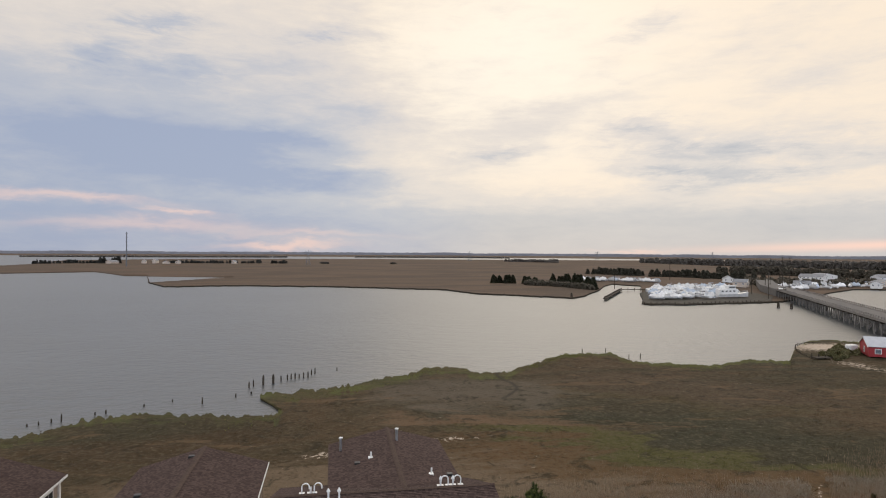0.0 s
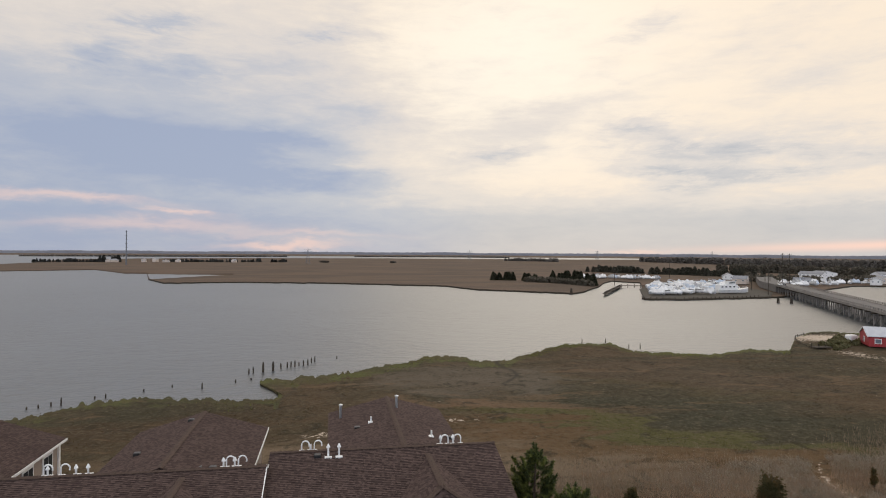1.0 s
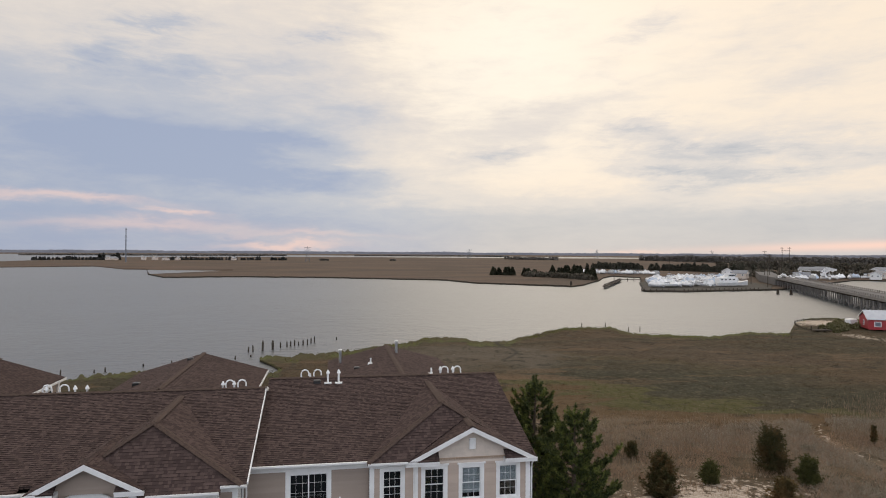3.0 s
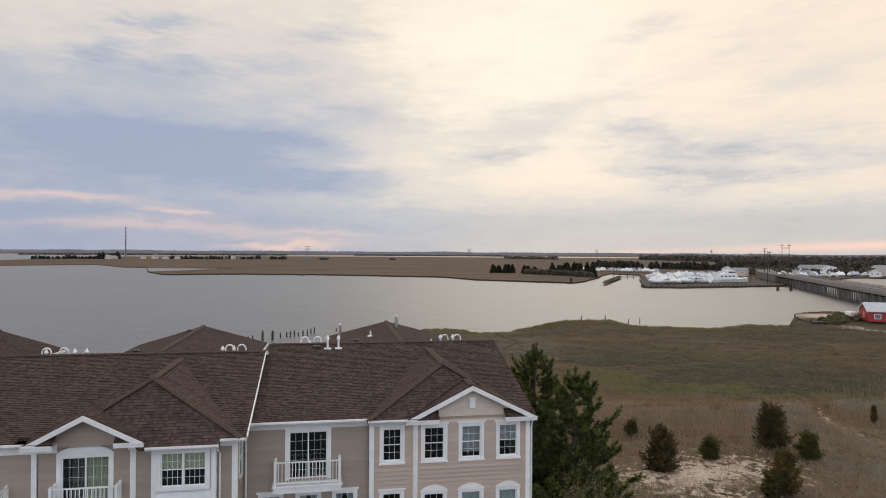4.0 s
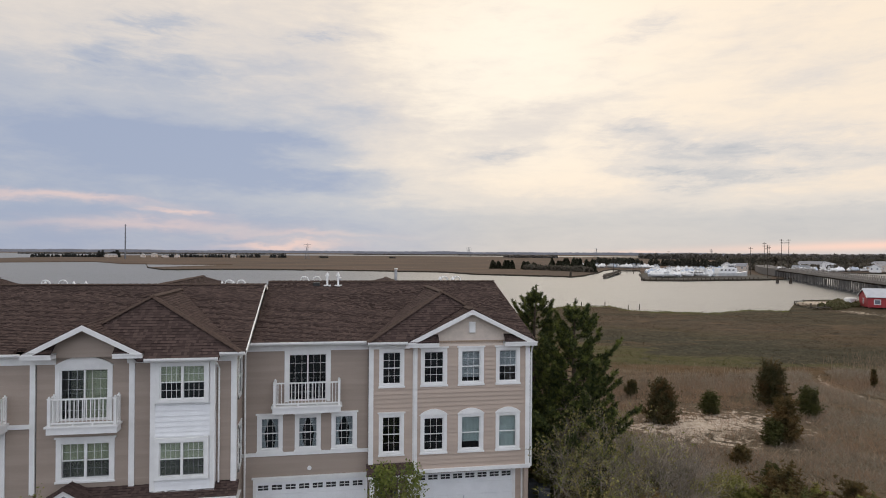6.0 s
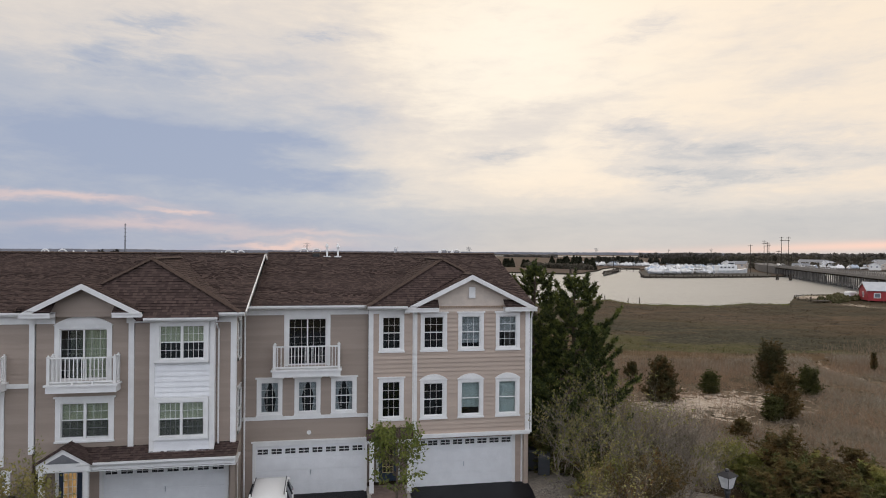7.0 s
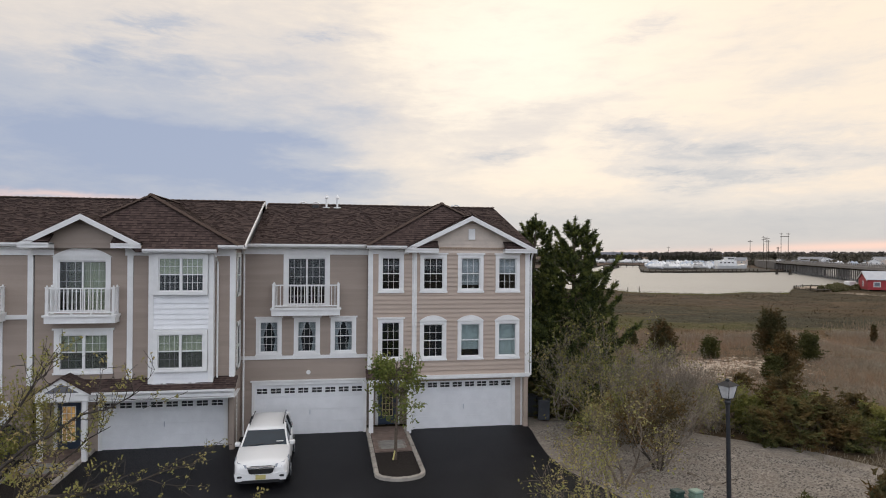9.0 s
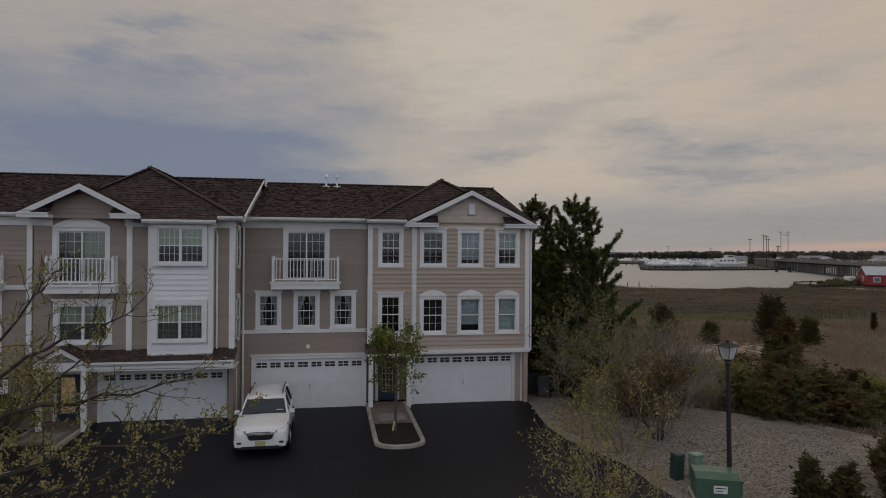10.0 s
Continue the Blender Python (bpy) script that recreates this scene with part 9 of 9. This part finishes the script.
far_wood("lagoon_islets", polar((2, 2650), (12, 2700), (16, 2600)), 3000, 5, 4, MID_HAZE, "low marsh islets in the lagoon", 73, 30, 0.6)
far_wood("left_shore_trees", polar((-23.2, 1330), (-21, 1345), (-18.6, 1350)), 5000, 8.0, 1.4, HAZE_DARK, "dark trees on the far marsh shore", 74, 14, 0.2, 0.4)
far_wood("left_shore_trees", polar((-18.7, 1330), (-17.3, 1330)), 2600, 14, 1.6, HAZE_DARK, "tall dark trees by the far houses", 75, 12, 0.5, 0.4)
far_wood("left_shore_trees", polar((-14.0, 1330), (-11, 1330), (-8.8, 1320), (-6.2, 1320)), 5200, 9.0, 1.4, HAZE_DARK, "dark trees on the far marsh shore", 76, 14, 0.2, 0.4)
far_wood("left_shore_trees", polar((-5.4, 1310), (-4.0, 1310)), 1400, 7.5, 1.4, HAZE_DARK, "dark clump of trees on the marsh", 77, 12, 0.5, 0.4)
far_wood("left_shore_trees", polar((-1.2, 1290), (-0.3, 1290)), 300, 4.5, 1.2, HAZE_DARK, "small clump of trees on the marsh", 78, 8, 0.5)
far_wood("left_shore_trees", polar((5.2, 1290), (5.7, 1290)), 160, 4, 1.2, HAZE_DARK, "small clump of trees on the marsh", 79, 8, 0.5)
far_wood("islet_cedars", [(131, 508), (146, 503), (160, 495), (174, 482)], 12000, 9.5, 1.0, BLACKISH, "dark cedars on the marsh islet", 80, 10, 0.15, 0.4)
far_wood("islet_cedars", [(170, 470), (182, 452), (186, 432), (181, 415)], 8000, 11, 1.1, BLACKISH, "dark cedars at the islet's end", 81, 8, 0.4, 0.4)
far_wood("islet_scrub", [(150, 480), (172, 445), (178, 412)], 3500, 5, 1.0, FARTREE, "brown scrub on the islet", 82, 8, 0.5)
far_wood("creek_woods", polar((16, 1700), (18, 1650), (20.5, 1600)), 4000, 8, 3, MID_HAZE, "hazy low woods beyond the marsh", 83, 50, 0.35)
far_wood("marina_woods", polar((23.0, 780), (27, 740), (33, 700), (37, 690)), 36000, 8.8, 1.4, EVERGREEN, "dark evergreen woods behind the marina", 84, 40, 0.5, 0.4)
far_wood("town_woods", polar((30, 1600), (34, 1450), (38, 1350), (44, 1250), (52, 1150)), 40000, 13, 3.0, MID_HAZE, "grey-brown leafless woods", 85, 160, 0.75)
far_wood("town_woods", polar((36, 880), (41, 820), (46, 760), (53, 720)), 26000, 12, 1.8, FARTREE, "brown woods among the houses", 86, 90, 0.35)
far_wood("town_trees", polar((37.5, 560), (40, 580), (43, 600), (47, 620)), 6000, 8, 1.2, FARTREE, "brown trees by the creek houses", 87, 40, 0.35)
far_wood("spit_scrub", [(121, 133), (127, 137), (133, 141), (139, 146)], 4200, 1.7, 0.32, STREETLEAF_DULL, "low green scrub in front of the red house", 88, 8, 0.5)
